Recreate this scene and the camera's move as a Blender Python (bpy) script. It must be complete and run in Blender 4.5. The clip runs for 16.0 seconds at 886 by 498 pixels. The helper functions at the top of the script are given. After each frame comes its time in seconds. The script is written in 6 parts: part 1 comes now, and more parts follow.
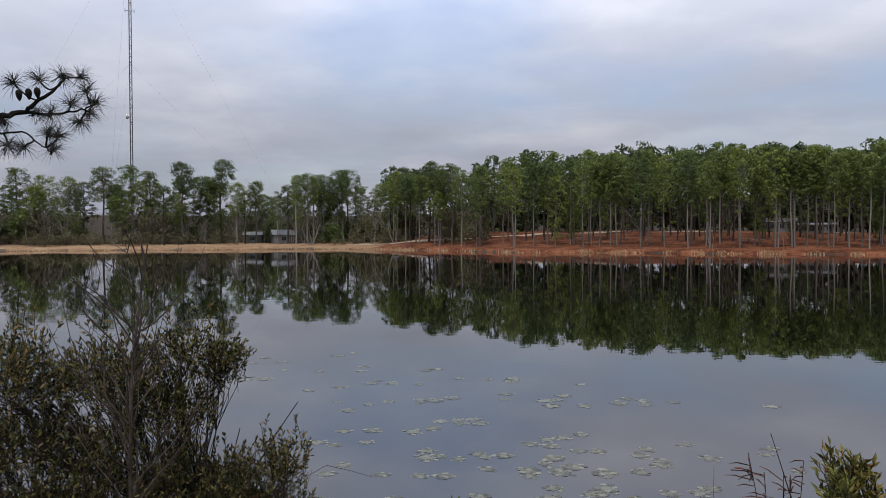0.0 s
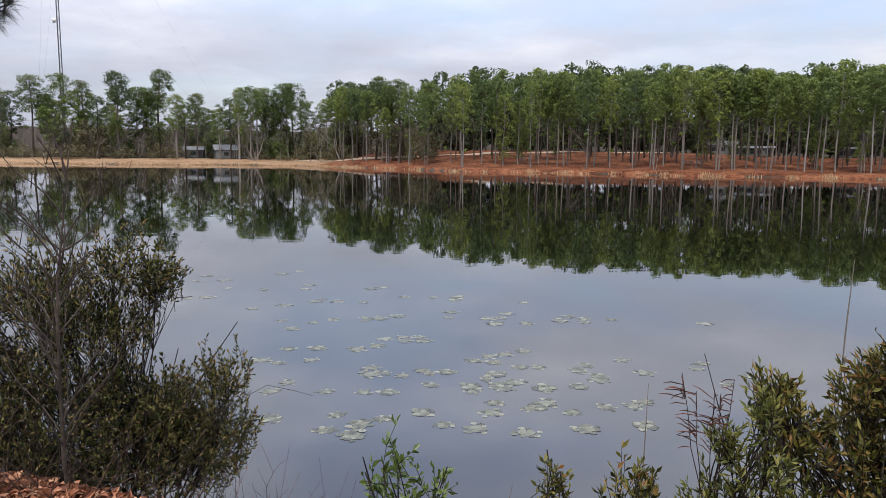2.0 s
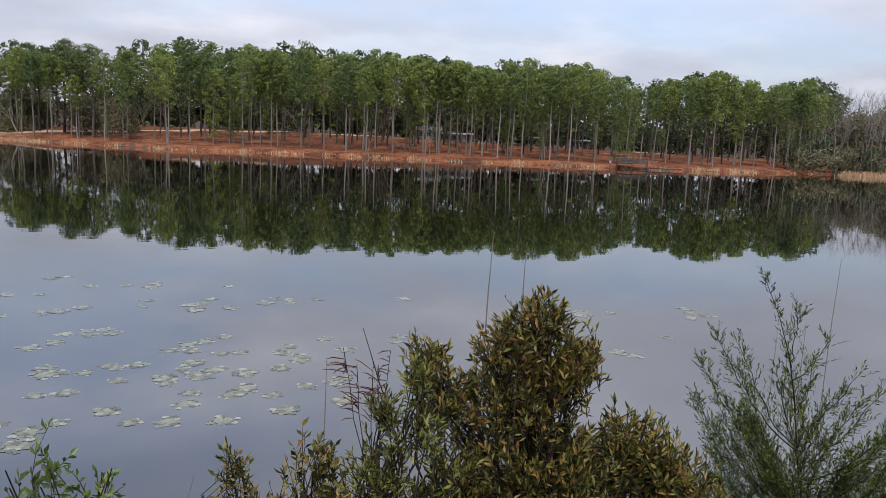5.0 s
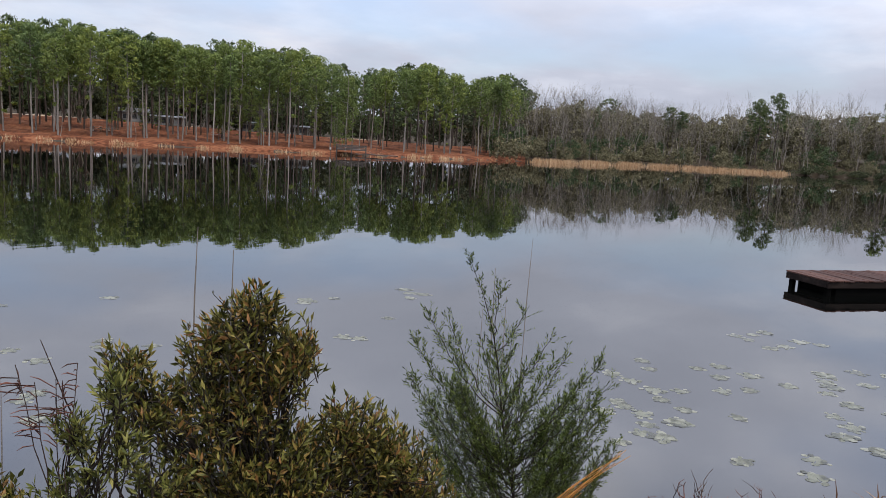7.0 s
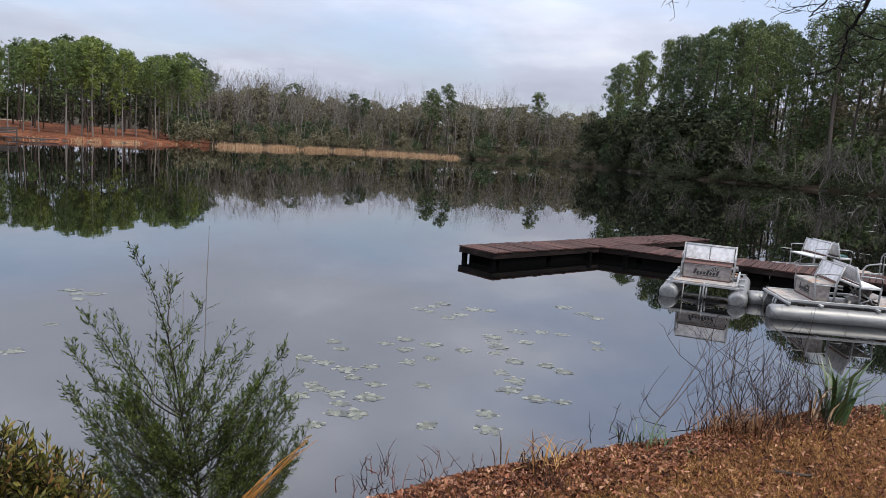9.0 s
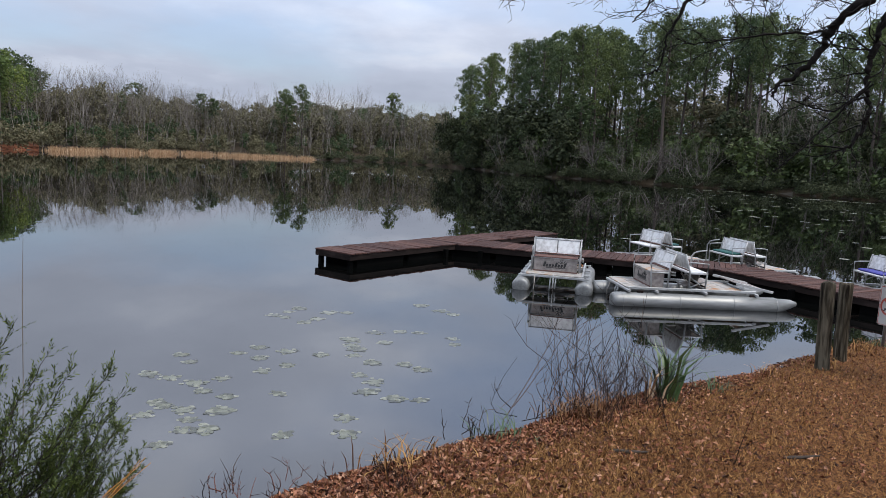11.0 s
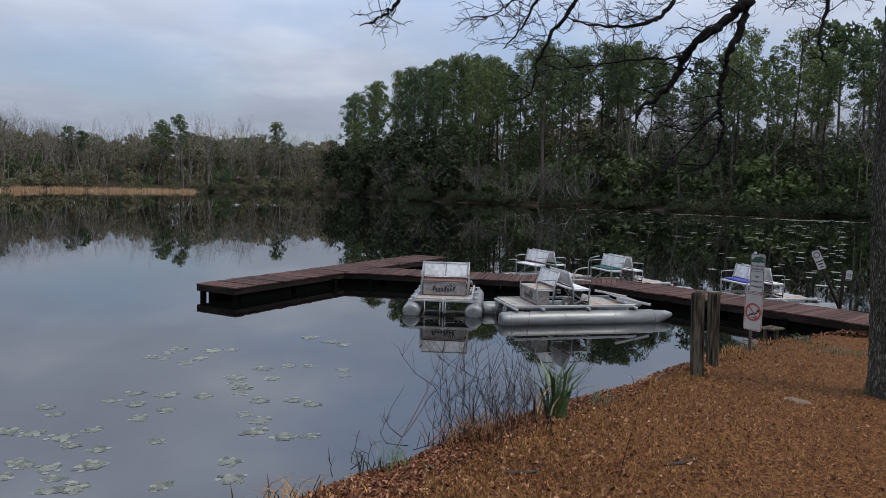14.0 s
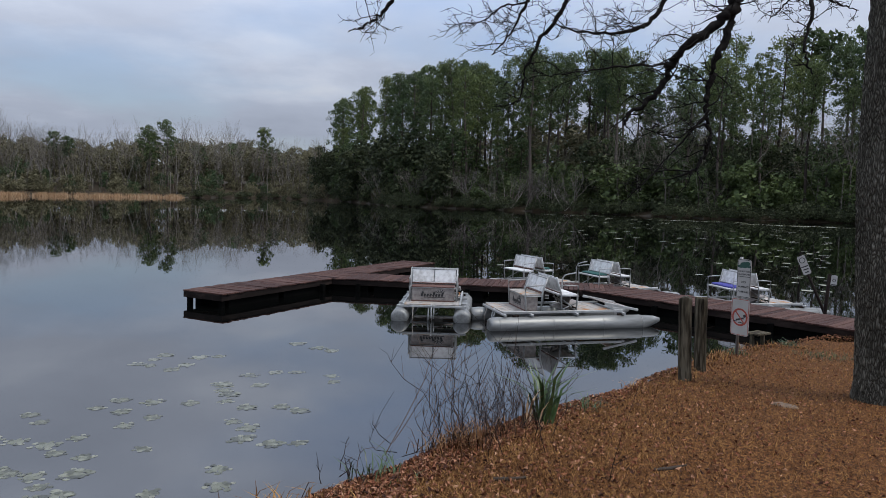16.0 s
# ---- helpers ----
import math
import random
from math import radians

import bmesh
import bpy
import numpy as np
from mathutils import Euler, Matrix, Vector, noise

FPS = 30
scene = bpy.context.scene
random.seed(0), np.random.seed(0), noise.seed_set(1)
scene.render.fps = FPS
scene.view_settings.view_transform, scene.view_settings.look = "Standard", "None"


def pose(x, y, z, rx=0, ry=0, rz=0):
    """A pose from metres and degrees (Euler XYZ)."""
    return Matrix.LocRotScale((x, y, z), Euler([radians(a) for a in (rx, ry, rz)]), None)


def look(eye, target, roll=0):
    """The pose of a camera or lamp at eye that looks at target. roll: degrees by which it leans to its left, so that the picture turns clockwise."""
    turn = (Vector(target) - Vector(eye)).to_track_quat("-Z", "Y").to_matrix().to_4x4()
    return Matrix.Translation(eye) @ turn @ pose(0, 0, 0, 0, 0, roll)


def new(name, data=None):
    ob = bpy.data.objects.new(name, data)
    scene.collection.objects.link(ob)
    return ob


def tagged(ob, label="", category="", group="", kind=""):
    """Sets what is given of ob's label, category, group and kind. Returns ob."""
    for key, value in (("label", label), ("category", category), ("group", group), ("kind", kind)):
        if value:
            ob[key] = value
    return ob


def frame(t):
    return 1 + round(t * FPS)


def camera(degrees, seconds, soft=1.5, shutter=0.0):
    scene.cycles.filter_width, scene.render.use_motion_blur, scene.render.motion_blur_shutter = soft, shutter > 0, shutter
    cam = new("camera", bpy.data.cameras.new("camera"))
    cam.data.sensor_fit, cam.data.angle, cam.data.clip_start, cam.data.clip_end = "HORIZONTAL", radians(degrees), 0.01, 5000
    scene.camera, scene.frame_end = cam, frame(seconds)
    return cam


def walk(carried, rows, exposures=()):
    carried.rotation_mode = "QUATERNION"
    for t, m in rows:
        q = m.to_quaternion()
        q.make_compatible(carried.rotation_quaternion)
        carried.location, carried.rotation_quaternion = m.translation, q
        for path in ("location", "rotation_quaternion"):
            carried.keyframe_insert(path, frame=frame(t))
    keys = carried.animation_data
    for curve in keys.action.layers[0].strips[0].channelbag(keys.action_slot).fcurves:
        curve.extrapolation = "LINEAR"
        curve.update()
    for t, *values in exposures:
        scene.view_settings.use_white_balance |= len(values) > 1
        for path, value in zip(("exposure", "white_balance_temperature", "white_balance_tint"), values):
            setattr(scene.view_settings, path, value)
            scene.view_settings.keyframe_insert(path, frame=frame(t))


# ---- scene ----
# camera: a person turning to the right on the bank, phone at arm's length
EYE_Z = 3.0
PATH = [  # seconds, x, y, yaw, pitch, roll
    (0, -0.091, 0.630, 0.00, -1.08, 0.23),
    (0.5, -0.077, 0.651, -0.09, -3.96, 0.06),
    (1, -0.060, 0.696, -0.15, -6.94, 0.08),
    (1.5, -0.060, 0.751, -0.24, -7.29, 0.03),
    (2, -0.060, 0.729, -4.11, -7.51, -0.62),
    (2.5, -0.065, 0.735, -14.23, -7.50, -2.44),
    (3, -0.050, 0.750, -15.54, -7.72, -2.34),
    (5.5, 0.219, 0.677, -30.45, -8.48, -2.75),
    (6, 0.241, 0.696, -35.21, -8.47, -3.14),
    (6.5, 0.256, 0.713, -41.20, -8.43, -3.44),
    (7, 0.280, 0.736, -47.81, -8.36, -3.37),
    (7.5, 0.305, 0.748, -54.71, -8.25, -3.47),
    (8, 0.316, 0.766, -61.16, -8.18, -3.61),
    (8.5, 0.337, 0.742, -67.19, -8.08, -3.65),
    (9, 0.391, 0.700, -71.97, -8.03, -3.78),
    (9.5, 0.422, 0.671, -75.26, -8.04, -3.68),
    (10, 0.428, 0.655, -78.18, -8.05, -3.78),
    (12.5, 0.535, 0.554, -88.51, -5.73, -1.31),
    (13, 0.539, 0.547, -89.82, -5.42, -1.25),
    (13.5, 0.537, 0.547, -91.05, -5.14, -1.34),
    (14, 0.548, 0.542, -92.00, -4.90, -1.35),
    (14.5, 0.545, 0.545, -92.31, -4.76, -1.37),
    (15, 0.544, 0.546, -92.53, -4.61, -1.39),
    (15.5, 0.550, 0.547, -92.75, -4.50, -1.45),
    (16, 0.554, 0.550, -92.95, -4.43, -1.38),
]
EXPOSURES = [(0.0, -0.55, 6800, 13), (0.5, -0.45, 6800, 13), (1.2, 0.09, 6850, 13), (3.0, 0.08, 6850, 13), (8.0, 0.02, 6700, 13), (10.0, 0.05, 6550, 12), (12.5, -0.43, 6350, 10), (16.0, -0.47, 6350, 10)]
cam = camera(62.95, 16.0, soft=0.48)
walk(cam, [(t, pose(x, y, EYE_Z, 90 + p, r, w)) for t, x, y, w, p, r in PATH], EXPOSURES)

# ---- light: bright overcast sky with broken cloud, weak wide sun from behind the camera ----
SUN_AZ, SUN_EL = 160.0, 60.0
world = bpy.data.worlds.new("sky")
scene.world = world
world.use_nodes = True
wn, wl = world.node_tree.nodes, world.node_tree.links
wn.clear()
w_out, w_bg = wn.new("ShaderNodeOutputWorld"), wn.new("ShaderNodeBackground")
w_sky = wn.new("ShaderNodeTexSky")
w_sky.sky_type, w_sky.sun_disc = "NISHITA", False
w_sky.sun_elevation, w_sky.sun_rotation = radians(SUN_EL), radians(-SUN_AZ)
w_co, w_sep = wn.new("ShaderNodeTexCoord"), wn.new("ShaderNodeSeparateXYZ")
wl.new(w_co.outputs["Generated"], w_sep.inputs[0])


def wmath(op, a, b):
    n = wn.new("ShaderNodeMath")
    n.operation = op
    for i, v in enumerate((a, b)):
        if isinstance(v, (int, float)):
            n.inputs[i].default_value = v
        else:
            wl.new(v, n.inputs[i])
    return n.outputs[0]


w_abs = wmath("ABSOLUTE", w_sep.outputs[2], 0.0)
w_den = wmath("ADD", w_abs, 0.16)
w_comb = wn.new("ShaderNodeCombineXYZ")
wl.new(wmath("DIVIDE", w_sep.outputs[0], w_den), w_comb.inputs[0])
wl.new(wmath("DIVIDE", w_sep.outputs[1], w_den), w_comb.inputs[1])


def wnoise(scale, detail, rough, off):
    n, m = wn.new("ShaderNodeTexNoise"), wn.new("ShaderNodeMapping")
    m.inputs["Location"].default_value = off
    wl.new(w_comb.outputs[0], m.inputs[0])
    wl.new(m.outputs[0], n.inputs["Vector"])
    n.inputs["Scale"].default_value, n.inputs["Detail"].default_value = scale, detail
    n.inputs["Roughness"].default_value = rough
    return n.outputs[0]


def wramp(fac, stops):
    r = wn.new("ShaderNodeValToRGB")
    wl.new(fac, r.inputs[0])
    while len(r.color_ramp.elements) < len(stops):
        r.color_ramp.elements.new(0.5)
    for e, (p, c) in zip(r.color_ramp.elements, stops):
        e.position, e.color = p, (*c, 1)
    return r.outputs[0]


def wmix(fac, a, b, kind="MIX"):
    m = wn.new("ShaderNodeMix")
    m.data_type, m.blend_type = "RGBA", kind
    for sock, v in ((m.inputs[0], fac), (m.inputs[6], a), (m.inputs[7], b)):
        if isinstance(v, (int, float)):
            sock.default_value = v
        elif isinstance(v, tuple):
            sock.default_value = (*v, 1)
        else:
            wl.new(v, sock)
    return m.outputs[2]


SKY_BLUE = wmix(1.0, w_sky.outputs[0], (0.15, 0.15, 0.16), "MULTIPLY")
CLOUD = wramp(wnoise(1.1, 6.0, 0.55, (3.1, 1.7, 0)), [(0.30, (0.50, 0.555, 0.68)), (0.5, (0.58, 0.64, 0.775)), (0.62, (0.69, 0.75, 0.88)), (0.75, (0.81, 0.855, 0.94))])
BLUE_MASK = wramp(wnoise(0.75, 4.0, 0.5, (7.3, 2.2, 0)), [(0.34, (0.42, 0.42, 0.42)), (0.52, (1, 1, 1))])
w_grad = wmath("MULTIPLY", wmath("MULTIPLY", w_abs, w_abs), 11.0)
w_grad = wmath("MINIMUM", wmath("ADD", w_grad, 0.84), 2.35)
w_gray = wn.new("ShaderNodeCombineColor")
for i in range(3):
    wl.new(w_grad, w_gray.inputs[i])
wl.new(wmix(1.0, wmix(BLUE_MASK, SKY_BLUE, CLOUD), w_gray.outputs[0], "MULTIPLY"), w_bg.inputs[0])
w_bg.inputs[1].default_value = 1.0
wl.new(w_bg.outputs[0], w_out.inputs[0])

sun_data = bpy.data.lights.new("sun", "SUN")
sun_data.energy, sun_data.angle, sun_data.color = 2.5, radians(14), (1.0, 0.95, 0.87)
sun = new("sun", sun_data)
_a, _e = radians(SUN_AZ), radians(SUN_EL)
sun.matrix_world = look(Vector((-math.sin(_a) * math.cos(_e), math.cos(_a) * math.cos(_e), math.sin(_e))) * 80, (0, 0, 0))


# ---- materials ----
def mat(name, colors, scale=4.0, rough=0.8, metal=0.0, bump=0.2, bump_scale=None, coarse=None, per="", spec=0.5, stretch=None, translucent=0.0, scatter=0.8, tight=False, vary=False):
    """A procedural surface: colors blended by noise at two scales; per: 'island' or 'object' adds a random shift."""
    m = bpy.data.materials.new(name)
    m.use_nodes = True
    n, l = m.node_tree.nodes, m.node_tree.links
    b = n["Principled BSDF"]
    b.inputs["Roughness"].default_value, b.inputs["Metallic"].default_value = rough, metal
    b.inputs["Specular IOR Level"].default_value = spec
    tc = n.new("ShaderNodeTexCoord")
    mp = n.new("ShaderNodeMapping")
    l.new(tc.outputs["Object"], mp.inputs[0])
    if stretch:
        mp.inputs["Scale"].default_value = stretch
    fine, big = n.new("ShaderNodeTexNoise"), n.new("ShaderNodeTexNoise")
    for t, s in ((fine, scale), (big, coarse or scale / 9)):
        l.new(mp.outputs[0], t.inputs["Vector"])
        t.inputs["Scale"].default_value, t.inputs["Detail"].default_value = s, 6
    mixf = n.new("ShaderNodeMath")
    mixf.operation = "MULTIPLY_ADD"
    l.new(fine.outputs[0], mixf.inputs[0])
    mixf.inputs[1].default_value = 0.55
    half = n.new("ShaderNodeMath")
    half.operation = "MULTIPLY"
    l.new(big.outputs[0], half.inputs[0])
    half.inputs[1].default_value = 0.45
    l.new(half.outputs[0], mixf.inputs[2])
    fac = mixf.outputs[0]
    if per:
        rnd = n.new("ShaderNodeObjectInfo" if per == "object" else "ShaderNodeNewGeometry")
        add = n.new("ShaderNodeMath")
        add.operation = "MULTIPLY_ADD"
        l.new(rnd.outputs["Random" if per == "object" else "Random Per Island"], add.inputs[0])
        add.inputs[1].default_value = 0.5 if per == "object" else scatter
        sub = n.new("ShaderNodeMath")
        sub.operation = "SUBTRACT"
        l.new(fac, sub.inputs[0])
        sub.inputs[1].default_value = 0.25 if per == "object" else scatter / 2
        l.new(sub.outputs[0], add.inputs[2])
        fac = add.outputs[0]
    ramp = n.new("ShaderNodeValToRGB")
    l.new(fac, ramp.inputs[0])
    els = ramp.color_ramp.elements
    while len(els) < len(colors):
        els.new(0.5)
    lo, hi = (0.3, 0.7) if not per else (0.12, 0.88) if scatter > 0.6 else (0.27, 0.73)
    if tight:
        lo, hi = 0.40, 0.60
    for i, (e, c) in enumerate(zip(els, colors)):
        e.position, e.color = lo + (hi - lo) * i / max(1, len(colors) - 1), (*c, 1)
    colour = ramp.outputs[0]
    if vary:
        info, tint, mul = n.new("ShaderNodeObjectInfo"), n.new("ShaderNodeValToRGB"), n.new("ShaderNodeMix")
        l.new(info.outputs["Random"], tint.inputs[0])
        tint.color_ramp.elements[0].color, tint.color_ramp.elements[1].color = (0.66, 0.74, 0.80, 1), (1.32, 1.20, 0.92, 1)
        mul.data_type, mul.blend_type = "RGBA", "MULTIPLY"
        mul.inputs[0].default_value = 1.0
        l.new(colour, mul.inputs[6])
        l.new(tint.outputs[0], mul.inputs[7])
        colour = mul.outputs[2]
    l.new(colour, b.inputs["Base Color"])
    if bump:
        bp, bt = n.new("ShaderNodeBump"), n.new("ShaderNodeTexNoise")
        l.new(mp.outputs[0], bt.inputs["Vector"])
        bt.inputs["Scale"].default_value, bt.inputs["Detail"].default_value = bump_scale or scale * 2, 5
        bp.inputs["Strength"].default_value, bp.inputs["Distance"].default_value = bump, 0.3 / (bump_scale or scale * 2)
        l.new(bt.outputs[0], bp.inputs["Height"])
        l.new(bp.outputs[0], b.inputs["Normal"])
    if translucent:
        tr, mx, out = n.new("ShaderNodeBsdfTranslucent"), n.new("ShaderNodeMixShader"), n["Material Output"]
        l.new(colour, tr.inputs[0])
        mx.inputs[0].default_value = translucent
        l.new(b.outputs[0], mx.inputs[1])
        l.new(tr.outputs[0], mx.inputs[2])
        l.new(mx.outputs[0], out.inputs[0])
    return m


def bark(name):
    """Furrowed oak bark: long grey plates parted by dark cracks."""
    m = mat(name, [(0.085, 0.078, 0.060), (0.18, 0.168, 0.135), (0.30, 0.285, 0.235)], 22.0, 0.95, bump=0.0, coarse=3.0, spec=0.1, stretch=(1, 1, 0.4))
    n, l = m.node_tree.nodes, m.node_tree.links
    b = n["Principled BSDF"]
    tc, mp, warp, mixv = n.new("ShaderNodeTexCoord"), n.new("ShaderNodeMapping"), n.new("ShaderNodeTexNoise"), n.new("ShaderNodeMix")
    l.new(tc.outputs["Object"], mp.inputs[0])
    mp.inputs["Scale"].default_value = (1, 1, 0.24)
    warp.inputs["Scale"].default_value, warp.inputs["Detail"].default_value = 9.0, 3
    l.new(mp.outputs[0], warp.inputs["Vector"])
    mixv.data_type, mixv.blend_type = "RGBA", "LINEAR_LIGHT"
    mixv.inputs[0].default_value = 0.05
    l.new(mp.outputs[0], mixv.inputs[6])
    l.new(warp.outputs["Color"], mixv.inputs[7])
    vo, ramp, mul = n.new("ShaderNodeTexVoronoi"), n.new("ShaderNodeValToRGB"), n.new("ShaderNodeMix")
    vo.feature = "DISTANCE_TO_EDGE"
    vo.inputs["Scale"].default_value = 40.0
    l.new(mixv.outputs[2], vo.inputs["Vector"])
    l.new(vo.outputs[0], ramp.inputs[0])
    ramp.color_ramp.elements[0].position, ramp.color_ramp.elements[1].position = 0.0, 0.45
    ramp.color_ramp.elements[0].color = (0.16, 0.15, 0.14, 1)
    mul.data_type, mul.blend_type = "RGBA", "MULTIPLY"
    mul.inputs[0].default_value = 1.0
    l.new(b.inputs["Base Color"].links[0].from_socket, mul.inputs[6])
    l.new(ramp.outputs[0], mul.inputs[7])
    l.new(mul.outputs[2], b.inputs["Base Color"])
    bp = n.new("ShaderNodeBump")
    bp.inputs["Strength"].default_value, bp.inputs["Distance"].default_value = 1.0, 0.03
    l.new(ramp.outputs[0], bp.inputs["Height"])
    l.new(bp.outputs[0], b.inputs["Normal"])
    return m


M_STRAW = mat("pine_straw_ground", [(0.060, 0.022, 0.011), (0.145, 0.050, 0.024), (0.22, 0.095, 0.048)], 1.6, 0.95, bump=0.8, tight=True, coarse=0.22, spec=0.1)


def fade_to(m, x0, x1, colors):
    """Let a ground colour give way, from x1 back to x0, to patchy sand."""
    n, l = m.node_tree.nodes, m.node_tree.links
    b = n["Principled BSDF"]
    tc, sep, span, nz, add, ramp, mix = (n.new("ShaderNode" + k) for k in ("TexCoord", "SeparateXYZ", "MapRange", "TexNoise", "Math", "ValToRGB", "Mix"))
    l.new(tc.outputs["Object"], sep.inputs[0])
    l.new(sep.outputs[0], span.inputs[0])
    span.inputs[1].default_value, span.inputs[2].default_value = x0, x1
    l.new(tc.outputs["Object"], nz.inputs["Vector"])
    nz.inputs["Scale"].default_value, nz.inputs["Detail"].default_value = 0.35, 6
    add.operation = "ADD"
    l.new(span.outputs[0], add.inputs[0])
    l.new(nz.outputs[0], add.inputs[1])
    l.new(add.outputs[0], ramp.inputs[0])
    ramp.color_ramp.elements[0].position, ramp.color_ramp.elements[1].position = 0.72, 0.98
    mix.data_type = "RGBA"
    l.new(ramp.outputs[0], mix.inputs[0])
    mix.inputs[6].default_value = (*colors, 1)
    l.new(b.inputs["Base Color"].links[0].from_socket, mix.inputs[7])
    l.new(mix.outputs[2], b.inputs["Base Color"])
    return m


fade_to(M_STRAW, -24.0, 3.0, (0.26, 0.165, 0.095))
M_LAWN = mat("dry_lawn", [(0.018, 0.007, 0.003), (0.080, 0.031, 0.010), (0.20, 0.092, 0.030)], 75.0, 0.95, bump=1.0, bump_scale=80, coarse=28.0, tight=True, spec=0.1)
M_DAM = mat("sandy_bank", [(0.14, 0.075, 0.04), (0.26, 0.165, 0.095), (0.36, 0.26, 0.16)], 1.2, 0.95, bump=0.5, coarse=0.1, spec=0.1)
M_BED = mat("lake_bed", [(0.02, 0.016, 0.010), (0.04, 0.03, 0.018)], 2.0, 0.9, bump=0.2)
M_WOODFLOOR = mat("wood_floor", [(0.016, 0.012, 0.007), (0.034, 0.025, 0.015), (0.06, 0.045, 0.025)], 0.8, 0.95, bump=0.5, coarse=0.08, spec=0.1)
M_ROAD = mat("sand_road", [(0.36, 0.27, 0.19), (0.50, 0.40, 0.30)], 1.0, 0.95, bump=0.3, spec=0.1)
M_NEEDLES = mat("pine_needles", [(0.032, 0.053, 0.014), (0.108, 0.152, 0.039), (0.225, 0.282, 0.083)], 1.1, 0.6, bump=0, per="island", spec=0.3, translucent=0.25, coarse=0.3, scatter=0.26, vary=True)
# darker needle copy: shade coloured into eastern and deep-wood crowns, plain variety elsewhere
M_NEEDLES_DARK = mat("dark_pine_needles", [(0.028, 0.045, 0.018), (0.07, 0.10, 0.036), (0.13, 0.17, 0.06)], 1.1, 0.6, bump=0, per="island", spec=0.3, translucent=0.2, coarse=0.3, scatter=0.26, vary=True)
# evergreen foliage with the shade under the canopy put into its colour
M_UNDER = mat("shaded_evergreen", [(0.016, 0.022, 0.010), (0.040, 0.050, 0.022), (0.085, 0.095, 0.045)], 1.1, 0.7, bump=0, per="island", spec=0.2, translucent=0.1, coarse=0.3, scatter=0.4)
M_PINEBARK = mat("pine_bark", [(0.09, 0.079, 0.069), (0.18, 0.163, 0.145), (0.29, 0.268, 0.243)], 2.5, 0.95, bump=0.6, stretch=(1, 1, 0.25), spec=0.1, per="object")
# pine bark darkened: backlight and wood shade put into the trunk colour
M_SHADEBARK = mat("shaded_pine_bark", [(0.03, 0.024, 0.02), (0.07, 0.056, 0.047), (0.13, 0.108, 0.092)], 2.5, 0.95, bump=0.6, stretch=(1, 1, 0.25), spec=0.1, per="object")
M_BROWNWOOD = mat("brown_green_wood", [(0.06, 0.057, 0.03), (0.13, 0.12, 0.065), (0.215, 0.19, 0.115)], 1.1, 0.7, bump=0, per="island", spec=0.2, translucent=0.15, coarse=0.3, scatter=0.4)
M_BAREBARK = mat("grey_bark", [(0.10, 0.087, 0.073), (0.18, 0.16, 0.136), (0.26, 0.233, 0.20)], 2.5, 0.95, bump=0.4, spec=0.1, per="object")
M_TWIG = mat("thicket_twigs", [(0.075, 0.064, 0.054), (0.16, 0.14, 0.12), (0.26, 0.235, 0.205)], 1.0, 0.95, bump=0, per="island", spec=0.1)
M_OAKBARK = bark("oak_bark")
# near-black limbs and twigs: their silhouette against the sky is in the colour
M_LIMB = mat("backlit_limb", [(0.004, 0.0035, 0.003), (0.010, 0.0085, 0.0075), (0.026, 0.023, 0.020)], 14.0, 0.95, bump=0.6, bump_scale=30, spec=0.1)
M_REED = mat("dry_reeds", [(0.26, 0.15, 0.075), (0.40, 0.255, 0.145), (0.53, 0.38, 0.235)], 1.0, 0.9, bump=0, per="island", spec=0.1)


# ---- builders ----
def fast_mesh(name, V, F):
    """A triangle mesh from arrays of corners and faces."""
    me = bpy.data.meshes.new(name)
    V, F = np.asarray(V, dtype=np.float32), np.asarray(F, dtype=np.int32)
    me.vertices.add(len(V))
    me.vertices.foreach_set("co", V.ravel())
    me.loops.add(F.size)
    me.loops.foreach_set("vertex_index", F.ravel())
    me.polygons.add(len(F))
    me.polygons.foreach_set("loop_start", np.arange(0, F.size, F.shape[1], dtype=np.int32))
    me.update(calc_edges=True)
    return me


def smooth(me):
    me.polygons.foreach_set("use_smooth", np.ones(len(me.polygons), dtype=bool))
    return me


def thing(name, m, label, category, group="", kind=""):
    """A top-level empty that parents its parts."""
    ob = new(name)
    ob.matrix_basis = m
    ob.empty_display_size = 0.2
    return tagged(ob, label, category, group, kind)


def hang(name, me, material, parent, label="", m=None):
    """A mesh object under a thing or a part."""
    if material and not me.materials:
        me.materials.append(material)
    ob = new(name, me)
    ob.parent = parent
    if m is not None:
        ob.matrix_basis = m
    return tagged(ob, label)


def part(name, bm, material, parent, label="", m=None):
    me = bpy.data.meshes.new(name)
    bm.to_mesh(me)
    bm.free()
    return hang(name, me, material, parent, label, m)


def solo(name, me, material, label, category, group="", kind="", m=None):
    """A thing of one mesh."""
    if material and not me.materials:
        me.materials.append(material)
    ob = new(name, me)
    if m is not None:
        ob.matrix_basis = m
    return tagged(ob, label, category, group, kind)


def box(bm, c, size, bevel=0.0, m=None):
    """A box of that size round c, its edges bevelled, into bm."""
    made = bmesh.ops.create_cube(bm, size=1.0)["verts"]
    bmesh.ops.scale(bm, vec=size, verts=made)
    bmesh.ops.translate(bm, vec=c, verts=made)
    if bevel:
        edges = list({e for v in made for e in v.link_edges})
        made = list({v for f in bmesh.ops.bevel(bm, geom=edges, offset=bevel, segments=1, affect="EDGES")["faces"] for v in f.verts} | {v for v in made if v.is_valid})
    if m is not None:
        bmesh.ops.transform(bm, matrix=m, verts=made)
    return made


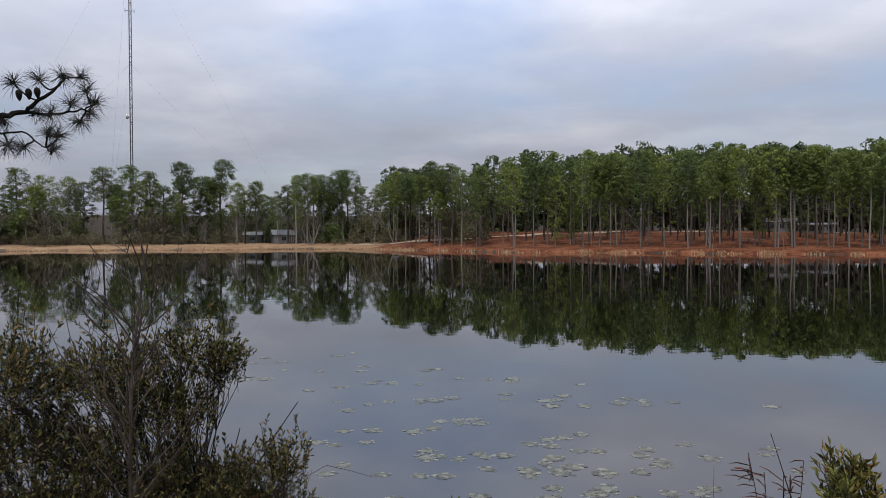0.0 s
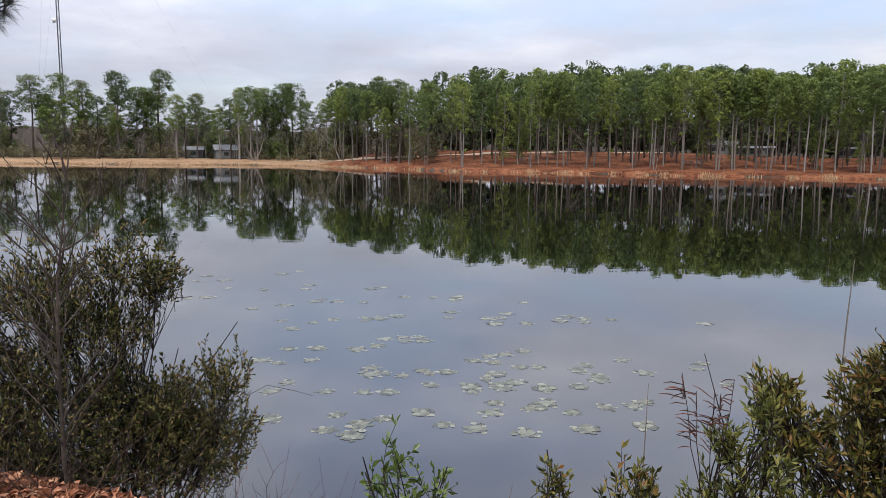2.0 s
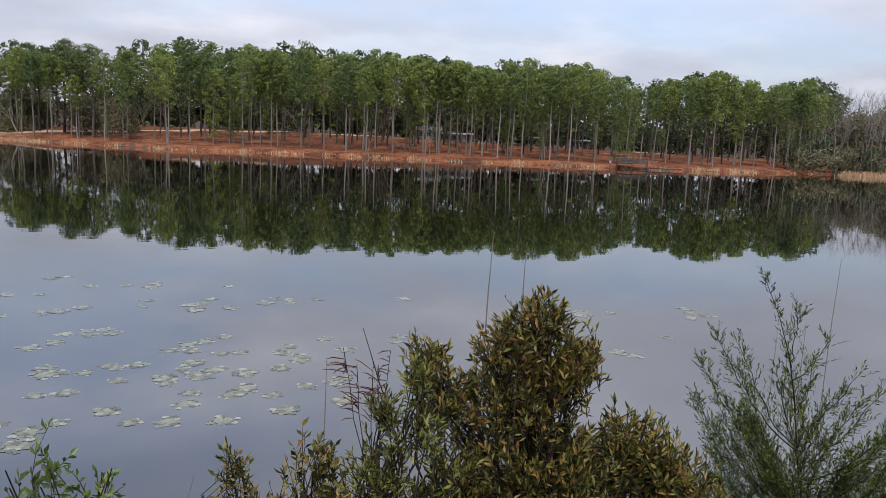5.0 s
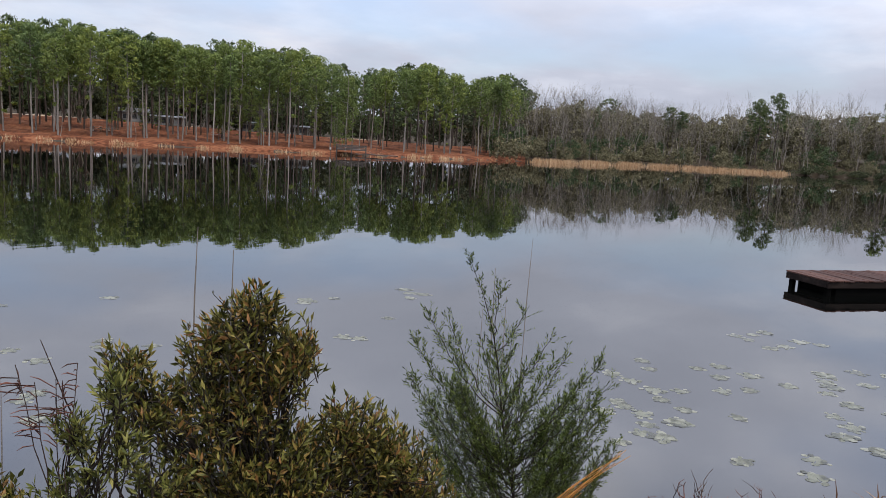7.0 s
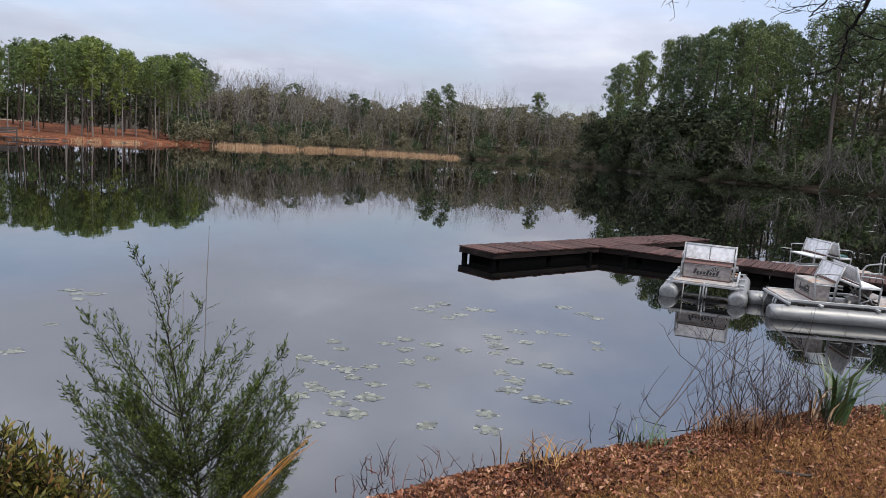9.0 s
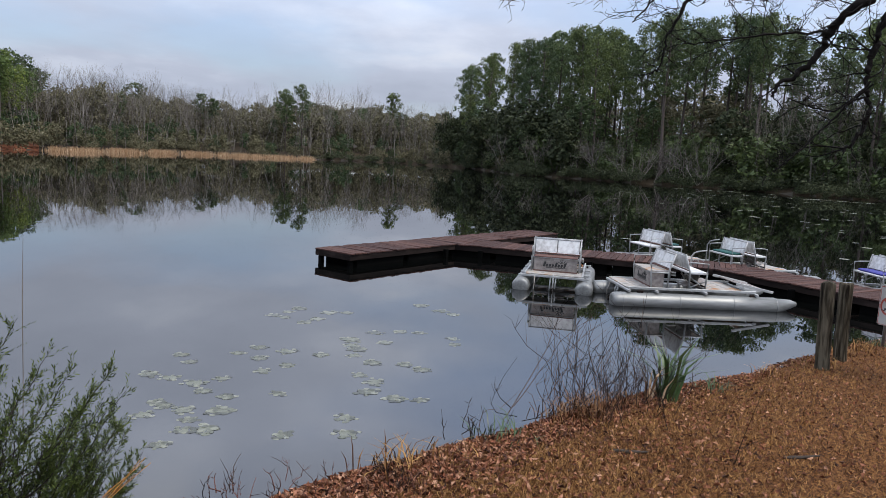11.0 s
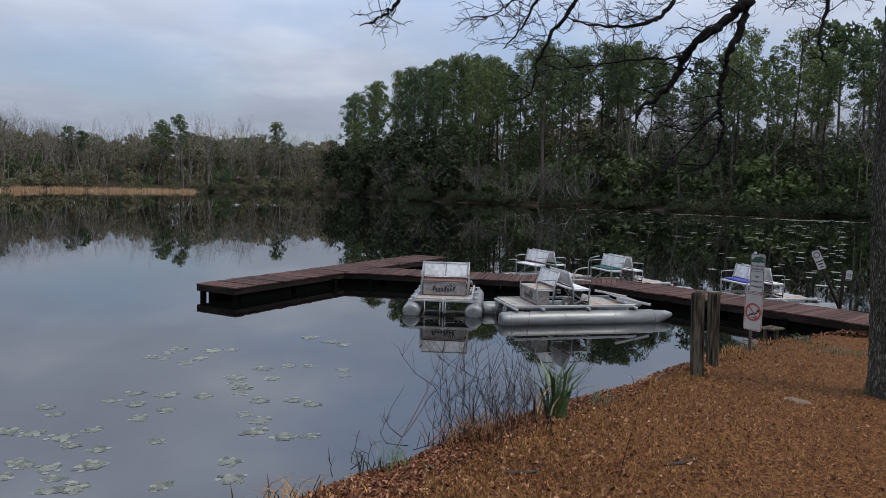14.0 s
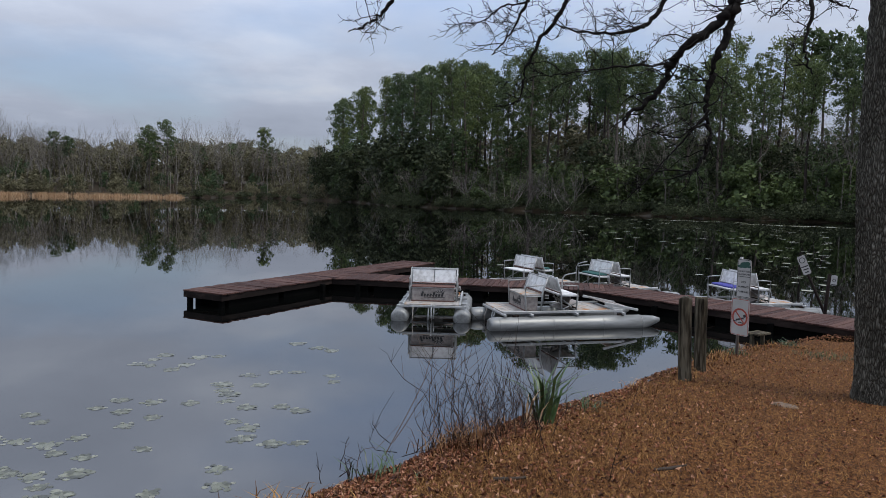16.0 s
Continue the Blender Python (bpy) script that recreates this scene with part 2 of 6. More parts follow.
def tube_arrays(path, radii, sides=6, cap=True):
    """Corners and triangles of a tapered tube along a path."""
    path = np.asarray(path, dtype=float)
    n = len(path)
    radii = np.broadcast_to(np.asarray(radii, dtype=float), (n,))
    tang = np.gradient(path, axis=0)
    tang /= np.linalg.norm(tang, axis=1)[:, None] + 1e-9
    ref = np.array([0.0, 0, 1]) if abs(tang[0][2]) < 0.9 else np.array([1.0, 0, 0])
    u = np.cross(tang, ref)
    u /= np.linalg.norm(u, axis=1)[:, None] + 1e-9
    v = np.cross(tang, u)
    a = np.arange(sides) * 2 * np.pi / sides
    V = (path[:, None] + radii[:, None, None] * (np.cos(a)[None, :, None] * u[:, None] + np.sin(a)[None, :, None] * v[:, None])).reshape(-1, 3)
    i, j = np.meshgrid(np.arange(n - 1), np.arange(sides), indexing="ij")
    p0, p1 = i * sides + j, i * sides + (j + 1) % sides
    q0, q1 = p0 + sides, p1 + sides
    F = np.concatenate([np.stack([p0, p1, q1], -1).reshape(-1, 3), np.stack([p0, q1, q0], -1).reshape(-1, 3)])
    if cap:
        V = np.concatenate([V, path[:1], path[-1:]])
        k = np.arange(sides)
        F = np.concatenate([F, np.stack([k, np.full(sides, n * sides), (k + 1) % sides], -1),
                            np.stack([(n - 1) * sides + k, (n - 1) * sides + (k + 1) % sides, np.full(sides, n * sides + 1)], -1)])
    return V, F


def joined(chunks):
    """Several (corners, triangles) as one."""
    chunks = [c for c in chunks if len(c[0])]
    off = np.cumsum([0] + [len(c[0]) for c in chunks[:-1]])
    return np.concatenate([c[0] for c in chunks]), np.concatenate([c[1] + o for c, o in zip(chunks, off)])


def moved(chunk, x, y, z, turn=0.0, scale=1.0, zscale=None):
    V = chunk[0] * np.array([scale, scale, zscale or scale])
    c, s = math.cos(turn), math.sin(turn)
    return np.stack([V[:, 0] * c - V[:, 1] * s + x, V[:, 0] * s + V[:, 1] * c + y, V[:, 2] + z], 1), chunk[1]


def unit(v):
    return v / (np.linalg.norm(v, axis=-1, keepdims=True) + 1e-9)


def chips(rng, centres, spread, size, n, flat=0.6, aspect=0.45, ruffle=0.48):
    """Puffs of n small tufts round each centre, lying loosely on its skin: far foliage."""
    C = np.repeat(np.asarray(centres), n, axis=0)
    R = np.repeat(np.broadcast_to(np.asarray(spread, dtype=float), (len(centres),)), n)
    way = unit(rng.normal(size=C.shape) + np.array([0, 0, 0.25]))
    off = way * (0.35 + 0.75 * rng.random(len(C)) ** 0.6)[:, None] * R[:, None]
    off[:, 2] *= flat
    c = C + off
    face = unit(way + rng.normal(size=c.shape) * ruffle)
    d = unit(np.cross(face, rng.normal(size=c.shape)))
    s = np.cross(face, d)
    L = size * (0.55 + 0.9 * rng.random(len(c)))[:, None]
    V = np.stack([c - d * L * 0.5 + s * L * aspect, c - d * L * 0.5 - s * L * aspect, c + d * L * 0.6], 1).reshape(-1, 3)
    return V, np.arange(len(V)).reshape(-1, 3)


def leaf_arrays(P, D, length, width, rng, fold=0.25):
    """Folded lance-shaped leaves at P along D."""
    P, D = np.asarray(P), unit(np.asarray(D))
    n = len(P)
    S = unit(np.cross(D, unit(rng.normal(size=(n, 3)) + np.array([0, 0, 0.6]))))
    N = np.cross(S, D)
    L = (length * (0.65 + 0.6 * rng.random(n)))[:, None]
    W = L * (width / length)
    mid = P + D * L * 0.5
    V = np.stack([P, mid + S * W * 0.5 + N * W * fold, mid - S * W * 0.5 + N * W * fold, P + D * L - N * L * 0.06], 1).reshape(-1, 3)
    b = np.arange(n)[:, None] * 4
    F = np.concatenate([b + np.array([[0, 1, 3]]), b + np.array([[0, 3, 2]])])
    return V, F


def bend(a, b, rng, wob=0.08, n=5, sag=0.0):
    """A slightly crooked path from a to b."""
    a, b = np.asarray(a, float), np.asarray(b, float)
    t = np.linspace(0, 1, n)[:, None]
    p = a + (b - a) * t
    w = np.sin(np.pi * t) * np.linalg.norm(b - a)
    p += w * rng.normal(size=(1, 3)) * wob + w * rng.normal(size=(n, 3)) * wob * 0.16
    p[:, 2] += (w * sag)[:, 0]
    return p


# ---- lie of the land, round the camera's place: bearing in degrees (left is plus) and distance ----
CX, CY = 0.3, 0.55
BRINK = [(-180, 60), (-165, 40), (-150, 24), (-135, 18.5), (-125, 17.8), (-121, 17.3), (-115, 14.2), (-111, 11.0), (-107, 8.8), (-102.6, 7.6), (-96, 6.2), (-90, 5.2), (-81.5, 4.4), (-77, 4.15), (-68, 3.6), (-55, 3.2), (-40, 3.0), (-20, 2.9), (0, 3.0), (14, 3.3), (24, 4.3), (33, 5.4), (48, 8), (60, 16), (75, 45), (100, 90), (180, 60)]
FAR = [(-180, 61), (-150, 60), (-135, 110), (-122.5, 122), (-112.6, 120), (-104, 131), (-98, 137), (-89, 150), (-85, 203), (-79, 237), (-72.7, 212), (-64, 198), (-57, 162), (-53.5, 158), (-48, 136), (-40, 122), (-31, 119), (-22, 117), (-15.7, 121), (-5.6, 122), (1.3, 143), (8, 166), (20, 170), (31, 180), (50, 190), (75, 150), (100, 91), (180, 61)]
TREELINE = [(-140, 12), (-121.4, 12.4), (-117.2, 11.8), (-114.3, 11.4), (-112, 10.4), (-109.6, 10.8), (-106.3, 12.1), (-102.5, 13), (-98.6, 12.2), (-95.6, 11.4), (-93, 11.1), (-89.9, 9.3), (-86.9, 8.1), (-84.3, 6.9), (-83.4, 4.6), (-81.5, 4.0), (-76.5, 4.7), (-72.3, 4.9), (-68, 4.1), (-63.7, 4.4), (-57.3, 4.9), (-53.7, 5.1), (-51.7, 5.5), (-49, 5.0), (-47, 5.9), (-43.7, 5.7), (-40.9, 4.9), (-37.1, 6.3), (-31.3, 6.5), (-26.5, 6.4), (-21.7, 6.8), (-17.6, 6.4), (-15.4, 7.1), (-9.6, 6.3), (-5.5, 6.5), (-3.1, 6.0), (-2, 4.9), (-0.5, 5.5), (1.9, 5.7), (4.2, 5.3), (5.6, 4.1), (7.8, 5.4), (11.6, 4.8), (13.5, 3.7), (14.9, 4.7), (17.3, 5.8), (20.1, 5.6), (25.6, 5.0), (29.7, 4.8), (50, 5)]


def table(rows, x):
    return np.interp(x, [r[0] for r in rows], [r[1] for r in rows])


CREST = [(-180, 6), (-135, 14), (-100, 13), (-88, 9), (-84, 5), (-70, 4), (-58, 3), (-48, 2.2), (-40, 2.6), (-27, 3.3), (-15, 4.0), (-4, 3.8), (2, 2.6), (6, 1.4), (12, 1.3), (60, 1.3), (110, 3), (180, 4)]
REACH = [(-180, 40), (-135, 90), (-88, 90), (-84, 60), (-58, 50), (-40, 55), (-10, 60), (-2, 55), (3, 26), (7, 26), (60, 26), (110, 30), (180, 40)]


def ease(t):
    t = np.clip(t, 0, 1)
    return t * t * (3 - 2 * t)


def land(x, y):
    """Height of the ground at x, y."""
    x, y = np.asarray(x, float), np.asarray(y, float)
    dx, dy = x - CX, y - CY
    r, az = np.hypot(dx, dy), np.degrees(np.arctan2(-dx, dy))
    nb, fs = table(BRINK, az), table(FAR, az)
    near = np.maximum(1.45 - 0.08 * r, 0.2)
    wob = 0.022 * np.sin(x * 1.7 + 2 * np.sin(y * 1.1)) * np.sin(y * 1.9 + x * 0.4)
    near = near + wob * ease((r - 1.0) / 4)
    at = np.maximum(1.45 - 0.08 * nb, 0.2)
    fall = at - (at + 0.9) * ease((r - nb) / (0.9 + 0.9 * at))
    near = np.where(r < nb, near, fall)
    s = r - fs
    far = -0.9 + 1.5 * ease((s + 4) / 7) + (table(CREST, az) - 0.6) * ease((s - 2) / table(REACH, az)) + 0.03 * np.maximum(s - 120, 0)
    far = far + 0.12 * np.sin(x * 0.31 + np.sin(y * 0.23) * 2) * ease(s / 8)
    return np.where(r < (nb + fs) / 2, near, far)


def polar(az, r):
    return CX - math.sin(radians(az)) * r, CY + math.cos(radians(az)) * r


def ground():
    az = np.concatenate([np.arange(-136, 46, 0.75), np.arange(46, 224, 5.0)])
    r = np.concatenate([[0.01], np.geomspace(0.6, 24, 62), np.geomspace(26, 92, 12), np.geomspace(96, 300, 60), np.geomspace(320, 3200, 16)])
    A, Rr = np.meshgrid(np.radians(az), r, indexing="ij")
    X, Y = CX - np.sin(A) * Rr, CY + np.cos(A) * Rr
    Z = land(X, Y)
    V = np.stack([X, Y, Z], -1).reshape(-1, 3)
    n, m = len(az), len(r)
    i, j = np.meshgrid(np.arange(n), np.arange(m - 1), indexing="ij")
    k = (i + 1) % n
    F = np.stack([i * m + j, i * m + j + 1, k * m + j + 1, k * m + j], -1).reshape(-1, 4)[:, ::-1]
    me = smooth(fast_mesh("ground", V, F))
    for mm in (M_LAWN, M_BED, M_STRAW, M_DAM, M_WOODFLOOR):
        me.materials.append(mm)
    c = V[F].mean(1)
    fr, fa = np.hypot(c[:, 0] - CX, c[:, 1] - CY), np.degrees(np.arctan2(-(c[:, 0] - CX), c[:, 1] - CY))
    s = fr - table(FAR, fa)
    idx = np.zeros(len(F), dtype=np.int32)
    idx[c[:, 2] < -0.12] = 1
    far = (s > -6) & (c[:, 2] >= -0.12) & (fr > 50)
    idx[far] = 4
    idx[far & (fa > -54) & (fa < 9) & (s < 58)] = 2
    idx[far & (fa >= 9) & (fa < 60) & (s < 22)] = 3
    me.polygons.foreach_set("material_index", idx)
    return solo("ground", me, None, "brown leaf-strewn lake bank and pine-straw hillside", "ground", kind="structure")


ground()


def water():
    m = bpy.data.materials.new("lake_water")
    m.use_nodes = True
    n, l = m.node_tree.nodes, m.node_tree.links
    b = n["Principled BSDF"]
    b.inputs["Base Color"].default_value = (0.002, 0.0022, 0.002, 1)
    b.inputs["Roughness"].default_value, b.inputs["IOR"].default_value = 0.008, 1.7
    tc, mp = n.new("ShaderNodeTexCoord"), n.new("ShaderNodeMapping")
    l.new(tc.outputs["Object"], mp.inputs[0])
    mp.inputs["Scale"].default_value = (0.55, 1.4, 1.0)
    mp.inputs["Rotation"].default_value = (0, 0, radians(25))
    t1, t2 = n.new("ShaderNodeTexNoise"), n.new("ShaderNodeTexNoise")
    for t, s in ((t1, 1.3), (t2, 0.03)):
        l.new(mp.outputs[0], t.inputs["Vector"])
        t.inputs["Scale"].default_value, t.inputs["Detail"].default_value = s, 3
    mul = n.new("ShaderNodeMath")
    mul.operation = "MULTIPLY"
    l.new(t1.outputs[0], mul.inputs[0])
    l.new(t2.outputs[0], mul.inputs[1])
    bp = n.new("ShaderNodeBump")
    bp.inputs["Strength"].default_value, bp.inputs["Distance"].default_value = 0.085, 0.03
    l.new(mul.outputs[0], bp.inputs["Height"])
    l.new(bp.outputs[0], b.inputs["Normal"])
    bm = bmesh.new()
    bmesh.ops.create_grid(bm, x_segments=8, y_segments=8, size=620)
    me = bpy.data.meshes.new("water")
    bm.to_mesh(me)
    bm.free()
    solo("water", me, m, "still dark lake water mirroring sky and trees", "lake", kind="structure")


water()


# ---- trees ----
def pine_parts(seed, height=20.0, bare=0.5, width=2.4, puffs=42, n=56, size=0.36, flat=0.75, girth=0.145):
    """Trunk-with-limbs and crown of a tall pine: puffs of needles at the limb ends, in a lumpy domed outline."""
    rng = np.random.default_rng(seed)
    lean = rng.normal(size=2) * 0.3
    zs = np.linspace(0, height * 0.97, 8)
    path = np.stack([lean[0] * (zs / height) ** 2 + 0.12 * np.sin(zs * 0.4 + seed), lean[1] * (zs / height) ** 2 + 0.1 * np.cos(zs * 0.33 + seed), zs], 1)
    rad = girth * (1 - zs / height) ** 0.7 + 0.03
    chunks, cen, spr = [tube_arrays(path, rad, 6, False)], [], []
    side, swing = rng.random() * 6.28, 0.15 + 0.3 * rng.random()
    for k in range(puffs):
        u = ((k + rng.random()) / puffs) ** 0.82
        z = height * (bare + (1 - bare) * u) * 0.965
        env = width * (0.5 + 0.5 * min(1.0, u / 0.45)) if u < 0.62 else width * math.sqrt(max(0.05, 1 - ((u - 0.62) / 0.44) ** 2))
        a = k * 2.4 + 1.1 * rng.random()
        reach = env * (0.15 + 0.85 * math.sqrt(rng.random())) * (1 + swing * math.cos(a - side))
        base = np.array([np.interp(z, zs, path[:, 0]), np.interp(z, zs, path[:, 1]), z - reach * 0.3])
        tip = base + np.array([math.cos(a) * reach, math.sin(a) * reach, reach * (0.25 + 0.2 * rng.random())])
        if k % 2 == 0:
            chunks.append(tube_arrays(bend(base, tip, rng, 0.06, 3), [0.055, 0.04, 0.02], 3, False))
        cen.append(tip)
        spr.append((0.55 + 0.6 * rng.random()) * (0.8 if u < 0.2 else 1.0))
    for k in range(4):
        z = height * (bare - 0.04 - 0.25 * rng.random())
        a = rng.random() * 6.28
        L = 0.6 + 1.2 * rng.random()
        chunks.append(tube_arrays([[0, 0, z], [math.cos(a) * L, math.sin(a) * L, z + 0.2]], [0.03, 0.012], 3, False))
        if k == 0 and bare > 0.3:
            cen.append(np.array([math.cos(a) * L, math.sin(a) * L, z + 0.2]))
            spr.append(0.5)
    cen.append(np.array([path[-1][0], path[-1][1], height - 0.6]))
    spr.append(0.9)
    return joined(chunks), chips(rng, cen, spr, size, n, flat, 0.36)


def bare_parts(seed, height=12.0, spread=0.5, levels=4, sides=3, thick=0.075, stems=1):
    """A leafless hardwood: forked limbs down to fine twigs."""
    rng = np.random.default_rng(seed)
    chunks = []

    def grow(p, d, length, rad, lev):
        e = p + d * length
        path = bend(p, e, rng, 0.06, 4 if lev == levels else 3 if lev > 1 else 2)
        chunks.append(tube_arrays(path, np.linspace(rad, rad * 0.6, len(path)), 5 if lev == levels else sides, False))
        if lev == 0:
            return
        for k in range(3 if lev > 1 else 4):
            t = 0.45 + 0.55 * rng.random() if k else 1.0
            q = p + (e - p) * t
            nd = unit(d + rng.normal(size=3) * spread + np.array([0, 0, 0.22]))
            grow(q, nd, length * (0.52 + 0.22 * rng.random()), rad * 0.5, lev - 1)

    for s in range(stems):
        d = unit(np.array([rng.normal() * 0.12 * stems, rng.normal() * 0.12 * stems, 1.0]))
        grow(np.zeros(3), d, height * 0.42, thick, levels)
    V, F = joined(chunks)
    grown = height / V[:, 2].max()
    return V * grown, F, (chunks[0][0] * grown, chunks[0][1]), tuple(a * b for a, b in zip(joined(chunks[1:]), (grown, 1)))


def shrub_parts(seed, radius=1.6, height=2.4, clumps=18, n=24, size=0.28, aspect=0.35, puff=0.36):
    rng = np.random.default_rng(seed)
    cen = []
    for k in range(clumps):
        a, q = rng.random() * 6.28, radius * math.sqrt(rng.random()) * 0.8
        cen.append([math.cos(a) * q, math.sin(a) * q, height * (0.15 + 0.7 * rng.random() * (1 - 0.5 * (q / radius) ** 2))])
    return chips(rng, cen, radius * puff, size, n, 0.85, aspect)


PINES = [pine_parts(11 + k, 20.0, [0.56, 0.50, 0.60, 0.47, 0.58, 0.53, 0.63, 0.40][k], [2.5, 2.8, 2.2, 2.6, 2.3, 3.0, 2.0, 2.5][k], 40 if k < 6 else 34) for k in range(8)]
PINES += [pine_parts(31 + k, 20.0, [0.1, 0.2][k], [2.4, 2.9][k], 44, 78, 0.27) for k in range(2)]
PINES += [pine_parts(51 + k, 20.0, [0.34, 0.28, 0.40][k], [3.2, 3.6, 2.9][k], 46, 56) for k in range(3)]
PINES += [pine_parts(61 + k, 20.0, [0.52, 0.46, 0.58, 0.50, 0.62][k], [2.3, 2.5, 2.0, 2.7, 1.8][k], 42, 92, 0.23, 0.75, 0.20) for k in range(5)]
PINE_MESH = [(smooth(fast_mesh("pine_trunk", *t)), fast_mesh("pine_crown", *c)) for t, c in PINES]
PINE_MESH_DARK = [(a.copy(), b.copy()) for a, b in PINE_MESH]
BARES = [bare_parts(41 + k, 12.0, [0.46, 0.36, 0.55, 0.28][k], 4) for k in range(4)]
BARE_MESH = [(fast_mesh("bare_trunk", *b[2]), fast_mesh("bare_crown", *b[3])) for b in BARES]


def pine(x, y, height, k, turn, label, group, dark=False, wide=1.0, dim=False):
    """One pine tree standing on the ground at x, y."""
    s = height / 20.0
    ob = thing("pine_tree", Matrix.LocRotScale((x, y, float(land(x, y)) - 0.15), Euler((0, 0, turn)), (s * wide, s * wide, s)), label, "tree", group)
    trunk, crown = PINE_MESH[k][0], (PINE_MESH_DARK if dark else PINE_MESH)[k][1]
    # dark pines and dim rear rows take the shaded bark copy
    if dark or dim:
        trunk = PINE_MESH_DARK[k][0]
    hang("trunk", trunk, M_SHADEBARK if dark or dim else M_PINEBARK, ob)
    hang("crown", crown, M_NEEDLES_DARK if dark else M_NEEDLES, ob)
    return ob


def bare_tree(x, y, height, k, turn, label="leafless grey hardwood tree at the lake edge", group="bare trees"):
    s = height / 12.0
    ob = thing("bare_tree", Matrix.LocRotScale((x, y, float(land(x, y)) - 0.1), Euler((0, 0, turn)), (s, s, s)), label, "tree", group)
    hang("trunk", BARE_MESH[k][0], M_BAREBARK, ob)
    hang("crown", BARE_MESH[k][1], M_BAREBARK, ob)
    return ob


def top_height(az, r, x, y, share=1.0):
    """Height of a tree there whose top reaches that share of the skyline."""
    return 3.0 + r * math.tan(radians(float(table(TREELINE, az)) * share)) - float(land(x, y))


rng = np.random.default_rng(5)

# pines on the northern hillside: an open front row, closing up behind
az = 4.5
row = 0
spots = []
for row, (off, step) in enumerate(((5, 1.5), (12, 1.3), (22, 1.15), (34, 1.25), (50, 1.2))):
    az = 4.0
    while az > -54:
        a = az + rng.normal() * 0.3
        r = float(table(FAR, a)) + off + rng.random() * 8
        if not (row == 0 and rng.random() < 0.25) and not (row > 0 and a > -2.5 and rng.random() < 0.35):
            spots.append((a, r, row))
        az -= step * (0.6 + 0.8 * rng.random())
FAR_T, FAR_C = [], []


def far_pine(x, y, height, k, turn, wide=1.0):
    """A pine deep in a wood, added to the joined mass."""
    t, c = PINES[k]
    s = height / 20.0
    keep = c[0].reshape(-1, 3, 3)[::4]
    mid = keep.mean(1, keepdims=True)
    tri = (mid + (keep - mid) * 1.8).reshape(-1, 3)
    FAR_C.append(moved((tri, np.arange(len(tri)).reshape(-1, 3)), x, y, float(land(x, y)), turn, s * wide, s))
    FAR_T.append(moved((t[0][:48], t[1][(t[1] < 48).all(1)]), x, y, float(land(x, y)), turn, s * 1.2, s))


for a, r, row in spots:
    x, y = polar(a, r)
    share = (0.83 + 0.16 * rng.random()) if row < 2 else (0.86 + 0.18 * rng.random())
    h = min(27.0, max(9.0, top_height(a, r, x, y, share)))
    if row > 2:
        far_pine(x, y, h, int(rng.integers(0, 10)), rng.random() * 6.28)
        continue
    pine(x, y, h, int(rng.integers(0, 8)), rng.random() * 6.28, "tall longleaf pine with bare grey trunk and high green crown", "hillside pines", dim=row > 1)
# small young pines and leafless trees along the front
for k in range(34):
    a = 3 - 56 * rng.random()
    r = float(table(FAR, a)) + 7 + 26 * rng.random()
    x, y = polar(a, r)
    pine(x, y, 5 + 9 * rng.random(), (3, 7, 8, 9)[k % 4], rng.random() * 6.28, "slim young pine with light green foliage", "young pines", wide=1.1)
for a, d, h in ((-5.6, 4, 8), (-20.2, 4, 8), (-25, 5, 7), (-31.5, 6, 9), (-34.0, 5, 8), (-12, 9, 6), (-46, 8, 8), (-51.5, 6, 14), (-53, 4, 13), (-50.4, 10, 12), (4, 8, 10), (5.5, 6, 11), (6.3, 8, 11), (7.2, 12, 10), (8.6, 13, 9), (11.9, 15, 9), (12.9, 17, 8), (13.9, 15, 9), (14.6, 17, 10), (15.6, 16, 8), (-1.6, 10, 8)):
    x, y = polar(a, float(table(FAR, a)) + d)
    bare_tree(x, y, h, int(rng.integers(0, 4)), rng.random() * 6.28)
# dim wood behind the hillside rows
for k in range(70):
    a = 5 - 60 * rng.random()
    r = float(table(FAR, a)) + 62 + 40 * rng.random()
    x, y = polar(a, r)
    far_pine(x, y, max(10, min(27, top_height(a, r, x, y, 0.75 + 0.2 * rng.random()))), 8 + k % 2 if k % 3 else k % 8, rng.random() * 6.28, 1.3)


# low growth as stuff: shrubs and twiggy thickets along a stretch of shore
SHRUBS = [shrub_parts(70 + k, 1.5 + 0.3 * k, 2.2 + 0.4 * k, 20, 24, 0.2, 0.34, 0.3) for k in range(3)]
TALL = [shrub_parts(75 + k, 2.3 + 0.3 * k, 6.0, 34, 26, 0.36, 0.34, 0.28) for k in range(3)]
WOOD = [shrub_parts(85 + k, 4.6 + 0.8 * k, 14.0, 48, 20, 0.85, 0.3, 0.25) for k in range(3)]
FINE = [shrub_parts(185 + k, 4.0 + 0.8 * k, 14.0, 56, 28, 0.5, 0.34, 0.22) for k in range(3)]
THICKETS = [bare_parts(90 + k, 6.0, 0.42, 3, 3, 0.05, 3)[:2] for k in range(4)]
SLIM = [bare_parts(96 + k, 12.0, 0.36, 3, 3, 0.06)[:2] for k in range(4)]


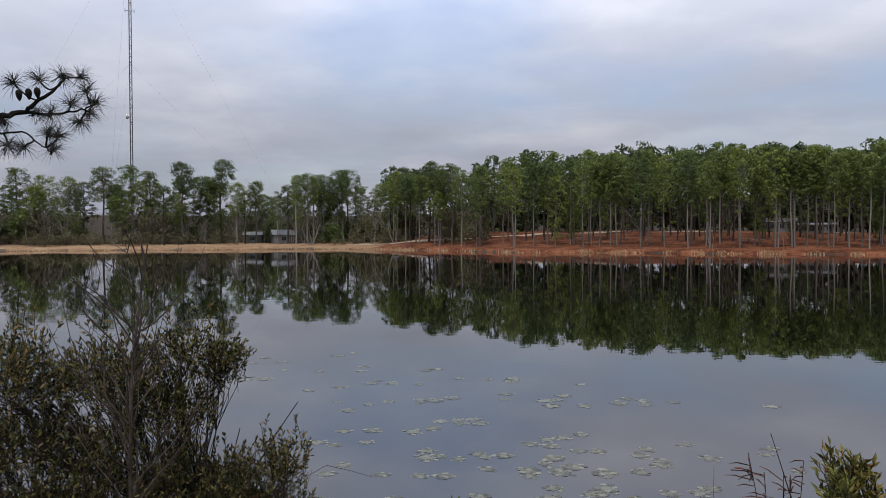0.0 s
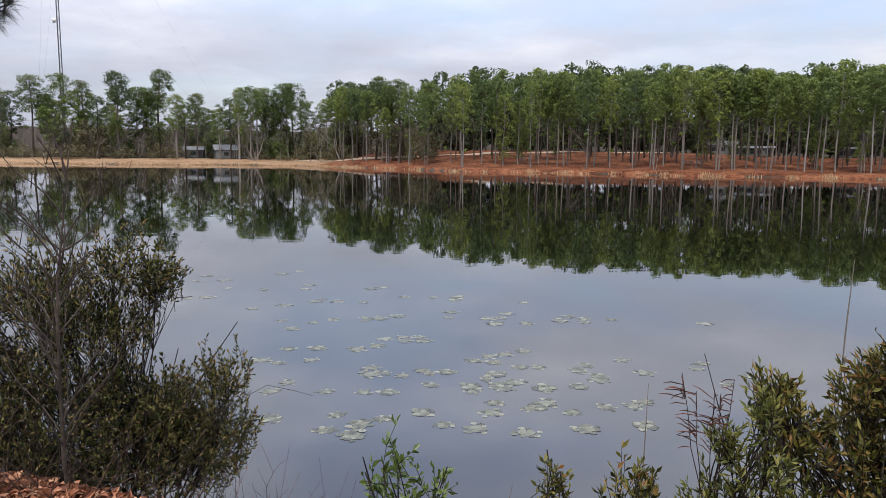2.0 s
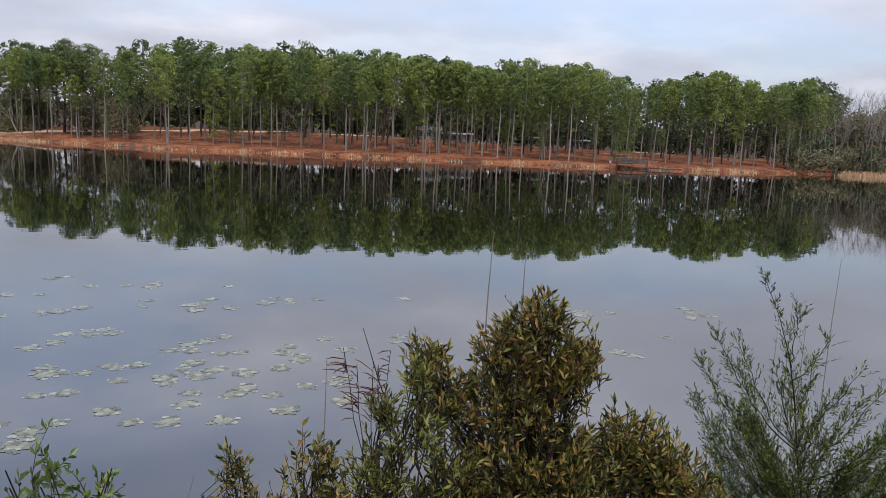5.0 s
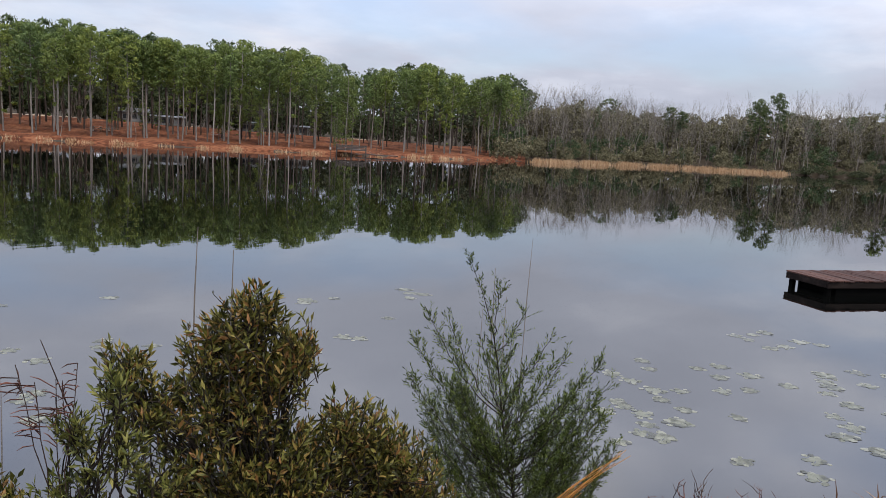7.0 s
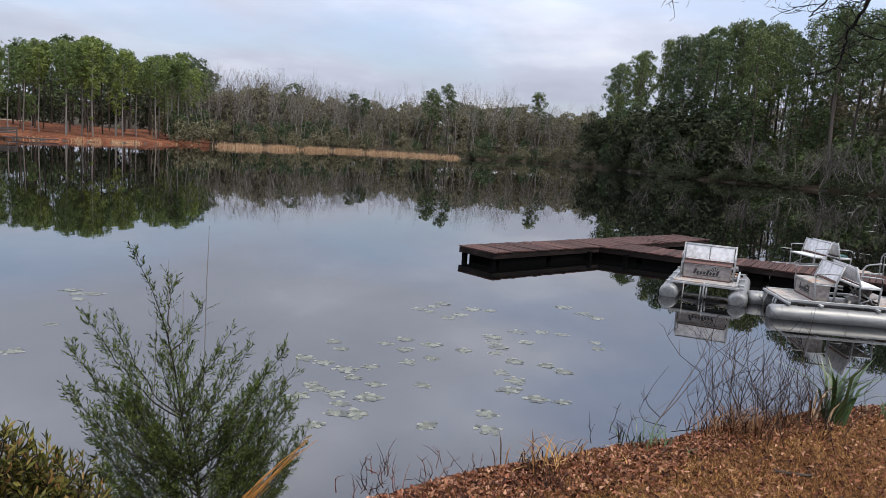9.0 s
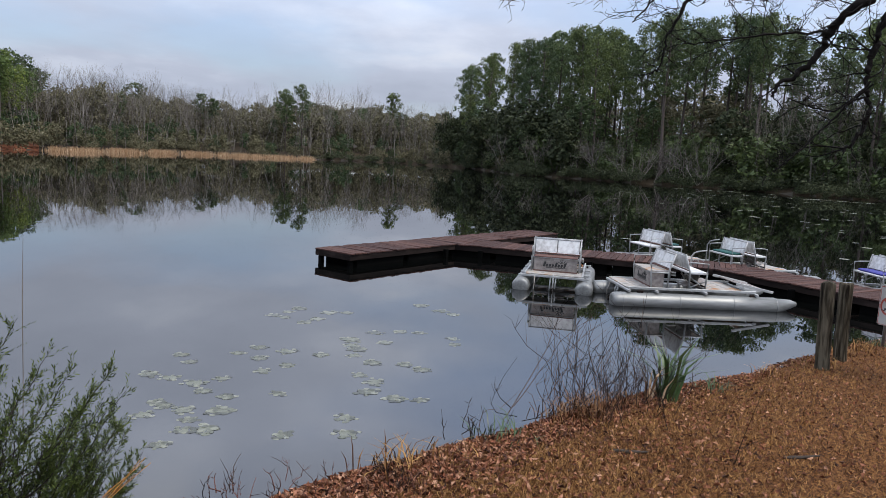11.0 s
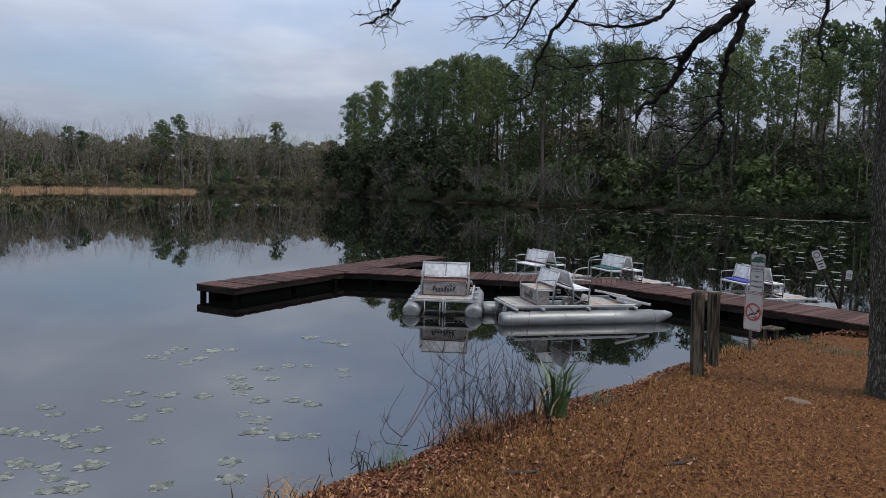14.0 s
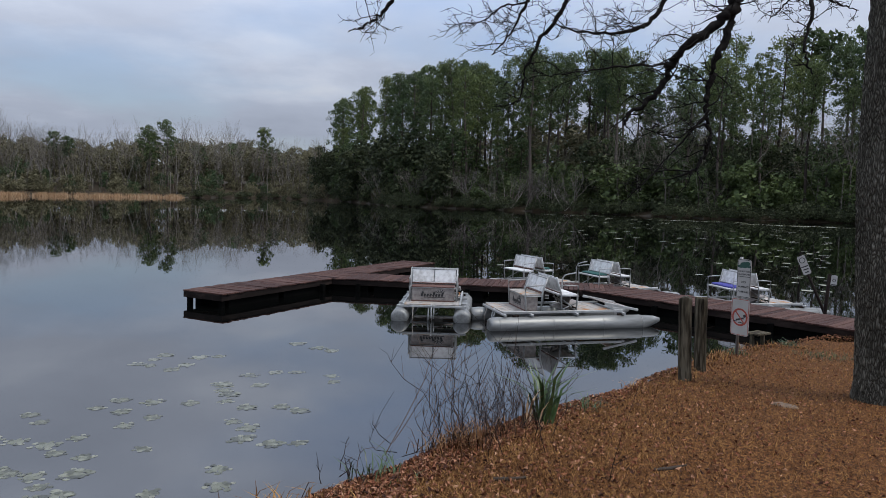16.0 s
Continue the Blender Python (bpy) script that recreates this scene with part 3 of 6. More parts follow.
def undergrowth(name, az0, az1, count, near, depth, hmin, hmax, material, label, kind_of="shrub", share=None):
    out = []
    for k in range(count):
        a = az0 + (az1 - az0) * rng.random()
        r = float(table(FAR, a)) + near + depth * rng.random()
        if 11.4 < a < 16:
            r += 11
        x, y = polar(a, r)
        h = hmin + (hmax - hmin) * rng.random()
        if share:
            h = max(hmin, top_height(a, r, x, y, share[0] + (share[1] - share[0]) * rng.random()))
        if kind_of == "fine":
            out.append(moved(FINE[k % 3], x, y, float(land(x, y)) - 0.8, rng.random() * 6.28, h / 14.0 * (0.85 + 0.4 * rng.random()), h / 14.0))
        elif kind_of == "wood":
            out.append(moved(WOOD[k % 3], x, y, float(land(x, y)) - 0.8, rng.random() * 6.28, h / 14.0 * (0.85 + 0.4 * rng.random()), h / 14.0))
        elif kind_of == "tall":
            out.append(moved(TALL[k % 3], x, y, float(land(x, y)) - 0.3, rng.random() * 6.28, h / 6.0 * (0.9 + 0.4 * rng.random()), h / 6.0))
        elif kind_of == "slim":
            out.append(moved(SLIM[k % 4], x, y, float(land(x, y)) - 0.1, rng.random() * 6.28, h / 12.0, h / 12.0))
        elif kind_of == "shrub":
            out.append(moved(SHRUBS[k % 3], x, y, float(land(x, y)) - 0.1, rng.random() * 6.28, h / 2.6 * (0.9 + 0.5 * rng.random()), h / 2.6))
        else:
            out.append(moved(THICKETS[k % 4], x, y, float(land(x, y)) - 0.1, rng.random() * 6.28, h / 6.0, h / 6.0))
    solo(name, fast_mesh(name, *joined(out)), material, label, "undergrowth", kind="stuff")


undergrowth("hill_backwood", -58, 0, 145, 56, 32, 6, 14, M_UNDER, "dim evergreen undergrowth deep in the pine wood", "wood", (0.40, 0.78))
undergrowth("hill_brush", -54, 6, 40, 34, 40, 4, 9, M_TWIG, "grey-brown leafless brush between the pines", "thicket")

# woods behind the dam
for a, h, k in ((30.5, 1.0, 0), (29, .9, 3), (27.5, .88, 1), (25.2, 1.0, 2), (23.3, 1.0, 5), (22.0, .9, 0), (19.9, 1.0, 4), (18.6, .8, 3), (17.2, 1.02, 2), (16.0, .8, 1), (14.6, .95, 4), (13.0, .8, 3), (11.6, 1.0, 7), (10.7, 1.0, 3), (9.8, .95, 7), (8.4, .98, 5), (7.6, 1.0, 0), (6.6, .85, 3), (3.4, 1.0, 4), (2.7, .9, 2), (1.2, 1.05, 4), (0.4, .95, 2), (-0.6, 1.05, 0), (33, .95, 1), (35, 1, 4), (38, 1, 5), (12.2, .9, 8), (10.2, .92, 9), (9.0, .85, 8), (8.0, .9, 9), (7.0, .8, 8), (5.0, .9, 9), (15.4, .7, 8), (18.0, .75, 9), (21.2, .7, 8), (24.4, .75, 9), (27, .7, 8), (29.6, .75, 9)):
    r = float(table(FAR, a)) + 13 + 14 * rng.random()
    x, y = polar(a, r)
    pine(x, y, top_height(a, r, x, y, h), 13 + k % 5, rng.random() * 6.28, "broad pine standing in the mixed wood beyond the dam", "pines beyond the dam", dark=k % 2 == 0, wide=1.3)
for k in range(60):
    a = 4 + 31 * rng.random()
    r = float(table(FAR, a)) + 18 + 16 * rng.random()
    if 11.4 < a < 16:
        r += 14
    x, y = polar(a, r)
    pine(x, y, top_height(a, r, x, y, 0.35 + 0.45 * rng.random()), (3, 7, 11, 10)[k % 4], rng.random() * 6.28, "half-grown pine with light green needles beyond the dam", "young pines", dark=k % 3 == 0, wide=1.4)
for k in range(18):
    a = 4 + 30 * rng.random()
    r = float(table(FAR, a)) + 20 + 22 * rng.random()
    x, y = polar(a, r)
    bare_tree(x, y, top_height(a, r, x, y, 0.45 + 0.4 * rng.random()), int(rng.integers(0, 4)), rng.random() * 6.28, "leafless hardwood in the wood beyond the dam")
undergrowth("dam_backwood", -3, 42, 84, 18, 34, 6.5, 11.5, M_BROWNWOOD, "brown-green wood behind the dam", "fine")
undergrowth("dam_shrubs", 3, 42, 130, 12, 18, 1.6, 4.5, M_BROWNWOOD, "brownish green shrubs behind the dam")
undergrowth("dam_greenwood", 3, 34, 30, 17, 18, 6, 11.5, M_NEEDLES, "light green young pine growth behind the dam", "wood")
undergrowth("dam_thicket", 2, 42, 95, 12, 30, 6, 12, M_TWIG, "leafless grey-brown thicket behind the dam", "thicket")

# distant woods at the head of the lake
undergrowth("head_backwood", -83.6, -50, 100, 38, 60, 9, 15, M_BROWNWOOD, "grey-brown distant wood at the lake head", "fine", (0.74, 1.0))
undergrowth("head_thicket", -83.6, -53, 300, 5, 50, 7, 17, M_TWIG, "close-set slim leafless hardwoods at the lake head", "slim", (0.5, 1.0))
undergrowth("head_shrubs", -88, -51, 78, -0.3, 32, 2.8, 6.5, M_BROWNWOOD, "olive-brown low trees at the lake head", "tall")
undergrowth("head_evergreens", -86, -51, 30, 2, 40, 5, 10, M_NEEDLES_DARK, "dark evergreen trees at the lake head", "fine")
for k in range(18):
    a = -84 + 31 * rng.random()
    r = float(table(FAR, a)) + 15 + 70 * rng.random()
    x, y = polar(a, r)
    far_pine(x, y, max(8, top_height(a, r, x, y, 0.45 + 0.47 * rng.random())), int(rng.integers(0, 10)), rng.random() * 6.28, 1.3)
for k in range(80):
    a = -84 + 31 * rng.random()
    if abs(a + 80) < 2 and k % 2:
        continue
    r = float(table(FAR, a)) + 26 + 44 * rng.random()
    x, y = polar(a, r)
    bare_tree(x, y, max(8, top_height(a, r, x, y, 0.9 + 0.25 * rng.random())), (1, 3, 1, 3, 0)[k % 5], rng.random() * 6.28, "tall leafless hardwood at the lake head")
for a, sh in ((-79.1, 1.08), (-72.2, 1.0), (-71.0, 0.95)):
    r = float(table(FAR, a)) + 20
    x, y = polar(a, r)
    pine(x, y, top_height(a, r, x, y, sh), 6 if a < -75 else 1, 1.0, "lone tall pine rising over the distant wood", "pines at the lake head", dark=True)

# steep dark wood on the eastern shore
for row, (off, step) in enumerate(((6, 2.1), (16, 1.7), (30, 1.5), (48, 1.4))):
    az = -84.6 - 0.3 * row
    while az > -134:
        a = az + rng.normal() * 0.4
        r = float(table(FAR, a)) + off + 9 * rng.random()
        x, y = polar(a, r)
        gap = 0.9 if -112 < a < -108 else 1.0
        h = top_height(a, r, x, y, gap * ((0.55 + 0.4 * rng.random()) if row == 0 else (0.72 + 0.33 * rng.random() ** 0.7)))
        if row == 3:
            far_pine(x, y, max(8, min(31, h)), int(rng.integers(0, 10)), rng.random() * 6.28)
        else:
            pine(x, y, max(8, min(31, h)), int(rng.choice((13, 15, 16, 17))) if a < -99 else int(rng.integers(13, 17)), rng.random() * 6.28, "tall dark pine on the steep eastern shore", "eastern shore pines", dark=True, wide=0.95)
        az -= step * (0.6 + 0.8 * rng.random()) * (1.55 if a < -99 and row else 1.0)
for k in range(66):
    a = -86 - 47 * rng.random() if k < 42 else -105 - 20 * rng.random()
    r = float(table(FAR, a)) + 3 + 22 * rng.random()
    x, y = polar(a, r)
    bare_tree(x, y, 12 + 9 * rng.random() if a < -106 else 6 + 10 * rng.random(), int(rng.integers(0, 4)), rng.random() * 6.28, "leafless grey tree among the dark eastern wood")
for k in range(95):
    a = -85.5 - 49 * rng.random()
    r = float(table(FAR, a)) + 4 + 50 * rng.random()
    x, y = polar(a, r)
    far_pine(x, y, max(6, top_height(a, r, x, y, 0.18 + (0.25 if a < -97 else 0.4) * rng.random())), 8 + k % 2, rng.random() * 6.28, 1.25)
undergrowth("east_backwood", -136, -86, 72, 26, 60, 6, 11, M_BROWNWOOD, "brown-green wood climbing the eastern slope", "fine", (0.3, 0.62))
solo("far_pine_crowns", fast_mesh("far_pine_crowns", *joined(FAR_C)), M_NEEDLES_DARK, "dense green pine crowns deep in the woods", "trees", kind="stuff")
solo("far_pine_trunks", fast_mesh("far_pine_trunks", *joined(FAR_T)), M_SHADEBARK, "close-set dim pine trunks deep in the woods", "trees", kind="stuff")
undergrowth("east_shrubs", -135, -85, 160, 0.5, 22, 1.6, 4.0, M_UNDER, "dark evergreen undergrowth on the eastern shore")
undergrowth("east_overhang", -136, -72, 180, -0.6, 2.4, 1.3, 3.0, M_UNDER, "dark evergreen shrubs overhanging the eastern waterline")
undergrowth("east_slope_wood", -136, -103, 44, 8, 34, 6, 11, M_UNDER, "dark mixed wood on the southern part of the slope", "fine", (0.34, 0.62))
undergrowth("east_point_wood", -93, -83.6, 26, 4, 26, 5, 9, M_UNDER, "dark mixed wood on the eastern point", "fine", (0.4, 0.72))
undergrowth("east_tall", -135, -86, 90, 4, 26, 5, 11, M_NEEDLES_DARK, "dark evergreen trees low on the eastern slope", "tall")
undergrowth("east_thicket", -104, -86, 40, 0.5, 14, 4, 9, M_TWIG, "grey-brown leafless thicket on the eastern point", "thicket")
undergrowth("east_brush", -135, -85, 70, 1, 40, 3, 9, M_TWIG, "grey-brown leafless brush on the eastern shore", "thicket")
undergrowth("head_midwood", -80, -66, 20, 26, 36, 8, 13, M_BROWNWOOD, "grey-brown wood between the tall pines at the lake head", "fine", (0.6, 0.88))


# dry reeds and fringe grass, leaning blades by the thousand
def reed_arrays(points, hmin, hmax, per, spread, lean=0.25, w=0.02):
    P = np.repeat(np.asarray(points), per, axis=0)
    P[:, :2] += rng.normal(size=(len(P), 2)) * spread
    h = (hmin + (hmax - hmin) * rng.random(len(P)))[:, None]
    d = np.concatenate([rng.normal(size=(len(P), 2)) * lean, np.ones((len(P), 1))], 1)
    s = unit(np.concatenate([rng.normal(size=(len(P), 2)), np.zeros((len(P), 1))], 1)) * w
    V = np.stack([P - s, P + s, P + d * h], 1).reshape(-1, 3)
    return V, np.arange(len(V)).reshape(-1, 3)


def fringe(name, az0, az1, count, off, hmin, hmax, per, spread, label, w, band=0.5, patchy=0.1):
    pts = []
    for k in range(count):
        a = az0 + (az1 - az0) * rng.random()
        if math.sin(a * 2.3) + math.sin(a * 5.1 + 1) + rng.random() * 1.6 < patchy:
            continue
        r = float(table(FAR, a)) + off + rng.normal() * band
        x, y = polar(a, r)
        pts.append([x, y, max(-0.1, float(land(x, y)))])
    solo(name, fast_mesh(name, *reed_arrays(pts, hmin, hmax, per, spread, 0.2, w)), M_REED, label, "reeds", kind="stuff")


fringe("shore_grass", -54, 4, 260, -0.3, 0.15, 0.75, 26, 0.45, "tan dry grass tufts along the hillside shore", 0.045, 0.6, 1.1)
fringe("reed_bed", -73, -55, 620, -3.2, 0.2, 1.35, 26, 0.7, "pale dry reed bed at the lake head", 0.05, 1.7, 0.3)
fringe("dam_grass", 2, 40, 420, -0.5, 0.15, 0.5, 20, 0.8, "short dry grass along the dam", 0.06)


# ---- dock ----
M_DECK = mat("weathered_deck", [(0.024, 0.010, 0.0075), (0.060, 0.026, 0.019), (0.112, 0.056, 0.041)], 9.0, 0.85, bump=0.8, coarse=1.2, per="object", stretch=(1, 6, 1), spec=0.3)
M_BEAM = mat("dark_beam", [(0.006, 0.004, 0.0035), (0.015, 0.010, 0.008), (0.045, 0.030, 0.025)], 5.0, 0.9, bump=0.4, stretch=(0.3, 1, 1), spec=0.15)
# near-black for floats and support posts: the shade beneath the deck as colour
M_UNDERDECK = mat("underdeck_shade_black", [(0.0015, 0.0015, 0.0015), (0.004, 0.004, 0.0035)], 4.0, 0.9, bump=0.1, spec=0.03)
M_POST = mat("weathered_post", [(0.012, 0.009, 0.006), (0.050, 0.041, 0.027), (0.12, 0.103, 0.072)], 34.0, 0.95, bump=0.9, bump_scale=60, stretch=(1, 1, 0.10), coarse=6.0, spec=0.1, tight=True)
M_PALEPLANK = mat("pale_plank", [(0.12, 0.085, 0.075), (0.24, 0.18, 0.16)], 9.0, 0.85, bump=0.4, stretch=(1, 6, 1))
DOCK_Z = 0.37


def frame_uv(origin, u):
    u = Vector((u[0], u[1], 0)).normalized()
    v = Vector((0, 0, 1)).cross(u)
    return Matrix(((u.x, v.x, 0, origin[0]), (u.y, v.y, 0, origin[1]), (0, 0, 1, origin[2] if len(origin) > 2 else 0), (0, 0, 0, 1)))


def plank_mesh(name, length, width, thick):
    bm = bmesh.new()
    box(bm, (0, 0, -thick / 2), (width, length, thick), 0.006)
    me = bpy.data.meshes.new(name)
    bm.to_mesh(me)
    bm.free()
    me.materials.append(M_DECK)
    return me


def dock():
    d = thing("dock", frame_uv((19.3, 6.2), (0.85, -0.528)), "weathered dark red-brown wooden T-shaped dock standing in the lake", "dock")
    r = random.Random(3)
    head_l, head_w = 10.7, 1.36
    back = d.matrix_basis.inverted()

    def beam(name, c, size, material=M_BEAM, m=None):
        bm = bmesh.new()
        box(bm, c, size, 0.01)
        part(name, bm, material, d, m=m)

    def deck(m, length, width, drop, floats, piles):
        """One straight stretch of deck, x along it and y across, in the dock's own frame m."""
        z = DOCK_Z - drop
        for y in (0.03, width - 0.03):
            beam("fascia", (length / 2, y, z - 0.115), (length, 0.05, 0.15), m=m)
        for x in (0.03, length - 0.03):
            beam("fascia", (x, width / 2, z - 0.115), (0.05, width - 0.12, 0.15), m=m)
        for k in range(floats):
            beam("float", (0.22 + (length - 0.44) * (k + 0.5) / floats, width / 2, (z - 0.19) / 2 - 0.06), ((length - 0.44) / floats * 0.9, width - 0.16, z - 0.07), M_UNDERDECK, m)
        for x, y in piles:
            beam("support_post", (x, y, -0.36), (0.12, 0.12, 1.2), M_UNDERDECK, m)
        plank = plank_mesh("deck_plank", width + 0.04, 0.134, 0.035)
        n = int(length / 0.145)
        for k in range(n):
            pl = hang("plank", plank, None, d, m=m @ pose((k + 0.5) * length / n, width / 2 + r.uniform(-0.02, 0.02), z + r.uniform(-0.006, 0.006), r.uniform(-0.6, 0.6), r.uniform(-1.2, 1.2), r.uniform(-0.6, 0.6)))
            if r.random() < 0.012 and drop:
                tagged(pl, "paler replaced plank")
                pl.material_slots[0].link = "OBJECT"
                pl.material_slots[0].material = M_PALEPLANK

    deck(Matrix.Translation((0, -head_w, 0)), head_l, head_w, 0.0, 5, ((0.12, 0.12), (0.12, 1.24), (10.58, 0.12), (10.58, 1.24), (3.9, -0.07), (6.6, -0.07)))
    # the walkway: one stretch out from the head, then a bend towards the bank
    deck(back @ frame_uv((22.52, 3.45), (-0.231, -0.973)), 9.1, 1.62, 0.006, 5, ((1.6, -0.07), (4.9, -0.07), (4.9, 1.69), (8.0, 1.69)))
    deck(back @ frame_uv((20.63, -4.49), (-0.79, -0.613)), 7.6, 1.62, 0.0, 2, ((2.4, -0.07), (2.4, 1.69), (5.4, -0.07), (5.4, 1.69)))


dock()

# ---- pedal boats ----
M_ALU = mat("dull_aluminium", [(0.14, 0.14, 0.132), (0.22, 0.22, 0.208), (0.29, 0.29, 0.275)], 18.0, 0.48, metal=0.6, bump=0.06, coarse=1.5, stretch=(0.2, 1, 1))
M_TUBE = mat("grey_tube", [(0.26, 0.26, 0.25), (0.46, 0.46, 0.45)], 8.0, 0.5, metal=0.3, bump=0)
M_WHITE = mat("chalky_white_plastic", [(0.46, 0.445, 0.42), (0.62, 0.61, 0.59), (0.71, 0.705, 0.685)], 11.0, 0.6, bump=0.1, coarse=1.3, tight=True)
M_PLY = mat("stained_plywood", [(0.20, 0.185, 0.165), (0.34, 0.315, 0.285), (0.30, 0.25, 0.20), (0.34, 0.14, 0.035)], 5.0, 0.8, bump=0.2, coarse=1.1, tight=True)
M_RUST = mat("faded_red_brown_pad", [(0.08, 0.036, 0.028), (0.15, 0.075, 0.058)], 8.0, 0.8, bump=0.2)
M_GREYBOX = mat("grey_box_panel", [(0.17, 0.145, 0.13), (0.31, 0.275, 0.25)], 12.0, 0.7, bump=0.1, tight=True)
M_TEAL = mat("teal_cushion", [(0.006, 0.05, 0.045), (0.012, 0.095, 0.08)], 9.0, 0.8, bump=0.2)
M_BLUE = mat("blue_cushion", [(0.03, 0.03, 0.19), (0.06, 0.06, 0.30)], 9.0, 0.8, bump=0.2)
M_BLACK = mat("black_paint", [(0.012, 0.012, 0.012), (0.03, 0.03, 0.03)], 9.0, 0.6, bump=0)


def tube_part(name, paths, radius, material, parent, sides=6, label=""):
    return hang(name, smooth(fast_mesh(name, *joined([tube_arrays(p, radius, sides) for p in paths]))), material, parent, label)


def pedal_boat(label, m, logo=True, pads=(None, None), pipe=None, seat_material=None):
    """Two round pontoons, a deck between them and two benches back to back; x is the way of its bow."""
    b = thing("pedal_boat", m, label, "pedal boat", "pedal boats at the dock")
    zs, o, kx = 0.15, -0.45, 0.76

    def bit(name, c, size, material, parent, bevel=0.006, label="", m=None):
        bm = bmesh.new()
        box(bm, c, size, bevel, m)
        return part(name, bm, material, parent, label)

    for y in (-0.71, 0.71):
        xs = [-1.72, -1.71, -1.68, -1.62, -1.55, -0.5, 0.5, 1.30, 1.31, 1.62, 1.72]
        rs = [0.12, 0.165, 0.19, 0.198, 0.20, 0.20, 0.20, 0.20, 0.192, 0.10, 0.05]
        po = hang("pontoon", smooth(fast_mesh("pontoon", *tube_arrays([[x, y, zs + (0.07 if x > 1.5 else 0)] for x in xs], rs, 24))), M_ALU, b, "dull silver aluminium pontoon with coned bow")
        for x in (-1.54, -0.5, 0.5, 1.3):
            hang("weld_band", smooth(fast_mesh("weld_band", *tube_arrays([[x - 0.008, y, zs], [x + 0.008, y, zs]], 0.2025, 24))), M_ALU, po)
        for x in (-1.2, 0.9):
            bit("bracket", (x, y, 0.36), (0.12, 0.05, 0.07), M_BEAM, po, 0.008)
    for x in (-1.42, -0.9, 0.0, 0.95):
        bit("cross_beam", (x, 0, 0.395), (0.05, 1.60, 0.05), M_TUBE, b)
    for k in range(3):
        bit("deck_board", (-1.30 + k * 0.235, 0, 0.435), (0.225, 1.26, 0.025), M_PLY, b, 0.004, "grey plywood deck stained rusty orange")
    for k in range(3):
        bit("deck_board", (0.20 + k * 0.235, 0, 0.435), (0.225, 1.20, 0.025), M_PLY, b, 0.004, "grey plywood deck stained rusty orange")
    for y in (-0.65, 0.65):
        bit("side_rail", (-0.22, y, 0.44), (2.4, 0.04, 0.06), M_TUBE, b)
    if logo:
        xp = -0.66 * kx + o
        panel = bit("rear_panel", (xp, 0, 0.63), (0.03, 1.0, 0.34), M_GREYBOX, b, 0.01, "grey rear panel with a dark painted emblem")
        # emblem: a ray fan over slanted strokes, as plain shapes
        bm = bmesh.new()
        fx = xp - 0.0175
        for k in range(5):
            box(bm, (0, 0.0, 0.085), (0.004, 0.016, 0.085), m=Matrix.Translation((fx, -0.17, 0.64)) @ Matrix.Rotation(radians(-56 + 28 * k), 4, "X"))
        for k in range(8):
            tall = (0.13, 0.07, 0.07, 0.07, 0.12, 0.07, 0.07, 0.11)[k]
            box(bm, (0, 0, tall / 2), (0.004, 0.046, tall), m=Matrix.Translation((fx, 0.27 - k * 0.068, 0.575)) @ Matrix.Rotation(radians(18), 4, "X"))
        box(bm, (fx, -0.04, 0.555), (0.004, 0.5, 0.014))
        part("emblem", bm, M_BLACK, panel)
        bit("panel_trim", (xp - 0.004, 0, 0.465), (0.036, 1.03, 0.03), M_RUST, panel, 0.004, "rusty bottom edge")
        for y in (-0.49, 0.49):
            bit("box_side", (-0.5 * kx + o, y, 0.63), (0.24, 0.02, 0.34), M_GREYBOX, b)
    for side, pad in ((-1, pads[0]), (1, pads[1])):
        seat = bit("seat", (side * 0.45 * kx + o, 0, 0.82), (0.40 * kx + 0.1, 1.02, 0.035), (seat_material or M_WHITE) if side < 0 else M_WHITE, b, 0.012)
        if pad:
            bit("cushion", (side * 0.45 * kx + o, 0.0, 0.865), (0.34, 0.9, 0.055), pad, seat, 0.025, "dark teal cushion" if pad is M_TEAL else "blue cushion")
        for y in (-0.262, 0.262):
            bm = bmesh.new()
            box(bm, (0, 0, 0.19), (0.022, 0.505, 0.34), 0.01, Matrix.Translation((side * 0.24 * kx + o, y, 0.88)) @ Matrix.Rotation(radians(-15 * side), 4, "Y"))
            part("backrest", bm, M_WHITE, b, "chalky white backrest panel")
        bit("back_rail", (side * 0.235 * kx + o, 0, 0.875), (0.03, 1.06, 0.03), M_RUST, b, 0.006, "red-brown lower rail")

        def sx(v):
            return side * v * kx + o

        for y in (-0.55, 0.55):
            tube_part("arm_frame", [[[sx(0.12), y, 1.25], [sx(0.25), y, 0.86], [sx(0.27), y, 0.44]],
                                    [[sx(0.2), y, 1.06], [sx(0.45), y, 1.055], [sx(0.70), y, 1.04], [sx(0.69), y, 0.80], [sx(0.66), y, 0.44]],
                                    [[sx(0.27), y, 0.80], [sx(0.69), y, 0.80]]], 0.017, M_TUBE, b)
        tube_part("seat_rail", [[[sx(0.69), -0.55, 0.80], [sx(0.69), 0.55, 0.80]], [[sx(0.13), -0.55, 1.23], [sx(0.13), 0.55, 1.23]]], 0.015, M_TUBE, b)
        tube_part("brace", [[[sx(0.66), -0.5, 0.46], [sx(0.3), -0.05, 0.8]], [[sx(0.66), 0.5, 0.46], [sx(0.3), 0.05, 0.8]]], 0.013, M_TUBE, b)
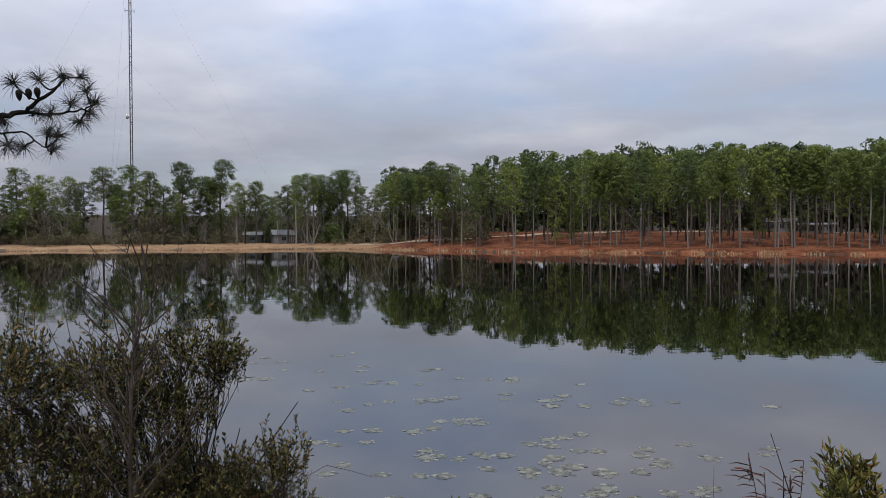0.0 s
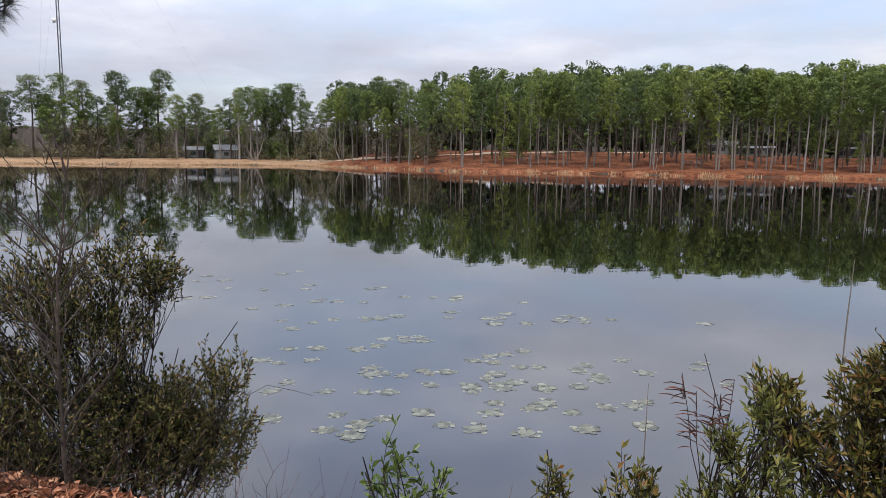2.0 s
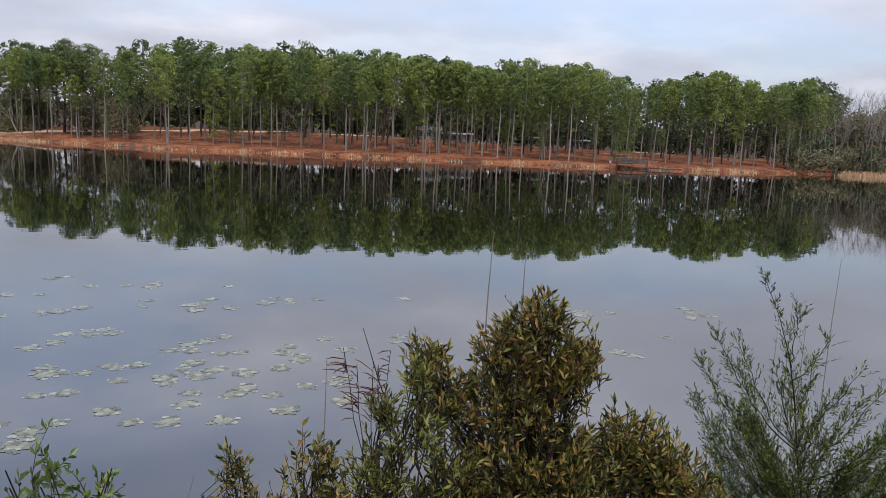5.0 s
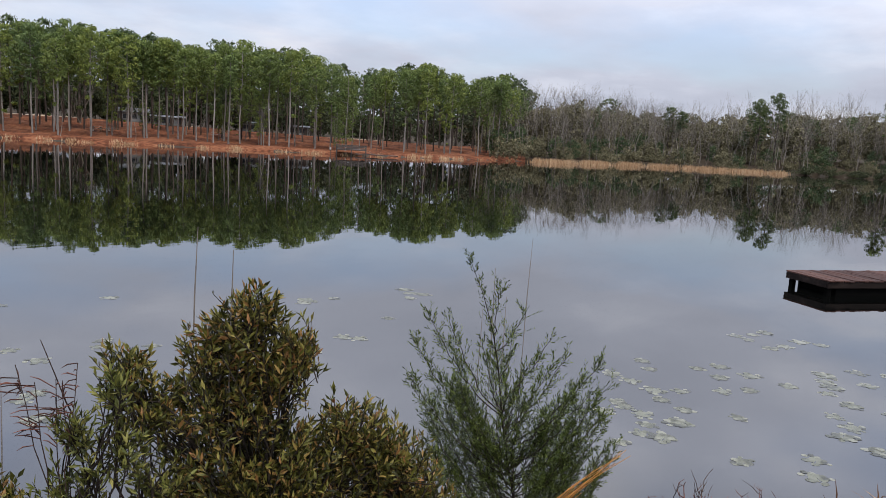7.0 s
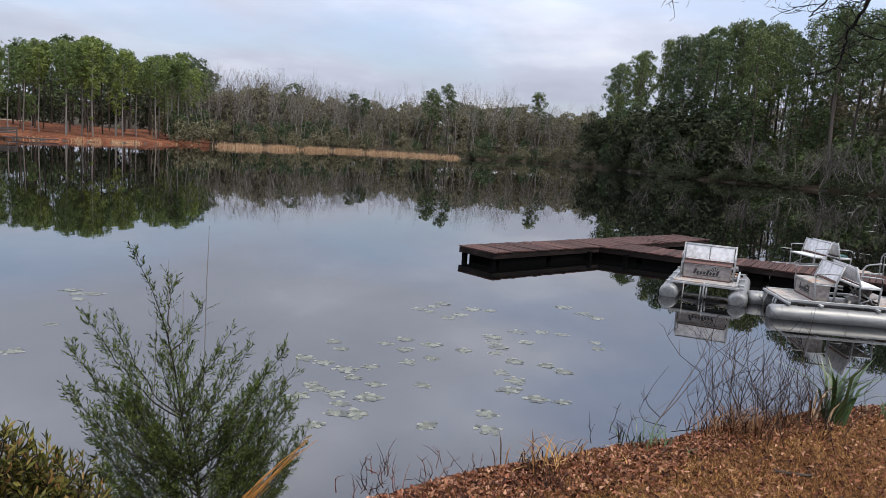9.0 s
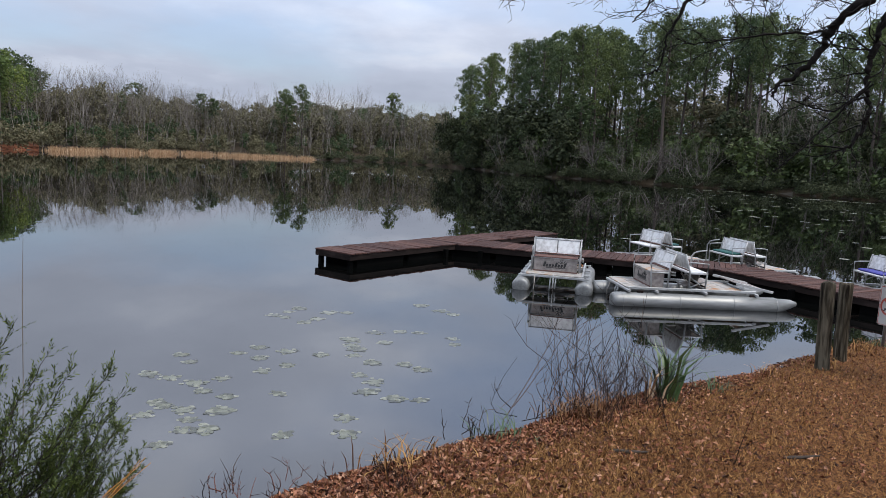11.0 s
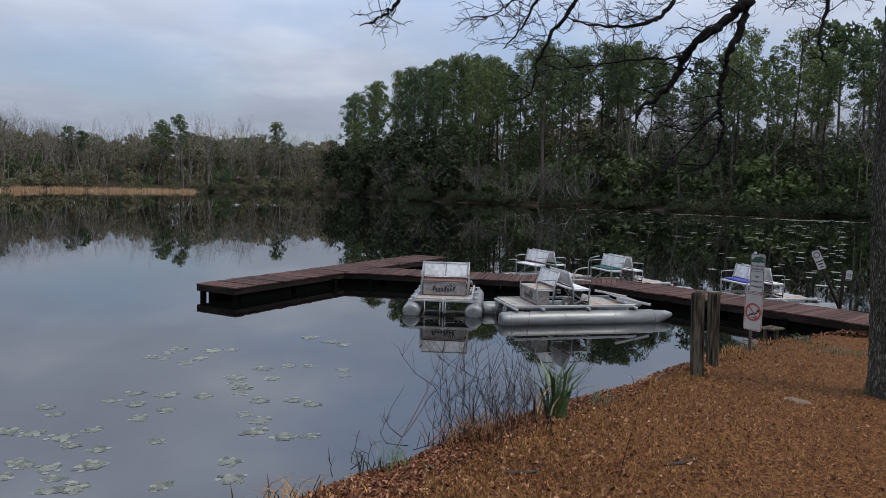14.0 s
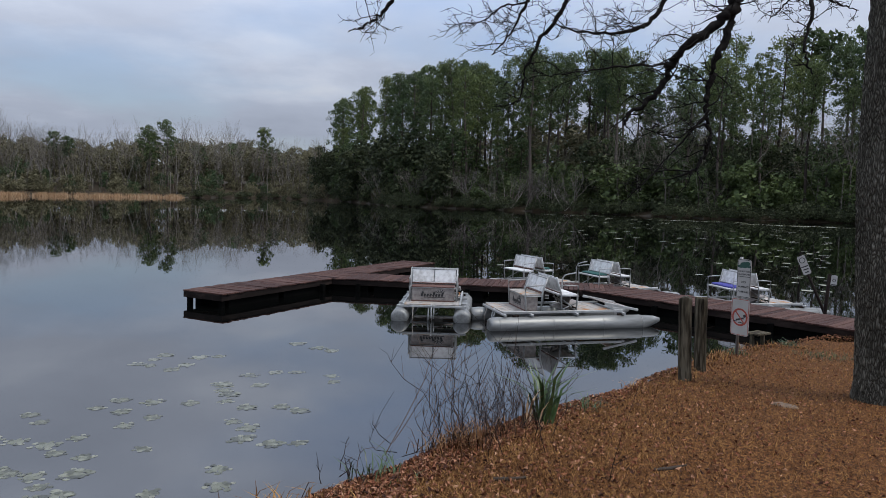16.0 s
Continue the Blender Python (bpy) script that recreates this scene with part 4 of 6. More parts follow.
    # paddle wheel between the benches, cranks and the sloping front frame
    for k in range(6):
        bit("paddle", (0, 0, 0.15), (0.012, 0.42, 0.2), M_GREYBOX, b, 0.004, m=Matrix.Translation((0.02, 0, 0.52)) @ Matrix.Rotation(radians(60 * k + 12), 4, "Y"))
    tube_part("axle", [[[0.02, -0.6, 0.52], [0.02, 0.6, 0.52]]], 0.02, M_BEAM, b)
    for y in (-0.3, 0.3):
        tube_part("pedal_crank", [[[0.02, y, 0.52], [0.2, y, 0.62], [0.2, y + 0.12, 0.62]], [[0.02, y, 0.52], [-0.14, y, 0.44], [-0.14, y - 0.12, 0.44]]], 0.016, M_TUBE, b)
    for y in (-0.58, 0.58) if logo else ():
        bit("front_rail", (0, 0, 0), (0.72, 0.045, 0.06), M_TUBE, b, 0.006, m=Matrix.Translation((0.98, y, 0.53)) @ Matrix.Rotation(radians(14), 4, "Y"))
    for k in range(3 if logo else 0):
        bit("front_slat", (0, 0, 0), (0.11, 1.12, 0.025), M_GREYBOX, b, 0.005, m=Matrix.Translation((0.80 + 0.2 * k, 0, 0.575 - 0.05 * k)) @ Matrix.Rotation(radians(14), 4, "Y"))
    tube_part("rudder_post", [[[-1.40, 0.0, 0.46], [-1.46, 0, 0.3], [-1.46, 0, -0.1]], [[-1.40, 0.06, 0.42], [-1.47, 0.07, 0.05]], [[-1.40, -0.06, 0.42], [-1.47, -0.05, 0.1]]], 0.018, M_TUBE, b)
    bit("rudder", (-1.5, 0, 0.02), (0.18, 0.02, 0.22), M_BEAM, b)
    tube_part("mooring_rope", [[[-1.42, 0.42, 0.46], [-1.5, 0.42, 0.2], [-1.5, 0.43, -0.05]]], 0.010, M_PLY, b)
    if pipe:
        px, py, top = pipe
        tube_part("steering_pipe", [[[px, py, 0.44], [px, py, top - 0.14], [px + 0.03, py - 0.05, top - 0.04], [px + 0.08, py - 0.13, top], [px + 0.18, py - 0.28, top + 0.05]]], 0.017, M_TUBE, b)
    return b


def boat_at(x, y, heading, stretch=1.0, lift=-0.06, wide=1.03):
    return pose(x, y, lift, 0, 0, heading) @ Matrix.Diagonal((stretch, wide, 0.96, 1))


def bench_at(az, r, heading, lift):
    """Pose of a boat whose benches stand there."""
    x, y = polar(az, r)
    return boat_at(x + 0.45 * math.cos(radians(heading)), y + 0.45 * math.sin(radians(heading)), heading, 1.05, lift, 1.06) @ Matrix.Diagonal((1, 1, 1.05, 1))


pedal_boat("silver pontoon pedal boat with grey rear panel and red-brown seat", boat_at(18.89, -0.26, -6), seat_material=M_RUST)
pedal_boat("silver pontoon pedal boat lying broadside with white seats", boat_at(17.45, -3.26, -79, 1.22), pipe=(0.12, 0.45, 1.22), seat_material=M_PLY)
pedal_boat("white pedal boat with chalky benches and small teal cushion", bench_at(-99.8, 23.6, -66, -0.2), False, (None, M_TEAL))
pedal_boat("white pedal boat with teal cushion moored beyond the dock", bench_at(-105.6, 23.2, -72, -0.23), False, (M_TEAL, None), (-1.25, 0.25, 1.18))
pedal_boat("white pedal boat with blue cushion moored beyond the dock", bench_at(-115.2, 21.5, -80, -0.19), False, (M_BLUE, None))

# ---- posts and signs ----
M_SIGN = mat("sign_white", [(0.33, 0.31, 0.28), (0.43, 0.415, 0.385)], 6.0, 0.5, bump=0)
M_SIGN_GREEN = mat("sign_dark_green", [(0.012, 0.05, 0.035), (0.02, 0.07, 0.05)], 9.0, 0.5, bump=0)
M_RED = mat("sign_red", [(0.27, 0.035, 0.02), (0.36, 0.06, 0.035)], 9.0, 0.5, bump=0)
M_STEEL = mat("galvanised_post", [(0.16, 0.16, 0.155), (0.26, 0.26, 0.25)], 9.0, 0.5, metal=0.6, bump=0)


def wood_post(az, r, height, radius, turn, label):
    x, y = polar(az, r)
    g = float(land(x, y))
    rr = np.random.default_rng(int(r * 100))
    zs = np.concatenate([np.linspace(-0.25, height - 0.012, 24), [height]])
    path = np.stack([0.006 * np.sin(zs * 3 + turn), 0.005 * np.cos(zs * 2.3), zs], 1)
    rad = radius * (1 + 0.015 * rr.normal(size=25))
    rad[-1] *= 0.90
    V, F = tube_arrays(path, rad, 28)
    a = np.arctan2(V[:, 1], V[:, 0])
    V[:, :2] *= (1 + 0.025 * np.sin(a * 7 + V[:, 2] * 0.8) - 0.10 * np.exp(-((a - 0.4) / 0.12) ** 2) - 0.07 * np.exp(-((a + 1.7) / 0.1) ** 2))[:, None]
    V[:, 2] += np.where(V[:, 2] > height - 0.03, 0.012 * np.sin(a * 2 + turn), 0)
    lean = Matrix.Rotation(radians(-2.2), 4, Vector((-math.sin(radians(az)), math.cos(radians(az)), 0)))
    solo("wooden_post", fast_mesh("post", V, F), M_POST, label, "post", "mooring posts on the bank", m=Matrix.Translation((x, y, g)) @ lean @ Matrix.Rotation(turn, 4, "Z"))


wood_post(-111.5, 9.95, 1.07, 0.083, 10, "weathered grey wooden mooring post on the leafy bank")
wood_post(-112.6, 11.0, 1.05, 0.084, 70, "weathered wooden mooring post with split top on the bank")


def lettering(text, size, material, parent, m, name="lettering"):
    cu = bpy.data.curves.new(name, "FONT")
    cu.body, cu.size, cu.align_x, cu.align_y, cu.extrude, cu.offset = text, size, "CENTER", "CENTER", 0.001, size * 0.02
    tmp = bpy.data.objects.new("tmp", cu)
    me = bpy.data.meshes.new_from_object(tmp)
    bpy.data.objects.remove(tmp)
    return hang(name, me, material, parent, "", m)


def plate(name, w, h, z, parent, material=M_SIGN, x=0.0, turn=0.0, label=""):
    """An upright plate with rounded corners facing -y, on the front of its post."""
    bm = bmesh.new()
    box(bm, (0, 0, 0), (w, 0.006, h), 0.0)
    bmesh.ops.bevel(bm, geom=[e for e in bm.edges if abs(e.verts[0].co.y - e.verts[1].co.y) > 0.003], offset=0.02, segments=3, affect="EDGES")
    return part(name, bm, material, parent, label, Matrix.Translation((x, -0.032, z)) @ Matrix.Rotation(radians(turn), 4, "Y"))


def rim(w, h, t=0.008):
    bm = bmesh.new()
    for sx in (-1, 1):
        box(bm, (sx * (w / 2 - t * 1.4), -0.0045, 0), (t, 0.002, h - 0.045))
        box(bm, (0, -0.0045, sx * (h / 2 - t * 1.4)), (w - 0.045, 0.002, t))
    return bm


def ring(bm, radius, width, y, n=36):
    for k in range(n):
        a0, a1 = 2 * math.pi * k / n, 2 * math.pi * (k + 1) / n
        bm.faces.new([bm.verts.new((math.cos(a) * q, y, math.sin(a) * q)) for a, q in ((a0, radius), (a1, radius), (a1, radius - width), (a0, radius - width))])


def disc(bm, cx, cz, rx, rz, y, n=16):
    bm.faces.new([bm.verts.new((cx + rx * math.cos(2 * math.pi * k / n), y, cz + rz * math.sin(2 * math.pi * k / n))) for k in range(n)])


def warning_signs():
    x, y = polar(-115.1, 13.3)
    g = float(land(x, y))
    s = thing("warning_sign", pose(x, y, g, 0, 0, -152), "white no-swimming and alligator warning signs on a steel post", "sign")
    tube_part("post", [[[0, 0, -0.3], [0, 0, 1.0], [0, 0, 2.05 - g]]], 0.026, M_STEEL, s, 8)
    p = plate("alligator_sign", 0.265, 0.64, 1.70 - g, s, x=0.085, label="white sign with a dark alligator picture")
    part("border", rim(0.265, 0.64), M_BLACK, p)
    bm = bmesh.new()
    for cx, cz, rx, rz in ((0.0, 0.225, 0.085, 0.05), (-0.07, 0.20, 0.06, 0.028), (0.06, 0.25, 0.05, 0.035), (0.09, 0.20, 0.04, 0.02)):
        disc(bm, cx, cz, rx, rz, -0.0045 - 0.0004 * (cx + 0.2))
    part("alligator_picture", bm, M_SIGN_GREEN, p)
    bm = bmesh.new()
    box(bm, (0, -0.0045, 0.03), (0.235, 0.002, 0.008))
    part("divider", bm, M_BLACK, p)
    for text, z, size in (("DO NOT FEED", 0.118, 0.036), ("ALLIGATORS", 0.068, 0.038), ("NO", -0.06, 0.052), ("ALIMENTE", -0.14, 0.044), ("CAIMANES", -0.225, 0.043)):
        lettering(text, size, M_BLACK, p, pose(0, -0.004, z, 90, 0, 0))
    q = plate("no_swimming_sign", 0.345, 0.62, 1.045 - g, s, x=0.05, label="white sign with a red ring over a swimmer")
    part("border", rim(0.345, 0.62), M_RED, q)
    bm = bmesh.new()
    ring(bm, 0.150, 0.031, -0.0048)
    part("red_ring", bm, M_RED, q)
    bm = bmesh.new()
    box(bm, (0, -0.0062, 0), (0.255, 0.002, 0.022), m=Matrix.Rotation(radians(48), 4, "Y"))
    part("red_bar", bm, M_RED, q)
    bm = bmesh.new()
    disc(bm, 0.09, 0.03, 0.026, 0.026, -0.0045)
    box(bm, (-0.01, -0.0045, -0.03), (0.16, 0.002, 0.03), m=Matrix.Rotation(radians(-18), 4, "Y"))
    for k in range(3):
        box(bm, (-0.08 + 0.07 * k, -0.0045, -0.085), (0.06, 0.002, 0.014), m=Matrix.Rotation(radians(8 * (-1) ** k), 4, "Y"))
    part("swimmer_picture", bm, M_BLACK, q)


def small_signs():
    x, y = 18.26, -10.37
    g = float(land(x, y))
    s = thing("leaning_sign", pose(x, y, max(g, -0.25), 0, -24, -115), "small white sign on a dark leaning post by the dock", "sign")
    tube_part("post", [[[0, 0, -0.3], [0, 0, 0.8], [0, 0, 1.9]]], 0.035, M_BEAM, s, 8)
    p = plate("sign_plate", 0.19, 0.5, 1.78, s)
    bm = bmesh.new()
    ring(bm, 0.075, 0.018, -0.0045, 20)
    part("ring_symbol", bm, M_BLACK, p, "", Matrix.Translation((0, 0, 0.13)))
    bm = bmesh.new()
    for k in range(3):
        box(bm, (0, -0.0045, -0.04 - 0.075 * k), (0.17 - 0.04 * k, 0.002, 0.03))
    part("text_bar", bm, M_BLACK, p)
    x, y = 18.2, -10.1
    g = float(land(x, y))
    s = thing("small_sign", pose(x, y, max(g, -0.25), 0, 3, -115), "little white notice on a dark wooden post", "sign")
    tube_part("post", [[[0, 0, -0.3], [0, 0, 0.6], [0, 0, 1.45]]], 0.045, M_BEAM, s, 8)
    p = plate("sign_plate", 0.14, 0.26, 1.3, s, x=0.11)
    bm = bmesh.new()
    ring(bm, 0.04, 0.012, -0.0045, 16)
    part("ring_symbol", bm, M_BLACK, p)
    bm = bmesh.new()
    box(bm, (0, -0.0045, -0.11), (0.1, 0.002, 0.025))
    part("text_bar", bm, M_BLACK, p)


warning_signs()
small_signs()


def landing_step():
    x, y = polar(-116.5, 15.6)
    s = thing("dock_step", pose(x, y, 0, 0, 0, -60), "small pale wooden step beside the dock", "step")
    bm = bmesh.new()
    box(bm, (0, 0, 0.40), (0.44, 0.3, 0.04), 0.01)
    part("tread", bm, M_POST, s)
    for dx in (-0.17, 0.17):
        bm = bmesh.new()
        box(bm, (dx, 0, 0.1), (0.07, 0.07, 0.56), 0.008)
        part("leg", bm, M_POST, s)


landing_step()

# ---- far side: tower, houses, shed, jetty, benches, road ----
M_STEELFAR = mat("tower_steel", [(0.09, 0.09, 0.10), (0.15, 0.15, 0.16)], 1.0, 0.6, metal=0.3, bump=0)
M_SIDING = mat("white_siding", [(0.11, 0.115, 0.11), (0.19, 0.20, 0.20)], 2.0, 0.7, bump=0.1)
M_DARKGLASS = mat("dark_window", [(0.02, 0.025, 0.03), (0.04, 0.045, 0.05)], 2.0, 0.2, bump=0)
M_METALROOF = mat("metal_roof", [(0.15, 0.16, 0.163), (0.22, 0.23, 0.235)], 2.0, 0.5, metal=0.3, bump=0.1)
M_WOODGREY = mat("grey_jetty_wood", [(0.035, 0.028, 0.024), (0.085, 0.07, 0.06)], 3.0, 0.9, bump=0.3)


def tower():
    x, y = polar(23.28, 420)
    g = float(land(x, y))
    t = thing("radio_tower", pose(x, y, g - 0.5, 0, 0, 20), "tall slender guyed steel lattice tower above the wood", "tower")
    h, w = 165.0, 0.72
    legs = [(w * math.cos(2.094 * k), w * math.sin(2.094 * k)) for k in range(3)]
    for lx, ly in legs:
        tube_part("leg", [[[lx, ly, 0], [lx, ly, h / 2], [lx, ly, h]]], 0.25, M_STEELFAR, t, 5)
    braces = []
    for k in range(110):
        a, b = legs[k % 3], legs[(k + 1) % 3]
        braces.append([[a[0], a[1], k * 1.5], [b[0], b[1], k * 1.5 + 1.5]])
    tube_part("lattice", braces, 0.13, M_STEELFAR, t, 3)
    for z in (62.0, 118.0):
        bm = bmesh.new()
        bmesh.ops.create_cone(bm, cap_ends=True, segments=14, radius1=1.3, radius2=0.9, depth=1.6, matrix=Matrix.Translation((-1.6, -0.6, z)) @ Matrix.Rotation(radians(80), 4, "Y"))
        if z < 100:
            part("dish", bm, M_WHITE, t, "white dish antenna")
        else:
            bm.free()
            tube_part("antenna_arm", [[[-2.4, 0, z], [2.4, 0, z]], [[-2.2, 0, z - 1], [-2.2, 0, z + 1]], [[2.2, 0, z - 1], [2.2, 0, z + 1]]], 0.14, M_STEELFAR, t, 5)
    for k in range(3):
        a = 2.094 * k + 0.5
        for z in (90.0, 160.0):
            tube_part("guy_wire", [[[0, 0, z], [math.cos(a) * 60, math.sin(a) * 60, z * 0.45], [math.cos(a) * 110, math.sin(a) * 110, 1]]], 0.022, M_STEELFAR, t, 3)


tower()


def hut(name, az, r, w, dpt, hgt, label, wall, roof, windows=2, turn=0.0, rise=1.2):
    """A small gabled building with its long side to the lake."""
    x, y = polar(az, r)
    g = float(land(x, y))
    b = thing(name, pose(x, y, g, 0, 0, az + turn), label, "building")
    bm = bmesh.new()
    box(bm, (0, 0, hgt / 2), (w, dpt, hgt), 0.02)
    part("wall", bm, wall, b)
    bm = bmesh.new()
    e = 0.35
    pts = [(-w / 2 - e, -dpt / 2 - e, hgt), (w / 2 + e, -dpt / 2 - e, hgt), (w / 2 + e, dpt / 2 + e, hgt), (-w / 2 - e, dpt / 2 + e, hgt), (-w / 2 - e, 0, hgt + rise), (w / 2 + e, 0, hgt + rise)]
    v = [bm.verts.new(p) for p in pts]
    for f in ((0, 1, 5, 4), (2, 3, 4, 5), (0, 4, 3), (1, 2, 5), (3, 2, 1, 0)):
        bm.faces.new([v[i] for i in f])
    part("roof", bm, roof, b)
    for k in range(windows):
        bm = bmesh.new()
        box(bm, (-w / 2 + w * (k + 0.7) / (windows + 0.4), -dpt / 2 - 0.02, hgt * 0.55), (min(1.1, w / windows * 0.55), 0.06, 0.9), 0.01)
        part("window", bm, M_DARKGLASS, b)
    bm = bmesh.new()
    box(bm, (w * 0.36, -dpt / 2 - 0.02, 1.0), (0.9, 0.06, 2.0), 0.01)
    part("door", bm, M_WOODGREY, b)
    return b


hut("shed", 12.6, 192, 5.2, 4.5, 2.2, "pale grey metal-roofed shed among trees beyond the dam", M_SIDING, M_METALROOF, 1, 8, 1.3)
hut("shed", 14.8, 195, 4.4, 4, 1.9, "small grey shed beside the larger one", M_SIDING, M_METALROOF, 1, -6, 0.9)
hut("trailer_home", -24.9, 176, 5.8, 3, 2.2, "white trailer home among the hillside pines", M_SIDING, M_SIDING, 3, 4, 0.9)
hut("trailer_home", -27.2, 174, 7.0, 3, 1.8, "long low white trailer among the hillside pines", M_SIDING, M_METALROOF, 4, -3, 0.4)
hut("trailer_home", -32.9, 178, 4.0, 2.6, 2.0, "small white caravan among the hillside pines", M_SIDING, M_SIDING, 2, 5, 0.4)
hut("trailer_home", -36.5, 178, 5.2, 2.6, 1.9, "pale caravan far back between the pine trunks", M_SIDING, M_METALROOF, 2, 0, 0.4)


def jetty():
    az0 = -41.2
    r0 = float(table(FAR, az0)) - 2.0
    x, y = polar(az0, r0)
    j = thing("far_jetty", pose(x, y, 0, 0, 0, az0), "grey wooden shelter and jetty on the far shore", "jetty")

    def bit(name, c, s, material=M_WOODGREY):
        bm = bmesh.new()
        box(bm, c, s, 0.02)
        part(name, bm, material, j)

    bit("platform", (-1.2, 0.5, 0.95), (5.0, 3.2, 0.16))
    bit("walkway", (3.0, -0.6, 0.32), (7.0, 1.3, 0.16))
    for dx in (-3.6, -1.2, 1.2):
        for dy in (-1.0, 2.0):
            bit("post", (dx, dy, 0.8), (0.16, 0.16, 1.9))
        bit("rail_post", (dx, -1.05, 1.35), (0.1, 0.1, 0.8))
    for z in (1.18, 1.40, 1.64):
        bit("rail", (-1.2, -1.06, z), (5.0, 0.06, 0.15))
    bit("bench", (-1.2, 1.2, 1.45), (4.4, 0.5, 0.12))
    for k in range(4):
        bit("stair_tread", (1.6 + 0.28 * k, -0.9, 0.85 - 0.16 * k), (0.28, 1.1, 0.05))
    bit("notice_board", (-4.6, -0.6, 1.0), (0.28, 0.08, 0.42), M_SIGN)
    bit("notice_post", (-4.6, -0.5, 0.4), (0.1, 0.1, 1.4))


jetty()


def picnic_table(az, r, turn):
    x, y = polar(az, r)
    p = thing("picnic_table", pose(x, y, float(land(x, y)), 0, 0, turn), "pale wooden picnic table under the hillside pines", "table", "picnic tables")
    for name, c, s in (("tabletop", (0, 0, 0.75), (1.9, 0.75, 0.05)), ("bench", (0, -0.7, 0.45), (1.9, 0.28, 0.05)), ("bench", (0, 0.7, 0.45), (1.9, 0.28, 0.05)), ("leg", (-0.7, 0, 0.4), (0.08, 1.5, 0.08)), ("leg", (0.7, 0, 0.4), (0.08, 1.5, 0.08)), ("trestle", (-0.7, 0, 0.37), (0.08, 0.3, 0.74)), ("trestle", (0.7, 0, 0.37), (0.08, 0.3, 0.74))):
        bm = bmesh.new()
        box(bm, c, s, 0.01)
        part(name, bm, M_PLY, p)


for a, d, t in ((-22.5, 22, 10), (-23.4, 24, 40), (-30.6, 26, 0), (-10.5, 26, 20)):
    picnic_table(a, float(table(FAR, a)) + d, t)


def hill_road():
    rows = []
    for a in np.linspace(9, -44, 120):
        off = np.interp(a, [-44, -25, -8, 0, 4, 9], [58, 62, 44, 26, 14, 9])
        r = float(table(FAR, a)) + off
        pair = []
        for q in (r - 1.7, r + 1.9):
            x, y = polar(a, q)
            pair.append((x, y, float(land(x, y)) + 0.06))
        rows.append(pair)
    V = np.array(rows).reshape(-1, 3)
    F = np.array([(2 * k, 2 * k + 1, 2 * k + 3, 2 * k + 2) for k in range(len(rows) - 1)])[:, ::-1]
    solo("road", fast_mesh("road", V, F), M_ROAD, "pale sandy track along the dam and hillside", "road", kind="structure")


hill_road()


# ---- near bank: shrubs, oak, pine bough, reeds, pads, litter ----
M_BUSH = mat("bush_leaves", [(0.016, 0.019, 0.005), (0.055, 0.058, 0.011), (0.11, 0.108, 0.02), (0.20, 0.175, 0.045), (0.23, 0.115, 0.04)], 6.0, 0.5, bump=0, per="island", spec=0.25, translucent=0.15)
M_LIGHTBUSH = mat("light_bush_leaves", [(0.03, 0.035, 0.009), (0.085, 0.098, 0.022), (0.16, 0.17, 0.04), (0.25, 0.23, 0.07)], 6.0, 0.5, bump=0, per="island", spec=0.25, translucent=0.2)
M_MYRTLE = mat("dark_myrtle_leaves", [(0.012, 0.016, 0.006), (0.045, 0.052, 0.016), (0.12, 0.115, 0.035), (0.19, 0.13, 0.06)], 6.0, 0.6, bump=0, per="island", spec=0.1, translucent=0.1)
M_CEDAR = mat("feathery_green", [(0.018, 0.028, 0.007), (0.055, 0.078, 0.016), (0.125, 0.155, 0.038)], 6.0, 0.55, bump=0, per="island", spec=0.15, translucent=0.2)
M_FRESH = mat("fresh_green_leaves", [(0.05, 0.075, 0.018), (0.09, 0.135, 0.03), (0.14, 0.19, 0.05)], 6.0, 0.4, bump=0, per="island", translucent=0.2)
M_STEM = mat("shrub_stems", [(0.008, 0.006, 0.005), (0.022, 0.017, 0.013), (0.055, 0.044, 0.036)], 20.0, 0.9, bump=0.2, spec=0.2)
M_SAPLING = mat("sapling_bark", [(0.02, 0.015, 0.012), (0.05, 0.039, 0.031), (0.10, 0.082, 0.067)], 20.0, 0.9, bump=0.2, spec=0.2)
M_ORANGESTRAW = mat("orange_straw", [(0.24, 0.095, 0.018), (0.40, 0.18, 0.04), (0.52, 0.28, 0.08)], 6.0, 0.8, bump=0, per="island", spec=0.2)
M_REDSEED = mat("red_seed_stalks", [(0.03, 0.016, 0.013), (0.085, 0.038, 0.03), (0.17, 0.075, 0.058)], 20.0, 0.9, bump=0, per="island", spec=0.2)
M_REDTWIG = mat("red_brown_twigs", [(0.012, 0.008, 0.006), (0.032, 0.020, 0.015), (0.085, 0.052, 0.038)], 20.0, 0.9, bump=0, per="island", spec=0.2)
M_DEAD = mat("dead_oak_leaves", [(0.045, 0.015, 0.008), (0.15, 0.050, 0.022), (0.28, 0.105, 0.052), (0.44, 0.24, 0.145)], 12.0, 0.7, bump=0.3, per="island", spec=0.3)
M_RUSTGRASS = mat("rusty_grass", [(0.035, 0.014, 0.006), (0.11, 0.048, 0.020), (0.23, 0.125, 0.055)], 9.0, 0.8, bump=0, per="island", spec=0.15)
M_STRAWBLADE = mat("dry_grass_blades", [(0.04, 0.015, 0.005), (0.16, 0.070, 0.021), (0.40, 0.225, 0.080)], 9.0, 0.8, bump=0, per="island", spec=0.2)
PADC = [(0.036, 0.037, 0.022), (0.095, 0.099, 0.062), (0.19, 0.19, 0.135)]
M_PAD = mat("lily_pad", PADC, 12.0, 0.3, bump=0.2, per="island", spec=0.5)
